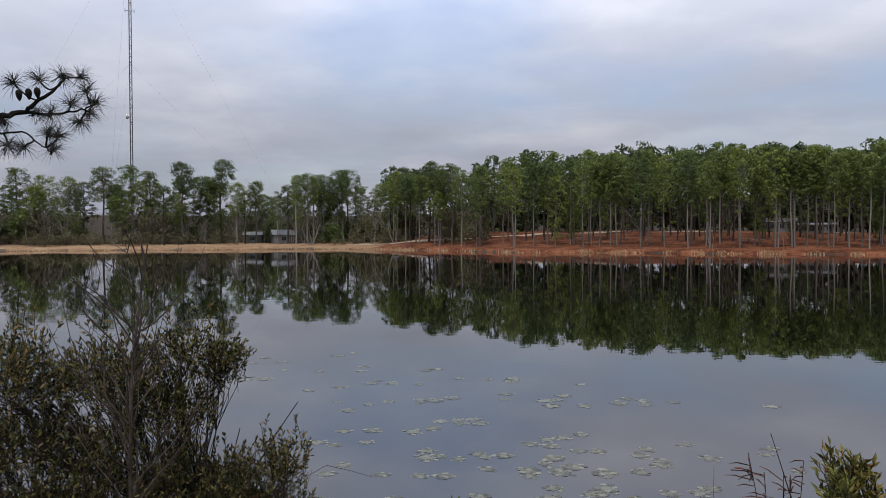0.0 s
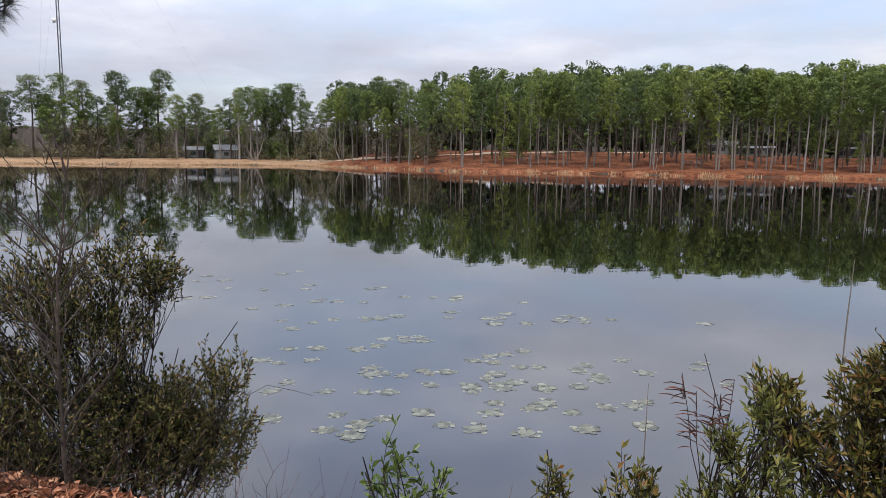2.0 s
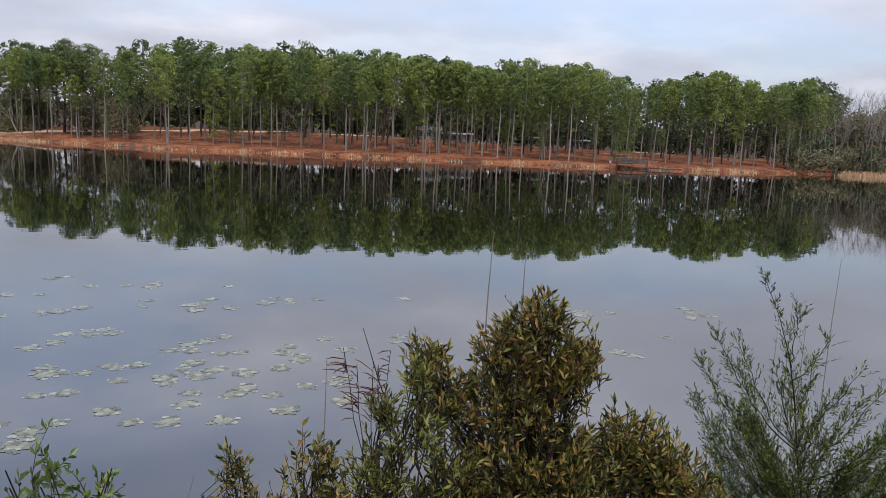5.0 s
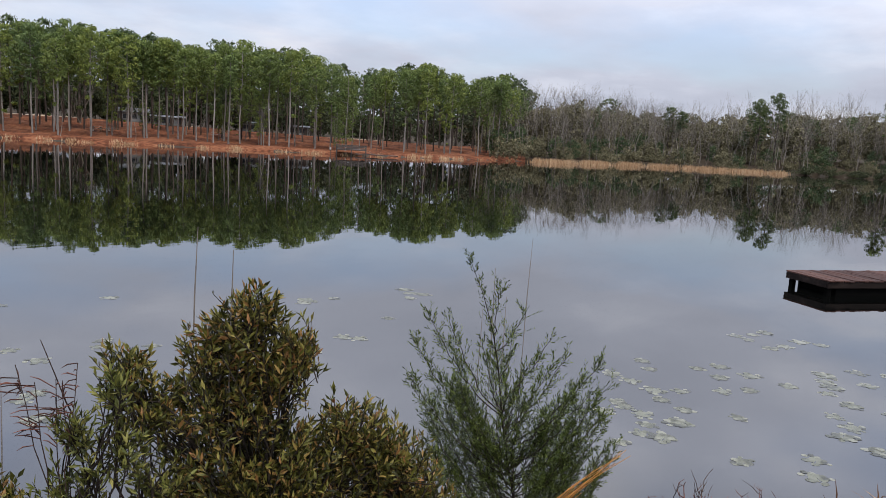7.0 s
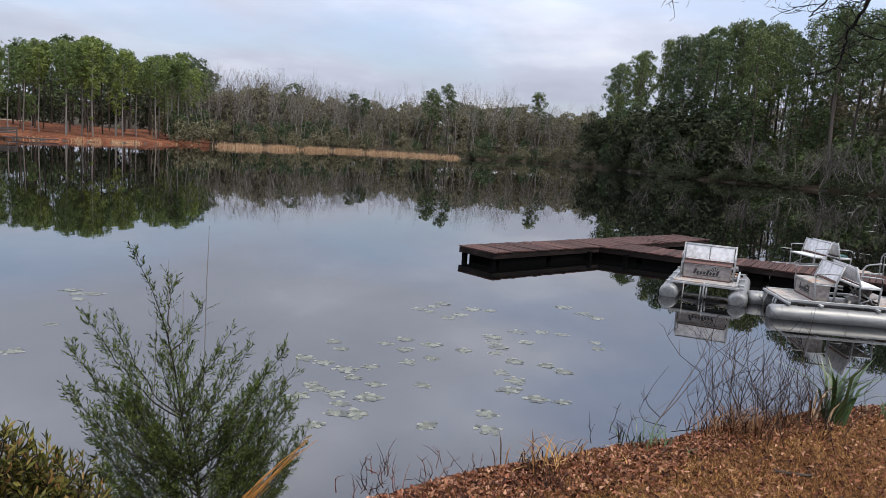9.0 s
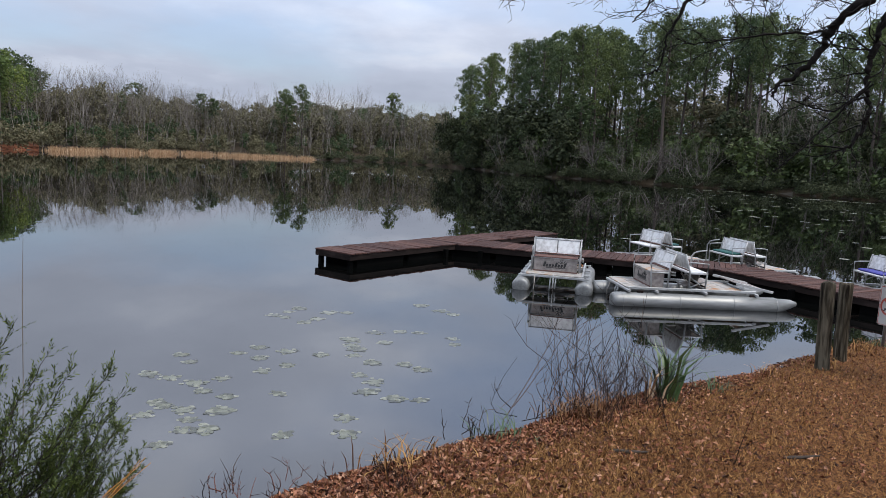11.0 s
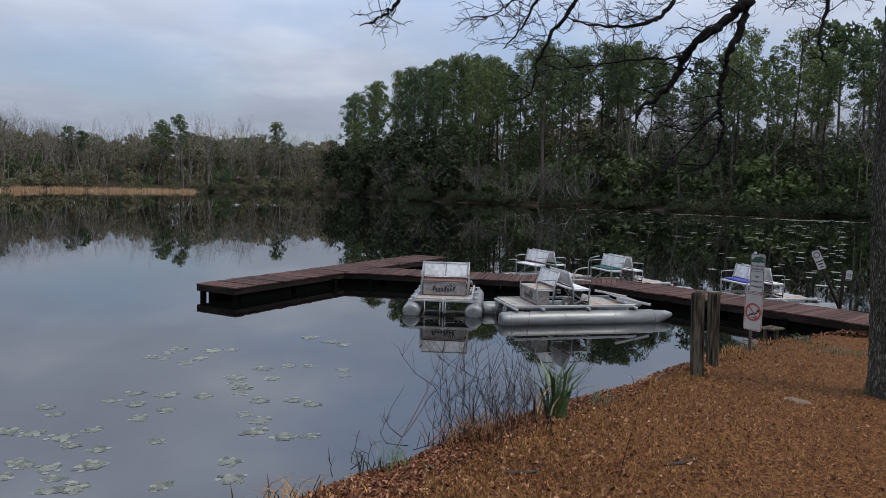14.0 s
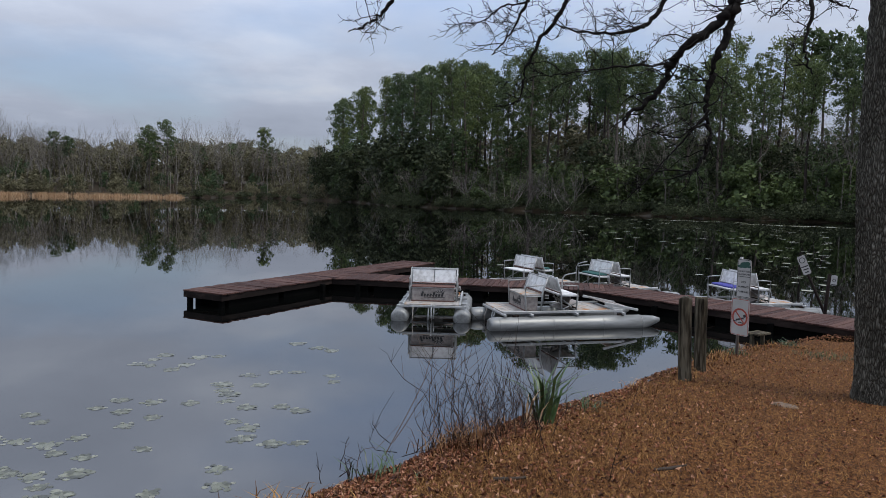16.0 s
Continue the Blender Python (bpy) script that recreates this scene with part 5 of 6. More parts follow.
M_PADRAFT = mat("lily_pad_raft", PADC, 12.0, 0.3, bump=0.2, per="island", spec=0.5)
M_GREENBLADE = mat("iris_blades", [(0.018, 0.036, 0.011), (0.04, 0.075, 0.022), (0.075, 0.12, 0.036)], 6.0, 0.4, bump=0, per="island", translucent=0.15)
M_BOUGH = mat("bough_needles", [(0.010, 0.012, 0.008), (0.022, 0.027, 0.014)], 6.0, 0.6, bump=0, per="island")


def shrub(name, label, base, blobs, tips, leaf, material, stem_material=M_STEM, per_tip=12, upward=0.9, twig=0.28, seed=1, stems=9, fan=0.6, category="shrub", stem_r=0.010):
    """A shrub: stems from the base to its blobs (centre, radii), leafy shoots through each of them."""
    g = np.random.default_rng(seed)
    ob = thing(name, pose(*base), label, category)
    weights = np.array([b[1][0] * b[1][1] * b[1][2] for b in blobs]) ** 0.75
    weights /= weights.sum()
    chunks, LP, LD = [], [], []
    hubs = []
    for c, r in blobs:
        c = np.array(c) - np.array([0, 0, base[2]])
        for s in range(max(2, int(stems / len(blobs)))):
            foot = g.normal(size=3) * np.array([0.12, 0.12, 0])
            hub = c + g.normal(size=3) * np.array(r) * 0.35
            path = bend(foot, hub, g, 0.05, 6)
            chunks.append(tube_arrays(path, np.linspace(stem_r, stem_r * 0.35, 6), 4, False))
            hubs.append((hub, path))
    roots = np.array([h[0] for h in hubs])
    for k in range(tips):
        c, r = blobs[g.choice(len(blobs), p=weights)]
        c = np.array(c) - np.array([0, 0, base[2]])
        d = unit(g.normal(size=3))
        d[2] = abs(d[2]) * 0.9 - 0.35 if g.random() < 0.75 else d[2]
        tip = np.array(c) + d * np.array(r) * (0.45 + 0.6 * g.random() ** 0.5)
        grow = unit(unit(tip - np.array(c)) * fan + np.array([0, 0, upward]) + g.normal(size=3) * 0.25)
        start = tip - grow * twig * (0.7 + 0.6 * g.random())
        if k % 3 == 0:
            i = np.argmin(np.linalg.norm(roots - start, axis=1) + g.random(len(roots)) * 0.08)
            q = hubs[i][1][3 + int(g.integers(0, 3))]
            chunks.append(tube_arrays(bend(q, start, g, 0.07, 4), [0.0042, 0.0035, 0.003, 0.0026], 3, False))
        sh = bend(start, tip, g, 0.04, 4)
        chunks.append(tube_arrays(sh, [0.003, 0.0026, 0.002, 0.0012], 3, False))
        t = np.sort(g.random(per_tip)) ** 0.75
        pts = np.stack([np.interp(t, np.linspace(0, 1, 4), sh[:, j]) for j in range(3)], 1)
        side = unit(np.cross(grow, g.normal(size=(per_tip, 3))))
        LP.append(pts)
        LD.append(unit(side * (0.95 - 0.35 * t[:, None]) + grow * (0.45 + 0.55 * t[:, None])))
    hang("stem", fast_mesh(name + "_stem", *joined(chunks)), stem_material, ob)
    hang("foliage", fast_mesh(name + "_foliage", *leaf_arrays(np.concatenate(LP), np.concatenate(LD), leaf[0], leaf[1], g)), material, ob)
    return ob


def on_bank(az, r, dz=0.0):
    x, y = polar(az, r)
    return x, y, max(float(land(x, y)), -0.2) + dz


# blobs are (across, towards the water, height over the lake) and radii
x, y, z = on_bank(-31.9, 3.24)
shrub("evergreen_bush", "olive-green evergreen bush with reddish tips on the bank", (x, y, z, 0, 0, -34),
      [((-0.04, 0, 2.26), (0.18, 0.18, 0.17)), ((0.17, -0.05, 2.08), (0.13, 0.18, 0.17)), ((-0.16, 0.02, 2.13), (0.17, 0.18, 0.15)), ((0.04, 0, 2.08), (0.19, 0.2, 0.2)), ((-0.54, 0, 2.04), (0.13, 0.14, 0.13)), ((-0.42, 0, 1.88), (0.16, 0.18, 0.16)), ((-0.12, 0, 1.9), (0.30, 0.26, 0.2)), ((0.40, 0, 1.76), (0.17, 0.2, 0.15)), ((0.5, 0, 1.62), (0.16, 0.2, 0.2)), ((0.64, 0, 1.58), (0.16, 0.2, 0.2)), ((0.74, 0, 1.36), (0.2, 0.22, 0.24)), ((0.0, 0, 1.62), (0.46, 0.3, 0.24)), ((0.25, 0, 1.45), (0.42, 0.3, 0.26)), ((-0.2, -0.02, 1.34), (0.42, 0.3, 0.28))],
      1650, (0.046, 0.0125), M_BUSH, per_tip=13, seed=4, stems=44, twig=0.19, stem_r=0.007)
x, y, z = on_bank(-19.4, 3.15)
shrub("evergreen_bush", "low yellow-green bush beside the broad one", (x, y, z, 0, 0, -21),
      [((0.14, 0, 1.98), (0.09, 0.1, 0.1)), ((0.0, 0, 1.84), (0.12, 0.14, 0.14)), ((0.16, 0, 1.76), (0.16, 0.16, 0.16)), ((0.3, 0, 1.62), (0.14, 0.14, 0.18)), ((-0.02, 0, 1.55), (0.2, 0.2, 0.2)), ((0.2, 0, 1.35), (0.28, 0.2, 0.24)), ((-0.08, 0, 1.3), (0.2, 0.2, 0.2))],
      270, (0.048, 0.0115), M_LIGHTBUSH, per_tip=13, seed=9, stems=24, twig=0.17, stem_r=0.006)
x, y, z = on_bank(-12.5, 4.15)
shrub("low_shrub", "thin brownish shrub at the water edge", (x, y, z, 0, 0, -12),
      [((0.12, 0, 1.18), (0.17, 0.16, 0.22)), ((-0.32, 0, 1.15), (0.12, 0.12, 0.22)), ((0.3, 0, 0.95), (0.22, 0.2, 0.24)), ((-0.1, 0, 0.85), (0.35, 0.25, 0.22))],
      130, (0.06, 0.022), M_BUSH, per_tip=9, seed=19, stems=12)
x, y, z = on_bank(4.0, 4.1)
shrub("sapling_shrub", "sprig of fresh green leaves by the water", (x, y, z, 0, 0, 0),
      [((0.0, 0, 1.33), (0.1, 0.1, 0.2)), ((0.2, 0, 1.18), (0.12, 0.1, 0.12)), ((-0.17, 0, 1.2), (0.1, 0.1, 0.16)), ((0.02, 0, 1.05), (0.15, 0.1, 0.15))],
      34, (0.062, 0.026), M_FRESH, per_tip=11, seed=23, stems=6, twig=0.3)
# feathery shrub: tips of its main branches, across and in height over the lake
PLUMES = [(-0.42, 2.35), (-0.63, 2.06), (-0.69, 1.90), (-0.67, 1.73), (-0.50, 1.98), (-0.04, 2.06), (-0.22, 2.20), (0.11, 1.90), (0.21, 1.78), (0.39, 1.84), (0.32, 1.62), (0.43, 1.54), (0.55, 1.30), (-0.68, 1.38), (-0.70, 1.54), (-0.30, 1.85), (-0.12, 1.88)]


def feathery_shrub():
    """Long outward-curving branches set with short feathery branchlets of fine needles."""
    g = np.random.default_rng(14)
    x, y, z = on_bank(-53.8, 4.24)
    ob = thing("feathery_shrub", pose(x, y, z, 0, 0, -57), "airy green feathery shrub with a leaning leader on the bank", "shrub")
    tips = [(u, 0.12 * g.normal(), h) for u, h in PLUMES]
    tips += [(-0.66 + 1.15 * g.random(), 0.2 * g.normal(), 1.05 + 0.68 * g.random()) for _ in range(104)]
    t = np.linspace(0, 1, 12)[:, None]
    lead = np.array([-0.42, 0, 2.35 - z])
    trunk = lead * np.concatenate([t ** 2.2, t, t], 1) + np.array([0.03, 0, -0.05]) * (1 - t)
    trunk[:, 0] += 0.03 * np.sin(t[:, 0] * 9)
    P, D = [], []
    for k, (u, v, h) in enumerate(tips):
        tip = np.array([u, v, h - z])
        if k == 0:
            path = trunk
        else:
            up = np.clip((tip[2] - 0.22 - 0.75 * abs(u + 0.08)) / lead[2], 0.02, 0.86)
            foot = np.array([np.interp(up, t[:, 0], trunk[:, j]) for j in range(3)])
            path = foot + (tip - foot) * np.concatenate([t ** 0.85, t ** 0.85, t ** 1.25], 1)
            path[1:-1] += g.normal(size=(10, 3)) * 0.006
        hang("branch", fast_mesh("feathery_branch", *tube_arrays(path, np.linspace(0.011 if k == 0 else 0.0045, 0.0012, 12), 4, False)), M_STEM, ob)
        length = np.linalg.norm(path[-1] - path[0])
        for m in range(int(34 * length / 0.6) if k else 60):
            f = (0.12 if k else 0.62) + (0.88 if k else 0.38) * g.random() ** 0.8
            q = np.array([np.interp(f, t[:, 0], path[:, j]) for j in range(3)])
            i = min(10, int(f * 11))
            along = unit(path[i + 1] - path[i])
            side = unit(np.cross(along, g.normal(size=3)))
            d = unit(along * 0.9 + side * 0.7 + np.array([0, 0, 0.3]))
            L = (0.06 + 0.11 * g.random()) * (1.15 - 0.6 * f)
            n = 10
            w = np.linspace(0.1, 1, n)[:, None]
            P.append(q + d * L * w)
            D.append(unit(d + unit(g.normal(size=(n, 3))) * 0.7))
    hang("foliage", fast_mesh("feathery_foliage", *leaf_arrays(np.concatenate(P), np.concatenate(D), 0.026, 0.0060, g)), M_CEDAR, ob)


feathery_shrub()
# dark wax-myrtle thicket at the western end
x, y, z = on_bank(23.2, 6.1)
shrub("myrtle_bush", "dark evergreen thicket with brown twigs on the bank", (x, y, z, 0, 0, 21),
      [((0.08, 0.0, 2.2), (0.4, 0.42, 0.34)), ((0.30, 0.0, 2.08), (0.25, 0.3, 0.27)), ((-0.5, 0.0, 2.05), (0.48, 0.45, 0.4)), ((-1.15, 0.0, 2.1), (0.5, 0.45, 0.5)), ((-0.12, 0.0, 1.78), (0.46, 0.45, 0.34)), ((-0.95, 0, 1.5), (0.75, 0.5, 0.5)), ((0.76, 0.0, 1.25), (0.27, 0.35, 0.32)), ((0.36, 0.0, 0.95), (0.36, 0.4, 0.3)), ((0.68, 0, 0.82), (0.42, 0.4, 0.38)), ((-0.02, 0, 1.3), (0.3, 0.4, 0.4)), ((-0.55, -0.1, 1.1), (0.7, 0.45, 0.5)), ((0.2, -0.1, 0.65), (0.75, 0.45, 0.36)), ((0.36, 0, 1.2), (0.3, 0.4, 0.32)), ((0.1, -0.1, 1.0), (0.45, 0.4, 0.35)), ((-1.05, 0, 1.0), (0.6, 0.5, 0.42)), ((-0.5, -0.1, 0.7), (0.6, 0.45, 0.36))],
      3100, (0.043, 0.0155), M_MYRTLE, per_tip=14, seed=31, stems=28)


def wand(base, tip, rng_w, radius=0.006, n=6, wob=0.05):
    return tube_arrays(bend(base, tip, rng_w, wob, n), np.linspace(radius, radius * 0.3, n), 4, False)


def bare_sapling():
    """The leafless sapling and arching bare twigs before the dark thicket."""
    g = np.random.default_rng(8)
    x, y, z = on_bank(27.3, 4.75)
    ob = thing("bare_sapling", pose(x, y, z, 0, 0, 27), "slender leafless sapling with thin upright branches", "sapling")
    top = 3.0 + 4.75 * math.tan(radians(2.0)) - z
    trunk = bend((0, 0, -0.1), (0.12, 0, top), g, 0.02, 9)
    hang("trunk", fast_mesh("sapling_trunk", *tube_arrays(trunk, np.linspace(0.015, 0.003, 9), 6, False)), M_SAPLING, ob)
    chunks = []
    for k in range(34):
        t = 0.12 + 0.8 * g.random()
        p = np.array([np.interp(t * top, trunk[:, 2], trunk[:, j]) for j in range(3)])
        a = g.random() * 6.28
        L = (0.75 - 0.5 * t) * (0.6 + 0.8 * g.random())
        e = p + np.array([math.cos(a) * L * 0.75, math.sin(a) * L * 0.4, L * 0.9])
        chunks.append(wand(p, e, g, 0.006, 5, 0.06))
        for m in range(3):
            q = p + (e - p) * (0.4 + 0.5 * g.random())
            chunks.append(wand(q, q + g.normal(size=3) * 0.09 + np.array([0, 0, 0.14]), g, 0.003, 3))
    hang("branch", fast_mesh("sapling_branch", *joined(chunks)), M_SAPLING, ob)
    chunks = []
    for k in range(130):
        bx = -1.1 + 1.6 * g.random()
        p = np.array([bx, 0.15 * g.normal(), -0.05 - 0.25 * max(0, bx)])
        e = p + np.array([g.normal() * 0.4, g.normal() * 0.2, 0.2 + 0.55 * g.random() ** 1.6])
        path = bend(p, e, g, 0.12, 6)
        chunks.append(tube_arrays(path, np.linspace(0.0035, 0.0012, 6), 3, False))
    solo("brush", fast_mesh("brush", *joined(chunks)), M_REDTWIG, "tangle of thin brown leafless twigs before the thicket", "brush", kind="stuff", m=pose(x, y, z, 0, 0, 27))


bare_sapling()


def twig_tuft(name, az, r, count, hmin, hmax, spread, material, label, seed, lean=0.35, radius=0.0042, fork=3):
    """A tuft of bare stalks."""
    g = np.random.default_rng(seed)
    x, y, z = on_bank(az, r)
    chunks = []
    for k in range(count):
        p = np.array([g.normal() * spread, g.normal() * spread, -0.04])
        h = hmin + (hmax - hmin) * g.random()
        e = p + np.array([g.normal() * lean * h, g.normal() * lean * h, h])
        path = bend(p, e, g, 0.16, 7)
        chunks.append(tube_arrays(path, np.linspace(radius, radius * 0.3, 7), 3, False))
        for m in range(fork):
            q = path[2 + int(g.integers(0, 3))]
            chunks.append(tube_arrays([q, q + np.array([g.normal() * 0.5, g.normal() * 0.5, 0.4 + 0.6 * g.random()]) * min(0.24, 0.3 * h)], [radius * 0.5, radius * 0.25], 3, False))
    return solo(name, fast_mesh(name, *joined(chunks)), material, label, "dry plants", kind="stuff", m=pose(x, y, z))


twig_tuft("dry_stalks", 18.6, 5.0, 120, 0.5, 1.05, 0.3, M_REDSEED, "tangled reddish dead twigs at the foot of the thicket", 61, 0.4, 0.0034)
twig_tuft("dry_stalks", 13.8, 4.9, 70, 0.4, 0.9, 0.24, M_REDSEED, "tangled reddish dead twigs at the foot of the thicket", 62, 0.4, 0.0034)
twig_tuft("dry_stalks", -94.6, 6.15, 62, 0.2, 1.1, 0.27, M_REDTWIG, "clump of tall bare brown stalks on the bank edge", 51, 0.34)
twig_tuft("dry_stalks", -98.2, 6.7, 46, 0.3, 0.75, 0.25, M_REDTWIG, "tangled bare brown stalks beside the iris", 52, 0.4)
twig_tuft("dry_stalks", -86.5, 4.95, 14, 0.12, 0.26, 0.16, M_REDTWIG, "few thin dead stalks by the water", 53, 0.4)
twig_tuft("dry_stalks", -79.5, 4.1, 16, 0.1, 0.2, 0.14, M_REDTWIG, "thin dark weed stalks at the bank edge", 54, 0.3)
twig_tuft("dry_stalks", -75.5, 3.85, 60, 0.05, 0.13, 0.3, M_REDSEED, "low red-brown dead weeds on the bank", 55, 0.4, 0.003, fork=4)
twig_tuft("dry_stalks", -72.0, 3.6, 70, 0.06, 0.17, 0.3, M_REDSEED, "low red-brown dead weeds beneath the feathery shrub", 56, 0.4)
twig_tuft("dry_stalks", -6.0, 4.1, 12, 0.7, 1.05, 0.1, M_REDTWIG, "pale reddish seed stalks by the water", 58, 0.2, fork=4)
twig_tuft("dry_stalks", -44.0, 4.5, 40, 0.6, 1.1, 0.3, M_REDTWIG, "bare stems between the shrubs", 59, 0.35)
twig_tuft("dry_stalks", -66.5, 3.4, 40, 0.08, 0.2, 0.3, M_REDTWIG, "dead stems at the foot of the feathery shrub", 60, 0.4)
twig_tuft("dry_stalks", 11.0, 4.6, 70, 0.2, 0.6, 0.35, M_REDTWIG, "red-brown dead brush under the thicket", 61, 0.5)


def seed_plumes(az, r, label, seed):
    """A few thin stalks that end in drooping reddish seed heads, and one long slanting twig."""
    g = np.random.default_rng(seed)
    x, y, z = on_bank(az, r)
    ob = thing("seed_plume", pose(x, y, z, 0, 0, az), label, "dry plants")
    stems, heads = [], []
    for k in range(5):
        top = np.array([-0.16 + 0.055 * k + 0.02 * g.normal(), 0.04 * g.normal(), 2.02 - z + 0.05 * g.normal()])
        path = bend((0.03 * g.normal(), 0, -0.05), top, g, 0.04, 8)
        stems.append(tube_arrays(path, np.linspace(0.0032, 0.0014, 8), 4, False))
        for m in range(16):
            q = path[5] + (path[7] - path[5]) * g.random()
            d = np.array([-0.4 + 0.5 * g.normal(), 0.4 * g.normal(), 0.3 + 0.3 * g.normal()]) * 0.045
            heads.append(tube_arrays([q, q + d, q + d * 1.6 - np.array([0, 0, 0.012])], [0.0022, 0.0030, 0.001], 3, False))
    stems.append(tube_arrays(bend((0.3, 0, 0.2), (-0.07, 0, 2.19 - z), g, 0.05, 8), np.linspace(0.006, 0.0016, 8), 4, False))
    for c in stems:
        hang("stalk", fast_mesh("plume_stalk", *c), M_REDTWIG, ob)
    tagged(hang("seed_head", fast_mesh("seed_head", *joined(heads)), M_REDSEED, ob, "drooping reddish seed heads"), "drooping reddish seed heads", kind="stuff")


seed_plumes(-18.6, 3.15, "reddish flowered-out stalks beside the yellow-green bush", 57)


def reed_stalk(az, r, top_el, label):
    g = np.random.default_rng(int(abs(az) * 10))
    x, y, z = on_bank(az, r)
    h = 3.0 + r * math.tan(radians(top_el)) - z
    me = fast_mesh("reed", *tube_arrays(bend((0, 0, -0.1), (g.normal() * 0.02, 0.0, h), g, 0.008, 7), [0.003, 0.003, 0.0025, 0.0025, 0.003, 0.0035, 0.0015], 5, False))
    solo("reed_stalk", me, M_TWIG, label, "reed", "tall reed stalks", m=pose(x, y, z))


for a, r, el in ((-27.7, 3.55, -7.0), (-30.0, 3.2, -8.6), (-50.9, 5.4, -9.4), (-53.6, 5.5, -6.9), (-51.9, 5.4, -11.6), (-14.9, 4.3, -17.0), (-50.0, 5.3, -12.5)):
    reed_stalk(a, r, el, "single tall thin dry reed stalk")


def grass_tuft(az, r, blades, h, lean, material, label, seed, w=0.006, name="grass_tuft", spread=0.05):
    g = np.random.default_rng(seed)
    x, y, z = on_bank(az, r)
    V, F = [], []
    for k in range(blades):
        a = g.random() * 6.28
        L = h * (0.6 + 0.5 * g.random())
        out = lean * (0.4 + 0.8 * g.random())
        p = np.array([g.normal(), g.normal(), 0]) * spread + np.array([0, 0, -0.03])
        d = np.array([math.cos(a), math.sin(a), 0])
        s = np.array([-d[1], d[0], 0]) * w
        pts = [p, p + d * out * L * 0.35 + np.array([0, 0, L * 0.6]), p + d * out * L + np.array([0, 0, L * (1.0 - 0.25 * out)])]
        b = len(V)
        V += [pts[0] - s, pts[0] + s, pts[1] - s, pts[1] + s, pts[2]]
        F += [(b, b + 1, b + 3), (b, b + 3, b + 2), (b + 2, b + 3, b + 4)]
    return solo(name, fast_mesh(name, np.array(V), np.array(F)), material, label, "plant", kind="stuff" if spread > 0.06 else "", m=pose(x, y, z))


grass_tuft(-101.0, 6.95, 30, 0.74, 0.75, M_GREENBLADE, "clump of green sword-shaped iris leaves on the bank", 71, 0.014, "iris_plant")
grass_tuft(-99.9, 6.85, 6, 0.5, 0.8, M_REED, "dead tan blades at the iris foot", 72, 0.011, "iris_plant")
for k, (a, r, n, h, m, t) in enumerate(((-80.2, 4.3, 70, 0.22, M_STRAWBLADE, "tan dry grass tuft"), (-88.5, 5.1, 40, 0.22, M_GREENBLADE, "green grass tuft"), (-95.5, 6.0, 80, 0.27, M_RUSTGRASS, "rusty dry grass tuft"), (-93.0, 5.75, 60, 0.24, M_RUSTGRASS, "rusty dry grass tuft"), (-94.3, 5.95, 60, 0.22, M_RUSTGRASS, "rusty dry grass tuft"), (-97.6, 6.45, 50, 0.2, M_RUSTGRASS, "rusty dry grass tuft"), (-83.5, 4.55, 40, 0.2, M_STRAWBLADE, "dry grass tuft"),
                                    (-111.5, 10.3, 60, 0.2, M_STRAWBLADE, "dry grass tuft"), (-113.5, 12.2, 60, 0.22, M_STRAWBLADE, "dry grass tuft"), (-115.0, 13.4, 60, 0.2, M_GREENBLADE, "pale green grass tuft"), (-118.5, 15.6, 60, 0.2, M_GREENBLADE, "pale green grass tuft"), (-108.5, 9.0, 50, 0.2, M_STRAWBLADE, "dry grass tuft"), (-104, 7.6, 36, 0.2, M_GREENBLADE, "green weed tuft"), (-112.6, 11.6, 90, 0.16, M_STRAWBLADE, "dry grass tuft"), (-114.2, 12.9, 90, 0.17, M_STRAWBLADE, "dry grass tuft"), (-116.3, 14.4, 90, 0.16, M_STRAWBLADE, "dry grass tuft"), (-117.6, 15.2, 90, 0.15, M_STRAWBLADE, "dry grass tuft"), (-120.6, 14.6, 150, 0.10, M_GREENBLADE, "low green grass patch"), (-121.6, 14.2, 150, 0.10, M_GREENBLADE, "low green grass patch"), (-119.6, 15.4, 110, 0.12, M_STRAWBLADE, "dry grass tuft"))):
    grass_tuft(a, r, n, h, 1.0, m, t + " at the bank edge", 80 + k, 0.004, spread=0.28 if "patch" in t else 0.11)


def straw_stalk():
    """A long arched bundle of orange straw, slanting over the bank."""
    g = np.random.default_rng(17)
    base = np.array([3.2, 2.80, float(land(3.2, 2.8)) - 0.02])
    tip = np.array([3.56, 2.33, 1.51])
    chunks = []
    for k in range(14):
        t = 1.0 - 0.6 * (k / 14) ** 1.5
        e = base + (tip - base) * t + g.normal(size=3) * 0.012
        chunks.append(tube_arrays(bend(base + g.normal(size=3) * 0.015, e, g, 0.02, 6, 0.06 * t), np.linspace(0.0045, 0.0016, 6), 3, False))
    solo("straw_stalk", fast_mesh("straw_stalk", *joined(chunks)), M_ORANGESTRAW, "arching bundle of orange dry straw on the bank", "dry plants", kind="stuff")


straw_stalk()


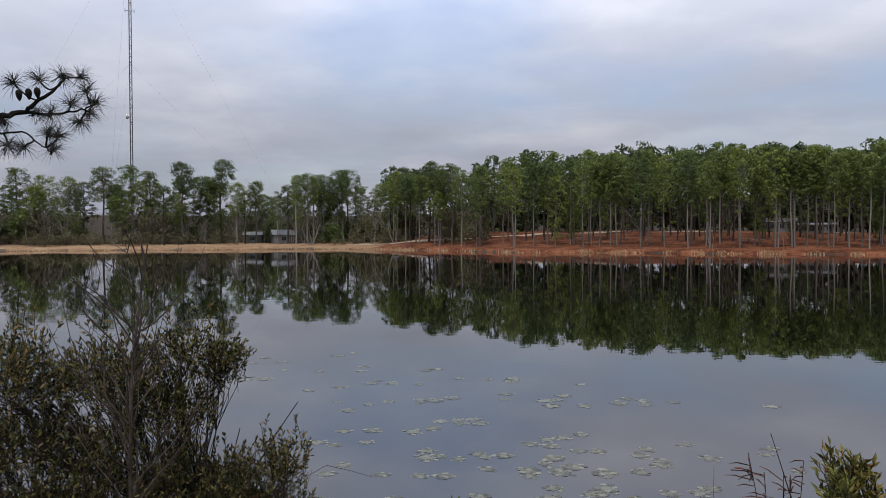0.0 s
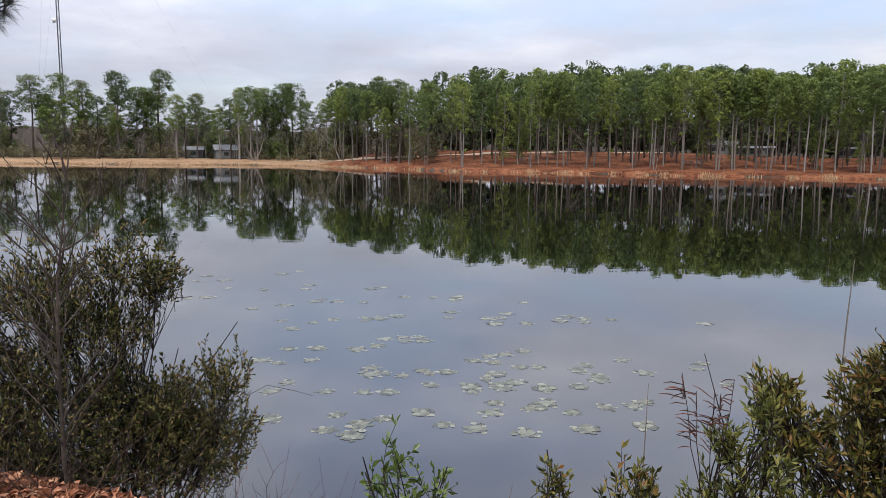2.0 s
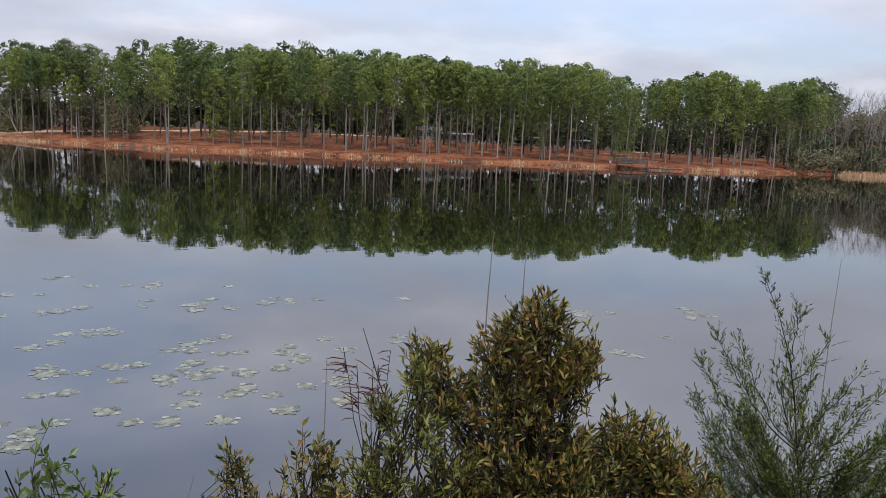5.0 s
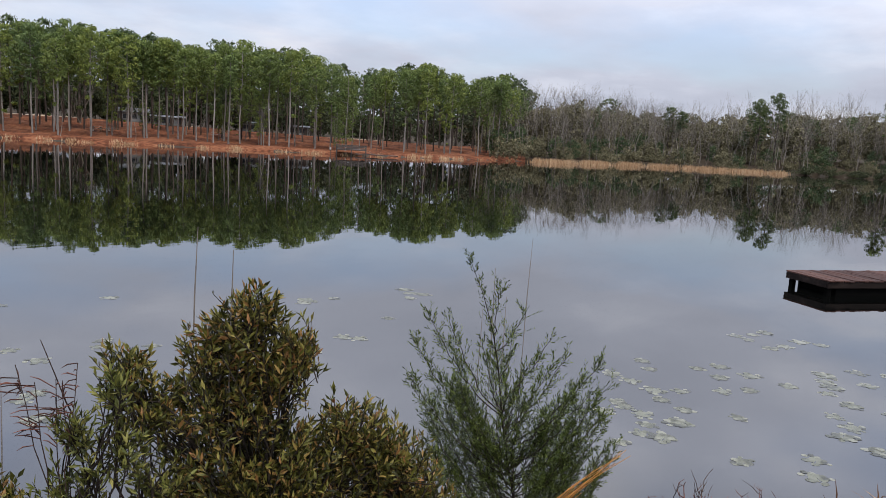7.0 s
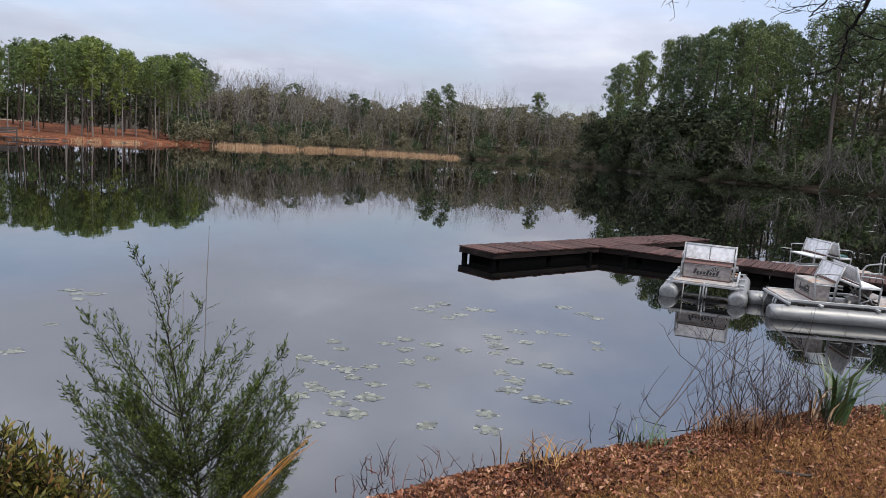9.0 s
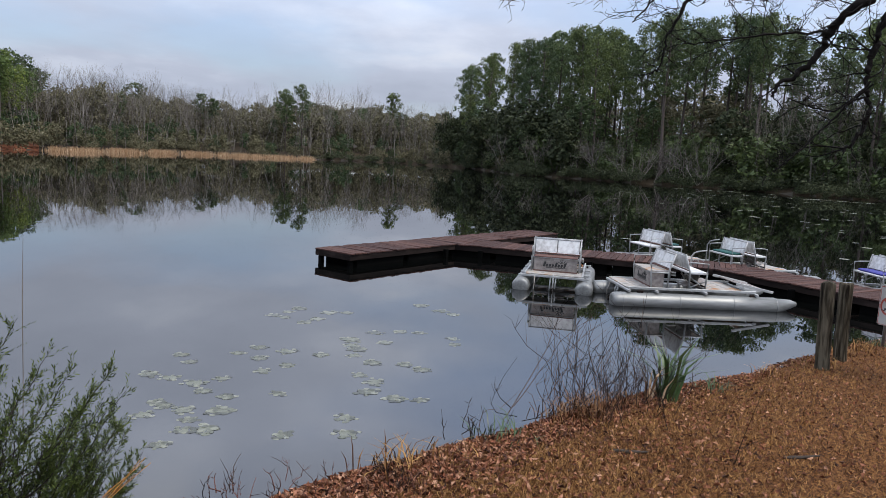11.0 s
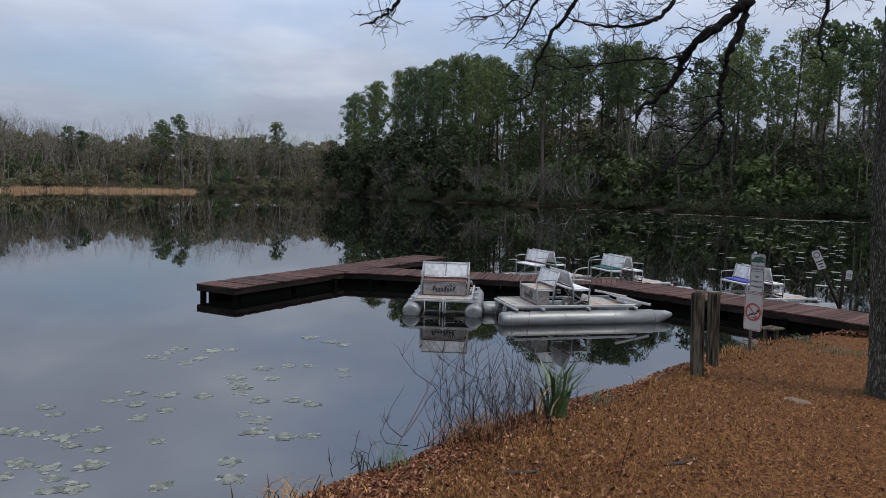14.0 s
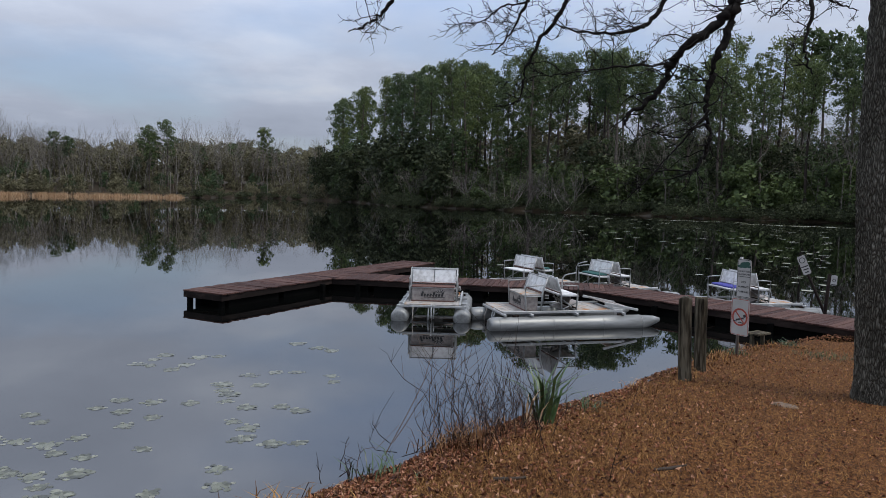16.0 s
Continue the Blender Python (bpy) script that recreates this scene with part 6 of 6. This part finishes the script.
# ---- oak at the right with overhanging bare limbs ----
def oak():
    g = np.random.default_rng(12)
    x, y, z = on_bank(-124.3, 10.3)
    ob = thing("oak_tree", pose(x, y, z), "large dark-barked oak, its long bare limbs over the bank coloured as backlit", "tree")
    zs = np.array([-0.2, 0.0, 0.12, 0.35, 0.8, 1.6, 2.6, 3.6, 4.6, 5.6, 6.6])
    rad = np.array([0.37, 0.352, 0.335, 0.318, 0.308, 0.30, 0.292, 0.28, 0.262, 0.24, 0.2])
    sides, lean_in = 40, 0.058 * np.clip(zs - 0.2, 0, 2.6)
    path = np.stack([0.559 * lean_in, 0.829 * lean_in, zs], 1)
    fine_z = np.linspace(-0.2, 6.6, 150)
    p2 = np.stack([np.interp(fine_z, zs, path[:, j]) for j in range(3)], 1)
    V, F = tube_arrays(p2, np.interp(fine_z, zs, rad), 64, False)
    ang = np.arctan2(V[:, 1], V[:, 0])
    ridge = np.abs(np.sin(ang * 13 + 1.1 * np.sin(V[:, 2] * 5.0 + ang * 3) + 0.6 * np.sin(V[:, 2] * 17 + ang * 7))) ** 0.6
    ridge *= 0.75 + 0.25 * np.sin(V[:, 2] * 31 + 9 * np.sin(ang * 5))
    V[:, :2] *= (1 + 0.075 * ridge)[:, None]
    hang("trunk", smooth(fast_mesh("oak_trunk", V, F)), M_OAKBARK, ob, "furrowed grey-brown oak trunk")
    o = np.array([x, y, z])

    def limb(points, r0, r1, twigs, reach, droop=0.0):
        pts = np.array(points, float) - o
        n = len(pts)
        t = np.linspace(0, n - 1, n * 6)
        P = np.stack([np.interp(t, np.arange(n), pts[:, j]) for j in range(3)], 1)
        for _ in range(3):
            P[1:-1] = (P[:-2] + 2 * P[1:-1] + P[2:]) / 4
        P[1:-1] += g.normal(size=P[1:-1].shape) * (0.005 + 0.11 * r0)
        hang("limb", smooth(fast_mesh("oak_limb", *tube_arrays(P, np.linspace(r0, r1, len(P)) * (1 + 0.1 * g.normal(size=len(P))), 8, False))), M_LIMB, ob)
        chunks = []
        for k in range(twigs):
            i = int(len(P) * (0.15 + 0.84 * g.random()))
            p = P[min(i, len(P) - 1)]
            d = unit(g.normal(size=3) * np.array([0.8, 1, 0.7]) + np.array([0, 0.5, -droop]))
            L = reach * (0.4 + 0.8 * g.random())
            tw = bend(p, p + d * L, g, 0.12, 7)
            chunks.append(tube_arrays(tw, np.linspace(min(0.009, max(0.0045, r1 * 0.7)), 0.0022, 7), 4, False))
            for m in range(5):
                q = tw[1 + int(g.integers(0, 6))]
                d2 = unit(d + g.normal(size=3) * 0.8)
                t2 = bend(q, q + d2 * L * (0.2 + 0.35 * g.random()), g, 0.12, 5)
                chunks.append(tube_arrays(t2, np.linspace(0.004, 0.0018, 5), 3, False))
                for w in range(2):
                    q2 = t2[1 + int(g.integers(0, 4))]
                    chunks.append(tube_arrays([q2, q2 + unit(d2 + g.normal(size=3)) * L * (0.08 + 0.12 * g.random())], [0.0028, 0.0015], 3, False))
        if chunks:
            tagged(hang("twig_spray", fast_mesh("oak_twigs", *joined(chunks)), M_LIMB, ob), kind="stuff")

    # limbs: the forked one over the signs, the drooping ones, and a high one that carries the outer sprays
    fork = (8.75, -3.9, 6.1)
    limb([(x, y, z + 5.6), fork, (8.66, -3.3, 5.55), (8.48, -3.03, 5.15), (8.43, -2.91, 5.01), (8.4, -2.71, 4.85), (8.41, -2.43, 4.62), (8.46, -2.29, 4.44), (8.43, -2.24, 4.24), (8.43, -2.07, 4.04), (8.4, -1.84, 3.9), (8.41, -1.81, 3.79)], 0.085, 0.014, 26, 0.55)
    limb([(8.48, -3.03, 5.17), (8.46, -2.97, 5.02), (8.43, -2.91, 4.74), (8.38, -2.77, 4.5), (8.39, -2.75, 4.32), (8.36, -2.68, 4.12), (8.31, -2.68, 3.92), (8.29, -2.73, 3.72), (8.3, -2.7, 3.5), (8.29, -2.6, 3.34), (8.27, -2.51, 3.26)], 0.048, 0.014, 22, 0.5, 0.2)
    limb([fork, (8.7, -2.6, 5.75), (8.6, -1.6, 5.55), (8.45, -0.7, 5.4), (8.1, 0.3, 5.25), (7.95, 0.58, 5.08), (7.95, 0.74, 4.88), (7.95, 0.88, 4.71), (7.94, 1.02, 4.62), (7.93, 1.15, 4.57)], 0.055, 0.005, 14, 0.45, 0.25)
    limb([(8.6, -1.6, 5.55), (8.57, -1.18, 5.21), (8.53, -1.1, 4.97), (8.52, -0.9, 4.73), (8.44, -0.79, 4.51), (8.45, -0.72, 4.37), (8.41, -0.68, 4.07), (8.37, -0.59, 3.96)], 0.03, 0.007, 18, 0.5)
    limb([(8.68, -2.5, 5.7), (8.57, -2.28, 5.21), (8.52, -2.11, 4.95), (8.47, -1.93, 4.81), (8.47, -1.61, 4.76), (8.45, -1.27, 4.78), (8.41, -0.97, 4.83)], 0.034, 0.006, 24, 0.5)
    limb([(8.45, -0.7, 5.4), (8.35, -0.74, 5.13), (8.32, -0.62, 4.88), (8.29, -0.48, 4.63), (8.21, -0.32, 4.45)], 0.02, 0.006, 14, 0.45)
    limb([fork, (8.59, -3.93, 5.28), (8.49, -3.9, 5.02), (8.44, -3.78, 4.76), (8.34, -3.76, 4.54), (8.3, -3.83, 4.38)], 0.03, 0.008, 10, 0.4)
    limb([(8.3, -2.7, 3.96), (8.26, -2.54, 3.77), (8.22, -2.37, 3.57), (8.18, -2.19, 3.39), (8.14, -2.0, 3.19), (8.09, -1.83, 3.06)], 0.014, 0.005, 10, 0.35)
    limb([(8.46, -2.29, 4.46), (8.39, -1.85, 4.42), (8.3, -1.43, 4.35), (8.19, -1.05, 4.27), (8.15, -0.73, 4.22)], 0.014, 0.004, 16, 0.42)
    limb([(8.29, -2.73, 3.94), (8.31, -2.41, 3.65), (8.31, -2.11, 3.71), (8.27, -1.92, 3.77)], 0.010, 0.004, 8, 0.3)
    limb([(8.35, -0.72, 5.05), (8.29, -0.42, 4.97), (8.21, -0.27, 4.82), (8.13, -0.1, 4.73)], 0.012, 0.004, 12, 0.4)
    limb([fork, (8.68, -4.18, 5.28), (8.52, -4.24, 5.18), (8.44, -4.38, 5.11)], 0.016, 0.005, 5, 0.3)
    limb([(8.65, -3.2, 5.4), (8.60, -3.71, 5.27), (8.64, -3.63, 5.17), (8.61, -3.47, 5.02)], 0.014, 0.005, 8, 0.35)


oak()


# ---- pine bough at upper left, on a tree that stands outside the view ----
TUFTS = [(-4.66, 8.38, 4.64), (-4.51, 8.59, 4.72), (-4.22, 8.51, 4.75), (-4.15, 8.78, 4.79), (-4.05, 8.71, 4.61), (-4.28, 8.82, 4.49), (-3.94, 8.66, 4.47), (-4.07, 8.82, 4.4), (-4.2, 8.86, 4.31), (-4.27, 8.38, 4.32), (-4.58, 8.66, 4.37), (-4.31, 8.58, 4.1), (-4.4, 8.64, 3.96), (-4.64, 8.51, 3.98), (-4.67, 8.26, 3.97), (-4.75, 8.33, 4.23), (-4.29, 8.36, 4.08), (-4.89, 8.24, 4.27), (-5.0, 8.29, 4.52), (-4.93, 8.22, 3.98)]
MAIN_STEM = [(-5.96, 8.1, 4.13), (-5.34, 8.18, 4.18), (-4.78, 8.32, 4.27), (-4.59, 8.42, 4.35), (-4.46, 8.5, 4.48), (-4.3, 8.59, 4.64), (-4.25, 8.61, 4.74)]
SIDE_STEM = [(-4.59, 8.43, 4.35), (-4.37, 8.55, 4.33), (-4.17, 8.65, 4.38), (-4.01, 8.73, 4.46)]
LOW_STEM = [(-4.95, 8.2, 4.18), (-4.78, 8.31, 4.1), (-4.59, 8.42, 4.14), (-4.47, 8.49, 4.01), (-4.36, 8.55, 3.93)]
CONES = [(-4.58, 8.32, 4.49), (-4.5, 8.36, 4.51), (-4.43, 8.4, 4.53)]


def bough():
    g = np.random.default_rng(21)
    bx, by = polar(56, 9.6)
    bz = float(land(bx, by))
    ob = thing("pine_tree", pose(bx, by, bz), "longleaf pine whose long-needled bough hangs over the bank", "tree")
    o = np.array([bx, by, bz])
    hang("trunk", smooth(fast_mesh("near_pine_trunk", *tube_arrays([[0, 0, -0.2], [0.03, 0, 2], [0, 0.04, 4], [0.05, 0, 9]], [0.2, 0.18, 0.165, 0.12], 18))), M_PINEBARK, ob)

    def stem(points, r0, r1):
        p = np.array(points) - o
        t = np.linspace(0, len(p) - 1, len(p) * 4)
        q = np.stack([np.interp(t, np.arange(len(p)), p[:, k]) for k in range(3)], 1)
        q[1:-1] += g.normal(size=q[1:-1].shape) * 0.012
        return q, tube_arrays(q, np.linspace(r0, r1, len(q)), 6, False)

    lines = [stem([(bx, by, 4.1)] + MAIN_STEM, 0.05, 0.01), stem(SIDE_STEM, 0.018, 0.008), stem(LOW_STEM, 0.014, 0.006)]
    chunks = [c for _, c in lines]
    nodes = np.concatenate([q for q, _ in lines])
    tufts = []
    for e in TUFTS:
        e = np.array(e) - o
        i = np.argmin(np.linalg.norm(nodes - e, axis=1) + np.where(nodes[:, 2] > e[2] + 0.25, 0.4, 0))
        path = bend(nodes[i], e, g, 0.14, 6, -0.08)
        chunks.append(tube_arrays(path, np.linspace(0.011, 0.008, 6), 5, False))
        tufts.append((e, unit(path[-1] - path[-2])))
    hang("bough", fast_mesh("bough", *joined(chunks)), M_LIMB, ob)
    for e, d in tufts:
        n = 125
        P = e + g.normal(size=(n, 3)) * 0.012
        D = unit(d * 0.45 + unit(g.normal(size=(n, 3))) * 0.95)
        L = (0.13 + 0.09 * g.random(n))[:, None]
        s = unit(np.cross(D, g.normal(size=P.shape))) * 0.0022
        mid, end = P + D * L * 0.5 + np.array([0, 0, 0.006]), P + D * L - np.array([0, 0, 0.02])
        V = np.stack([P - s, P + s, mid + s, mid - s, end], 1).reshape(-1, 3)
        b = np.arange(n)[:, None] * 5
        hang("needle_tuft", fast_mesh("needle_tuft", V, np.concatenate([b + [[0, 1, 2]], b + [[0, 2, 3]], b + [[3, 2, 4]]])), M_BOUGH, ob)
    for e in CONES:
        q = np.array(e) - o
        rings = [(0.0, 0.01), (0.015, 0.028), (0.04, 0.034), (0.07, 0.030), (0.10, 0.018), (0.12, 0.006)]
        hang("cone", fast_mesh("pine_cone", *tube_arrays([q + [0.1 * u, 0.0, 0.07 - u] for u, _ in rings], [w for _, w in rings], 9)), M_LIMB, ob, "dark woody pine cone")


bough()


# ---- lily pads ----
def rosette_arrays(seed, n=12):
    """A floating rosette of unit radius: a wavy round mat of leaves with an upturned rim, and small round leaves about it."""
    g = np.random.default_rng(seed)
    V, F = [], []

    def leaf(x, y, w, h, sides, slit):
        b, spin = len(V), g.random() * 6.28
        V.append([x, y, h])
        for q in (0.8, 1.0):
            for c in range(sides + 1):
                a = spin + slit / 2 + c / sides * (2 * math.pi - slit)
                k = w * q * (1 + 0.05 * math.sin(3 * a + seed) + 0.05 * g.normal())
                V.append([x + math.cos(a) * k, y + math.sin(a) * k, h + (0.0 if q < 1 else w * (0.01 + 0.10 * g.random() ** 2))])
        m = sides + 1
        for c in range(sides):
            F.append((b, b + 1 + c, b + 2 + c))
            F.append((b + 1 + c, b + 1 + m + c, b + 2 + m + c))
            F.append((b + 1 + c, b + 2 + m + c, b + 2 + c))

    leaf(0, 0, 0.6, 0.02, 14, 0.25)
    for k in range(n):
        a, q = k * 2.39996 + 0.4 * g.normal(), 0.42 + 0.5 * g.random()
        leaf(math.cos(a) * q, math.sin(a) * q, 0.17 + 0.13 * g.random(), 0.03 + 0.004 * k, 8, 0.35)
    return np.array(V), np.array(F)


ROSETTES = [rosette_arrays(k, (9, 12, 15, 10, 13)[k]) for k in range(5)]
ROSETTE_MESH = [fast_mesh("lily_rosette", *c) for c in ROSETTES]
for me in ROSETTE_MESH:
    me.materials.append(M_PAD)
WEST_BAY = [(-4.8, 18.2, 4), (-4.1, 17.3, 3), (-3.8, 15.2, 3), (-3.4, 16.4, 2), (-2.6, 18.7, 4), (-2.2, 16.5, 5), (-2.3, 14.4, 3), (-1.4, 15.0, 3), (-0.7, 15.0, 3), (-0.3, 16.4, 4), (-1.8, 13.0, 5), (-1.2, 13.4, 2), (-0.5, 13.4, 3), (0.1, 13.4, 4), (0.7, 15.2, 4), (1.1, 15.2, 4), (1.5, 15.2, 3), (-1.2, 11.5, 4), (-1.4, 10.7, 5), (-0.5, 11.5, 3), (0.2, 11.9, 5), (0.6, 12.0, 3), (1.2, 13.6, 4), (1.8, 13.3, 4), (2.3, 13.5, 4), (2.9, 14.7, 2), (2.7, 13.0, 4), (3.3, 13.2, 3), (3.6, 13.2, 4), (-0.9, 9.4, 5), (-0.2, 10.4, 4), (0.2, 10.2, 5)]
WEST_NEAR = [(-0.1, 9.1, 3), (1.1, 11.0, 4), (0.8, 9.8, 6), (1.2, 9.8, 5), (1.8, 11.2, 3), (1.6, 10.3, 3), (1.6, 9.4, 5), (1.7, 8.7, 4), (2.4, 10.3, 3), (2.2, 8.6, 5), (1.3, 8.7, 3), (3.1, 10.5, 4), (2.7, 9.4, 5), (3.3, 9.8, 4), (2.5, 7.9, 3), (3.0, 8.6, 3), (1.3, 7.9, 4), (-0.6, 7.8, 2), (-1.1, 8.3, 5), (0.1, 8.3, 5), (0.9, 8.2, 2), (5.7, 12.7, 2), (4.8, 10.2, 4), (4.7, 9.5, 4), (8.4, 11.0, 4), (8.7, 10.6, 3), (10.2, 10.6, 4), (10.8, 10.2, 2), (7.4, 8.6, 3), (6.5, 8.2, 2), (8.9, 9.2, 2)]
EAST_BAY = [(13.1, 5.1, 6), (12.8, 4.4, 4), (13.4, 3.9, 4), (14.4, 2.2, 5), (9.8, 5.3, 3), (10.6, 4.5, 4), (10.6, 3.7, 4), (11.2, 3.2, 3), (11.6, 3.0, 5), (11.9, 2.5, 5), (10.6, 2.9, 4), (9.0, 4.4, 2), (9.6, 4.1, 5), (8.8, 3.5, 2), (8.3, 4.2, 4), (7.9, 3.9, 5), (8.0, 4.6, 4), (7.6, 4.4, 4), (9.6, 2.6, 3), (9.0, 2.2, 3), (10.0, 2.0, 4), (9.1, 1.6, 2), (12.4, 1.7, 2), (11.5, 1.6, 2), (7.3, 4.0, 3), (7.5, 3.2, 2), (8.1, 2.5, 3), (9.2, 5.2, 3), (8.7, 4.7, 4), (10.4, 10.3, 3)]


def pads():
    """Clusters of rosettes: the nearest stand alone, the rest float as one raft."""
    r = random.Random(9)
    raft = []
    for cx, cy, n in [(u - 0.1, v + 0.3, k) for u, v, k in WEST_BAY + WEST_NEAR] + EAST_BAY:
        put = []
        near = math.hypot(cx - CX, cy - CY) < 11.5
        for k in range(max(1, round(n / 1.6))):
            for _ in range(16):
                a, q = r.uniform(0, 6.28), math.sqrt(r.random()) * (0.06 + 0.075 * n)
                x, y, s = cx + math.cos(a) * q * 1.5, cy + math.sin(a) * q, r.uniform(0.115, 0.185)
                if all(math.hypot(x - u, y - v) > 0.85 * (s + w) for u, v, w in put):
                    break
            else:
                continue
            put.append((x, y, s))
            kind, turn = r.randrange(5), r.uniform(0, 6.28)
            if near:
                ob = new("lily_rosette", ROSETTE_MESH[kind])
                ob.matrix_basis = Matrix.LocRotScale((x, y, 0.0), Euler((0, 0, turn)), (s, s, s * 0.25))
                tagged(ob, "floating rosette of small olive-green lily pads", "lily pads", "lily rosettes")
            else:
                raft.append(moved(ROSETTES[kind], x, y, 0.0, turn, s, s * 0.25))
    solo("lily_pad_raft", fast_mesh("lily_pad_raft", *joined(raft)), M_PADRAFT, "scattered rosettes of olive-green lily pads on the lake", "lily pads", kind="stuff")


pads()


M_FARPAD = mat("pale_lily_pads", [(0.10, 0.11, 0.07), (0.20, 0.21, 0.15), (0.33, 0.33, 0.25)], 3.0, 0.25, bump=0.1, per="island")


def far_pads():
    """The scattered pads off the eastern shore."""
    g = np.random.default_rng(33)
    chunks = []
    a18 = np.arange(9) * 2 * math.pi / 9
    for k in range(190):
        az = -121 + 24 * g.random() ** 1.8
        r = 27 + 75 * g.random() ** (1.3 if az < -112 else 0.6)
        x, y = polar(az, r)
        if math.hypot(x - 19, y + 5) < 9:
            continue
        s = (0.12 + 0.10 * g.random()) * (1.6 if r > 50 else 1)
        V = np.concatenate([[[x, y, 0.02]], np.stack([x + np.cos(a18) * s, y + np.sin(a18) * s, np.full(9, 0.012) + 0.01 * g.random(9)], 1)])
        chunks.append((V, np.array([(0, 1 + j, 1 + (j + 1) % 9) for j in range(9)])))
    for az, r, n in ((-112, 104, 40), (-119, 98, 90), (-104, 116, 20)):
        for k in range(n):
            x, y = polar(az + g.normal() * 2.2, r + g.normal() * 1.0)
            s = 0.3 + 0.3 * g.random()
            V = np.concatenate([[[x, y, 0.02]], np.stack([x + np.cos(a18) * s, y + np.sin(a18) * s, np.full(9, 0.012)], 1)])
            chunks.append((V, np.array([(0, 1 + j, 1 + (j + 1) % 9) for j in range(9)])))
    solo("far_lily_pads", fast_mesh("far_lily_pads", *joined(chunks)), M_FARPAD, "pale scattered lily pads off the eastern shore", "lily pads", kind="stuff")


far_pads()


# ---- lawn and litter ----
def scatter_points(n, az0, az1, r0, power, seed, over=0.25):
    """Random places on the bank, thinning with distance."""
    g = np.random.default_rng(seed)
    az = az0 + (az1 - az0) * g.random(n)
    lim = table(BRINK, az) + over
    r = r0 + (np.minimum(lim, 19) - r0) * g.random(n) ** power
    x, y = CX - np.sin(np.radians(az)) * r, CY + np.cos(np.radians(az)) * r
    z = land(x, y)
    keep = z > 0.03
    return g, x[keep], y[keep], z[keep], (lim - r)[keep]


def lawn_blades():
    g, x, y, z, edge = scatter_points(150000, -132, -70, 2.6, 0.72, 41)
    P = np.stack([x, y, z - 0.004], 1)
    n = len(P)
    h = (0.018 + 0.05 * g.random(n))[:, None]
    d = unit(np.concatenate([g.normal(size=(n, 2)) * 1.1, 0.55 + 0.8 * g.random((n, 1))], 1))
    s = unit(np.concatenate([g.normal(size=(n, 2)), np.zeros((n, 1))], 1)) * 0.0036
    V = np.stack([P - s, P + s, P + d * h], 1).reshape(-1, 3)
    solo("dry_grass", fast_mesh("dry_grass", V, np.arange(len(V)).reshape(-1, 3)), M_STRAWBLADE, "short dry tan grass and pine straw on the bank", "grass", kind="stuff")


def litter(name, n, az0, az1, r0, power, seed, size, near_edge):
    g, x, y, z, edge = scatter_points(n, az0, az1, r0, power, seed, 0.45)
    if near_edge:
        keep = g.random(len(x)) < np.clip(1.1 - edge / near_edge, 0.09, 1)
        x, y, z = x[keep], y[keep], z[keep]
    n = len(x)
    P = np.stack([x, y, z + 0.004 + 0.02 * g.random(n)], 1)
    D = unit(np.concatenate([g.normal(size=(n, 2)), 0.4 * g.normal(size=(n, 1))], 1))
    solo(name, fast_mesh(name, *leaf_arrays(P, D, size, size * 0.5, g, 0.7)), M_DEAD, "fallen red-brown oak leaves on the bank", "leaves", kind="stuff")


lawn_blades()
litter("leaf_litter", 90000, -128, -66, 2.8, 0.75, 42, 0.04, 1.15)
litter("west_leaf_litter", 17000, 6, 48, 2.0, 0.6, 43, 0.06, 0)


def fallen_stick(x, y, length, turn, label):
    g = np.random.default_rng(int(length * 100))
    z = float(land(x, y)) + 0.02
    solo("fallen_stick", fast_mesh("fallen_stick", *tube_arrays(bend((-length / 2, 0, 0), (length / 2, 0, 0), g, 0.03, 6), [0.012, 0.014, 0.013, 0.011, 0.009, 0.006], 6)), M_SAPLING, label, "stick", "fallen sticks", m=pose(x, y, z, 0, 0, turn))


def lawn_stone(az, r):
    """A flat weathered stone, half sunk in the ground."""
    g = np.random.default_rng(77)
    bm = bmesh.new()
    bmesh.ops.create_icosphere(bm, subdivisions=3, radius=1.0)
    for v in bm.verts:
        n = 1 + 0.12 * math.sin(v.co.x * 5 + 1) * math.cos(v.co.y * 4) + 0.05 * g.normal()
        v.co = Vector((v.co.x * 0.15 * n, v.co.y * 0.10 * n, v.co.z * 0.03 * n))
    me = bpy.data.meshes.new("stone")
    bm.to_mesh(me)
    bm.free()
    x, y = polar(az, r)
    solo("stone", smooth(me), M_STONE, "flat pale stone half sunk in the leafy lawn", "stone", m=pose(x, y, float(land(x, y)) - 0.004, 0, 0, 30))


M_STONE = mat("pale_stone", [(0.085, 0.055, 0.034), (0.14, 0.095, 0.062), (0.20, 0.145, 0.10)], 30.0, 0.9, bump=0.5, coarse=6.0)
lawn_stone(-118.2, 9.0)
fallen_stick(5.72, -1.47, 0.3, -70, "short grey stick lying on the dry lawn")
fallen_stick(5.3, -0.2, 0.24, -80, "broken grey stick lying on the dry lawn")
fallen_stick(4.75, 1.25, 0.5, -40, "thin dark stick at the bank edge")
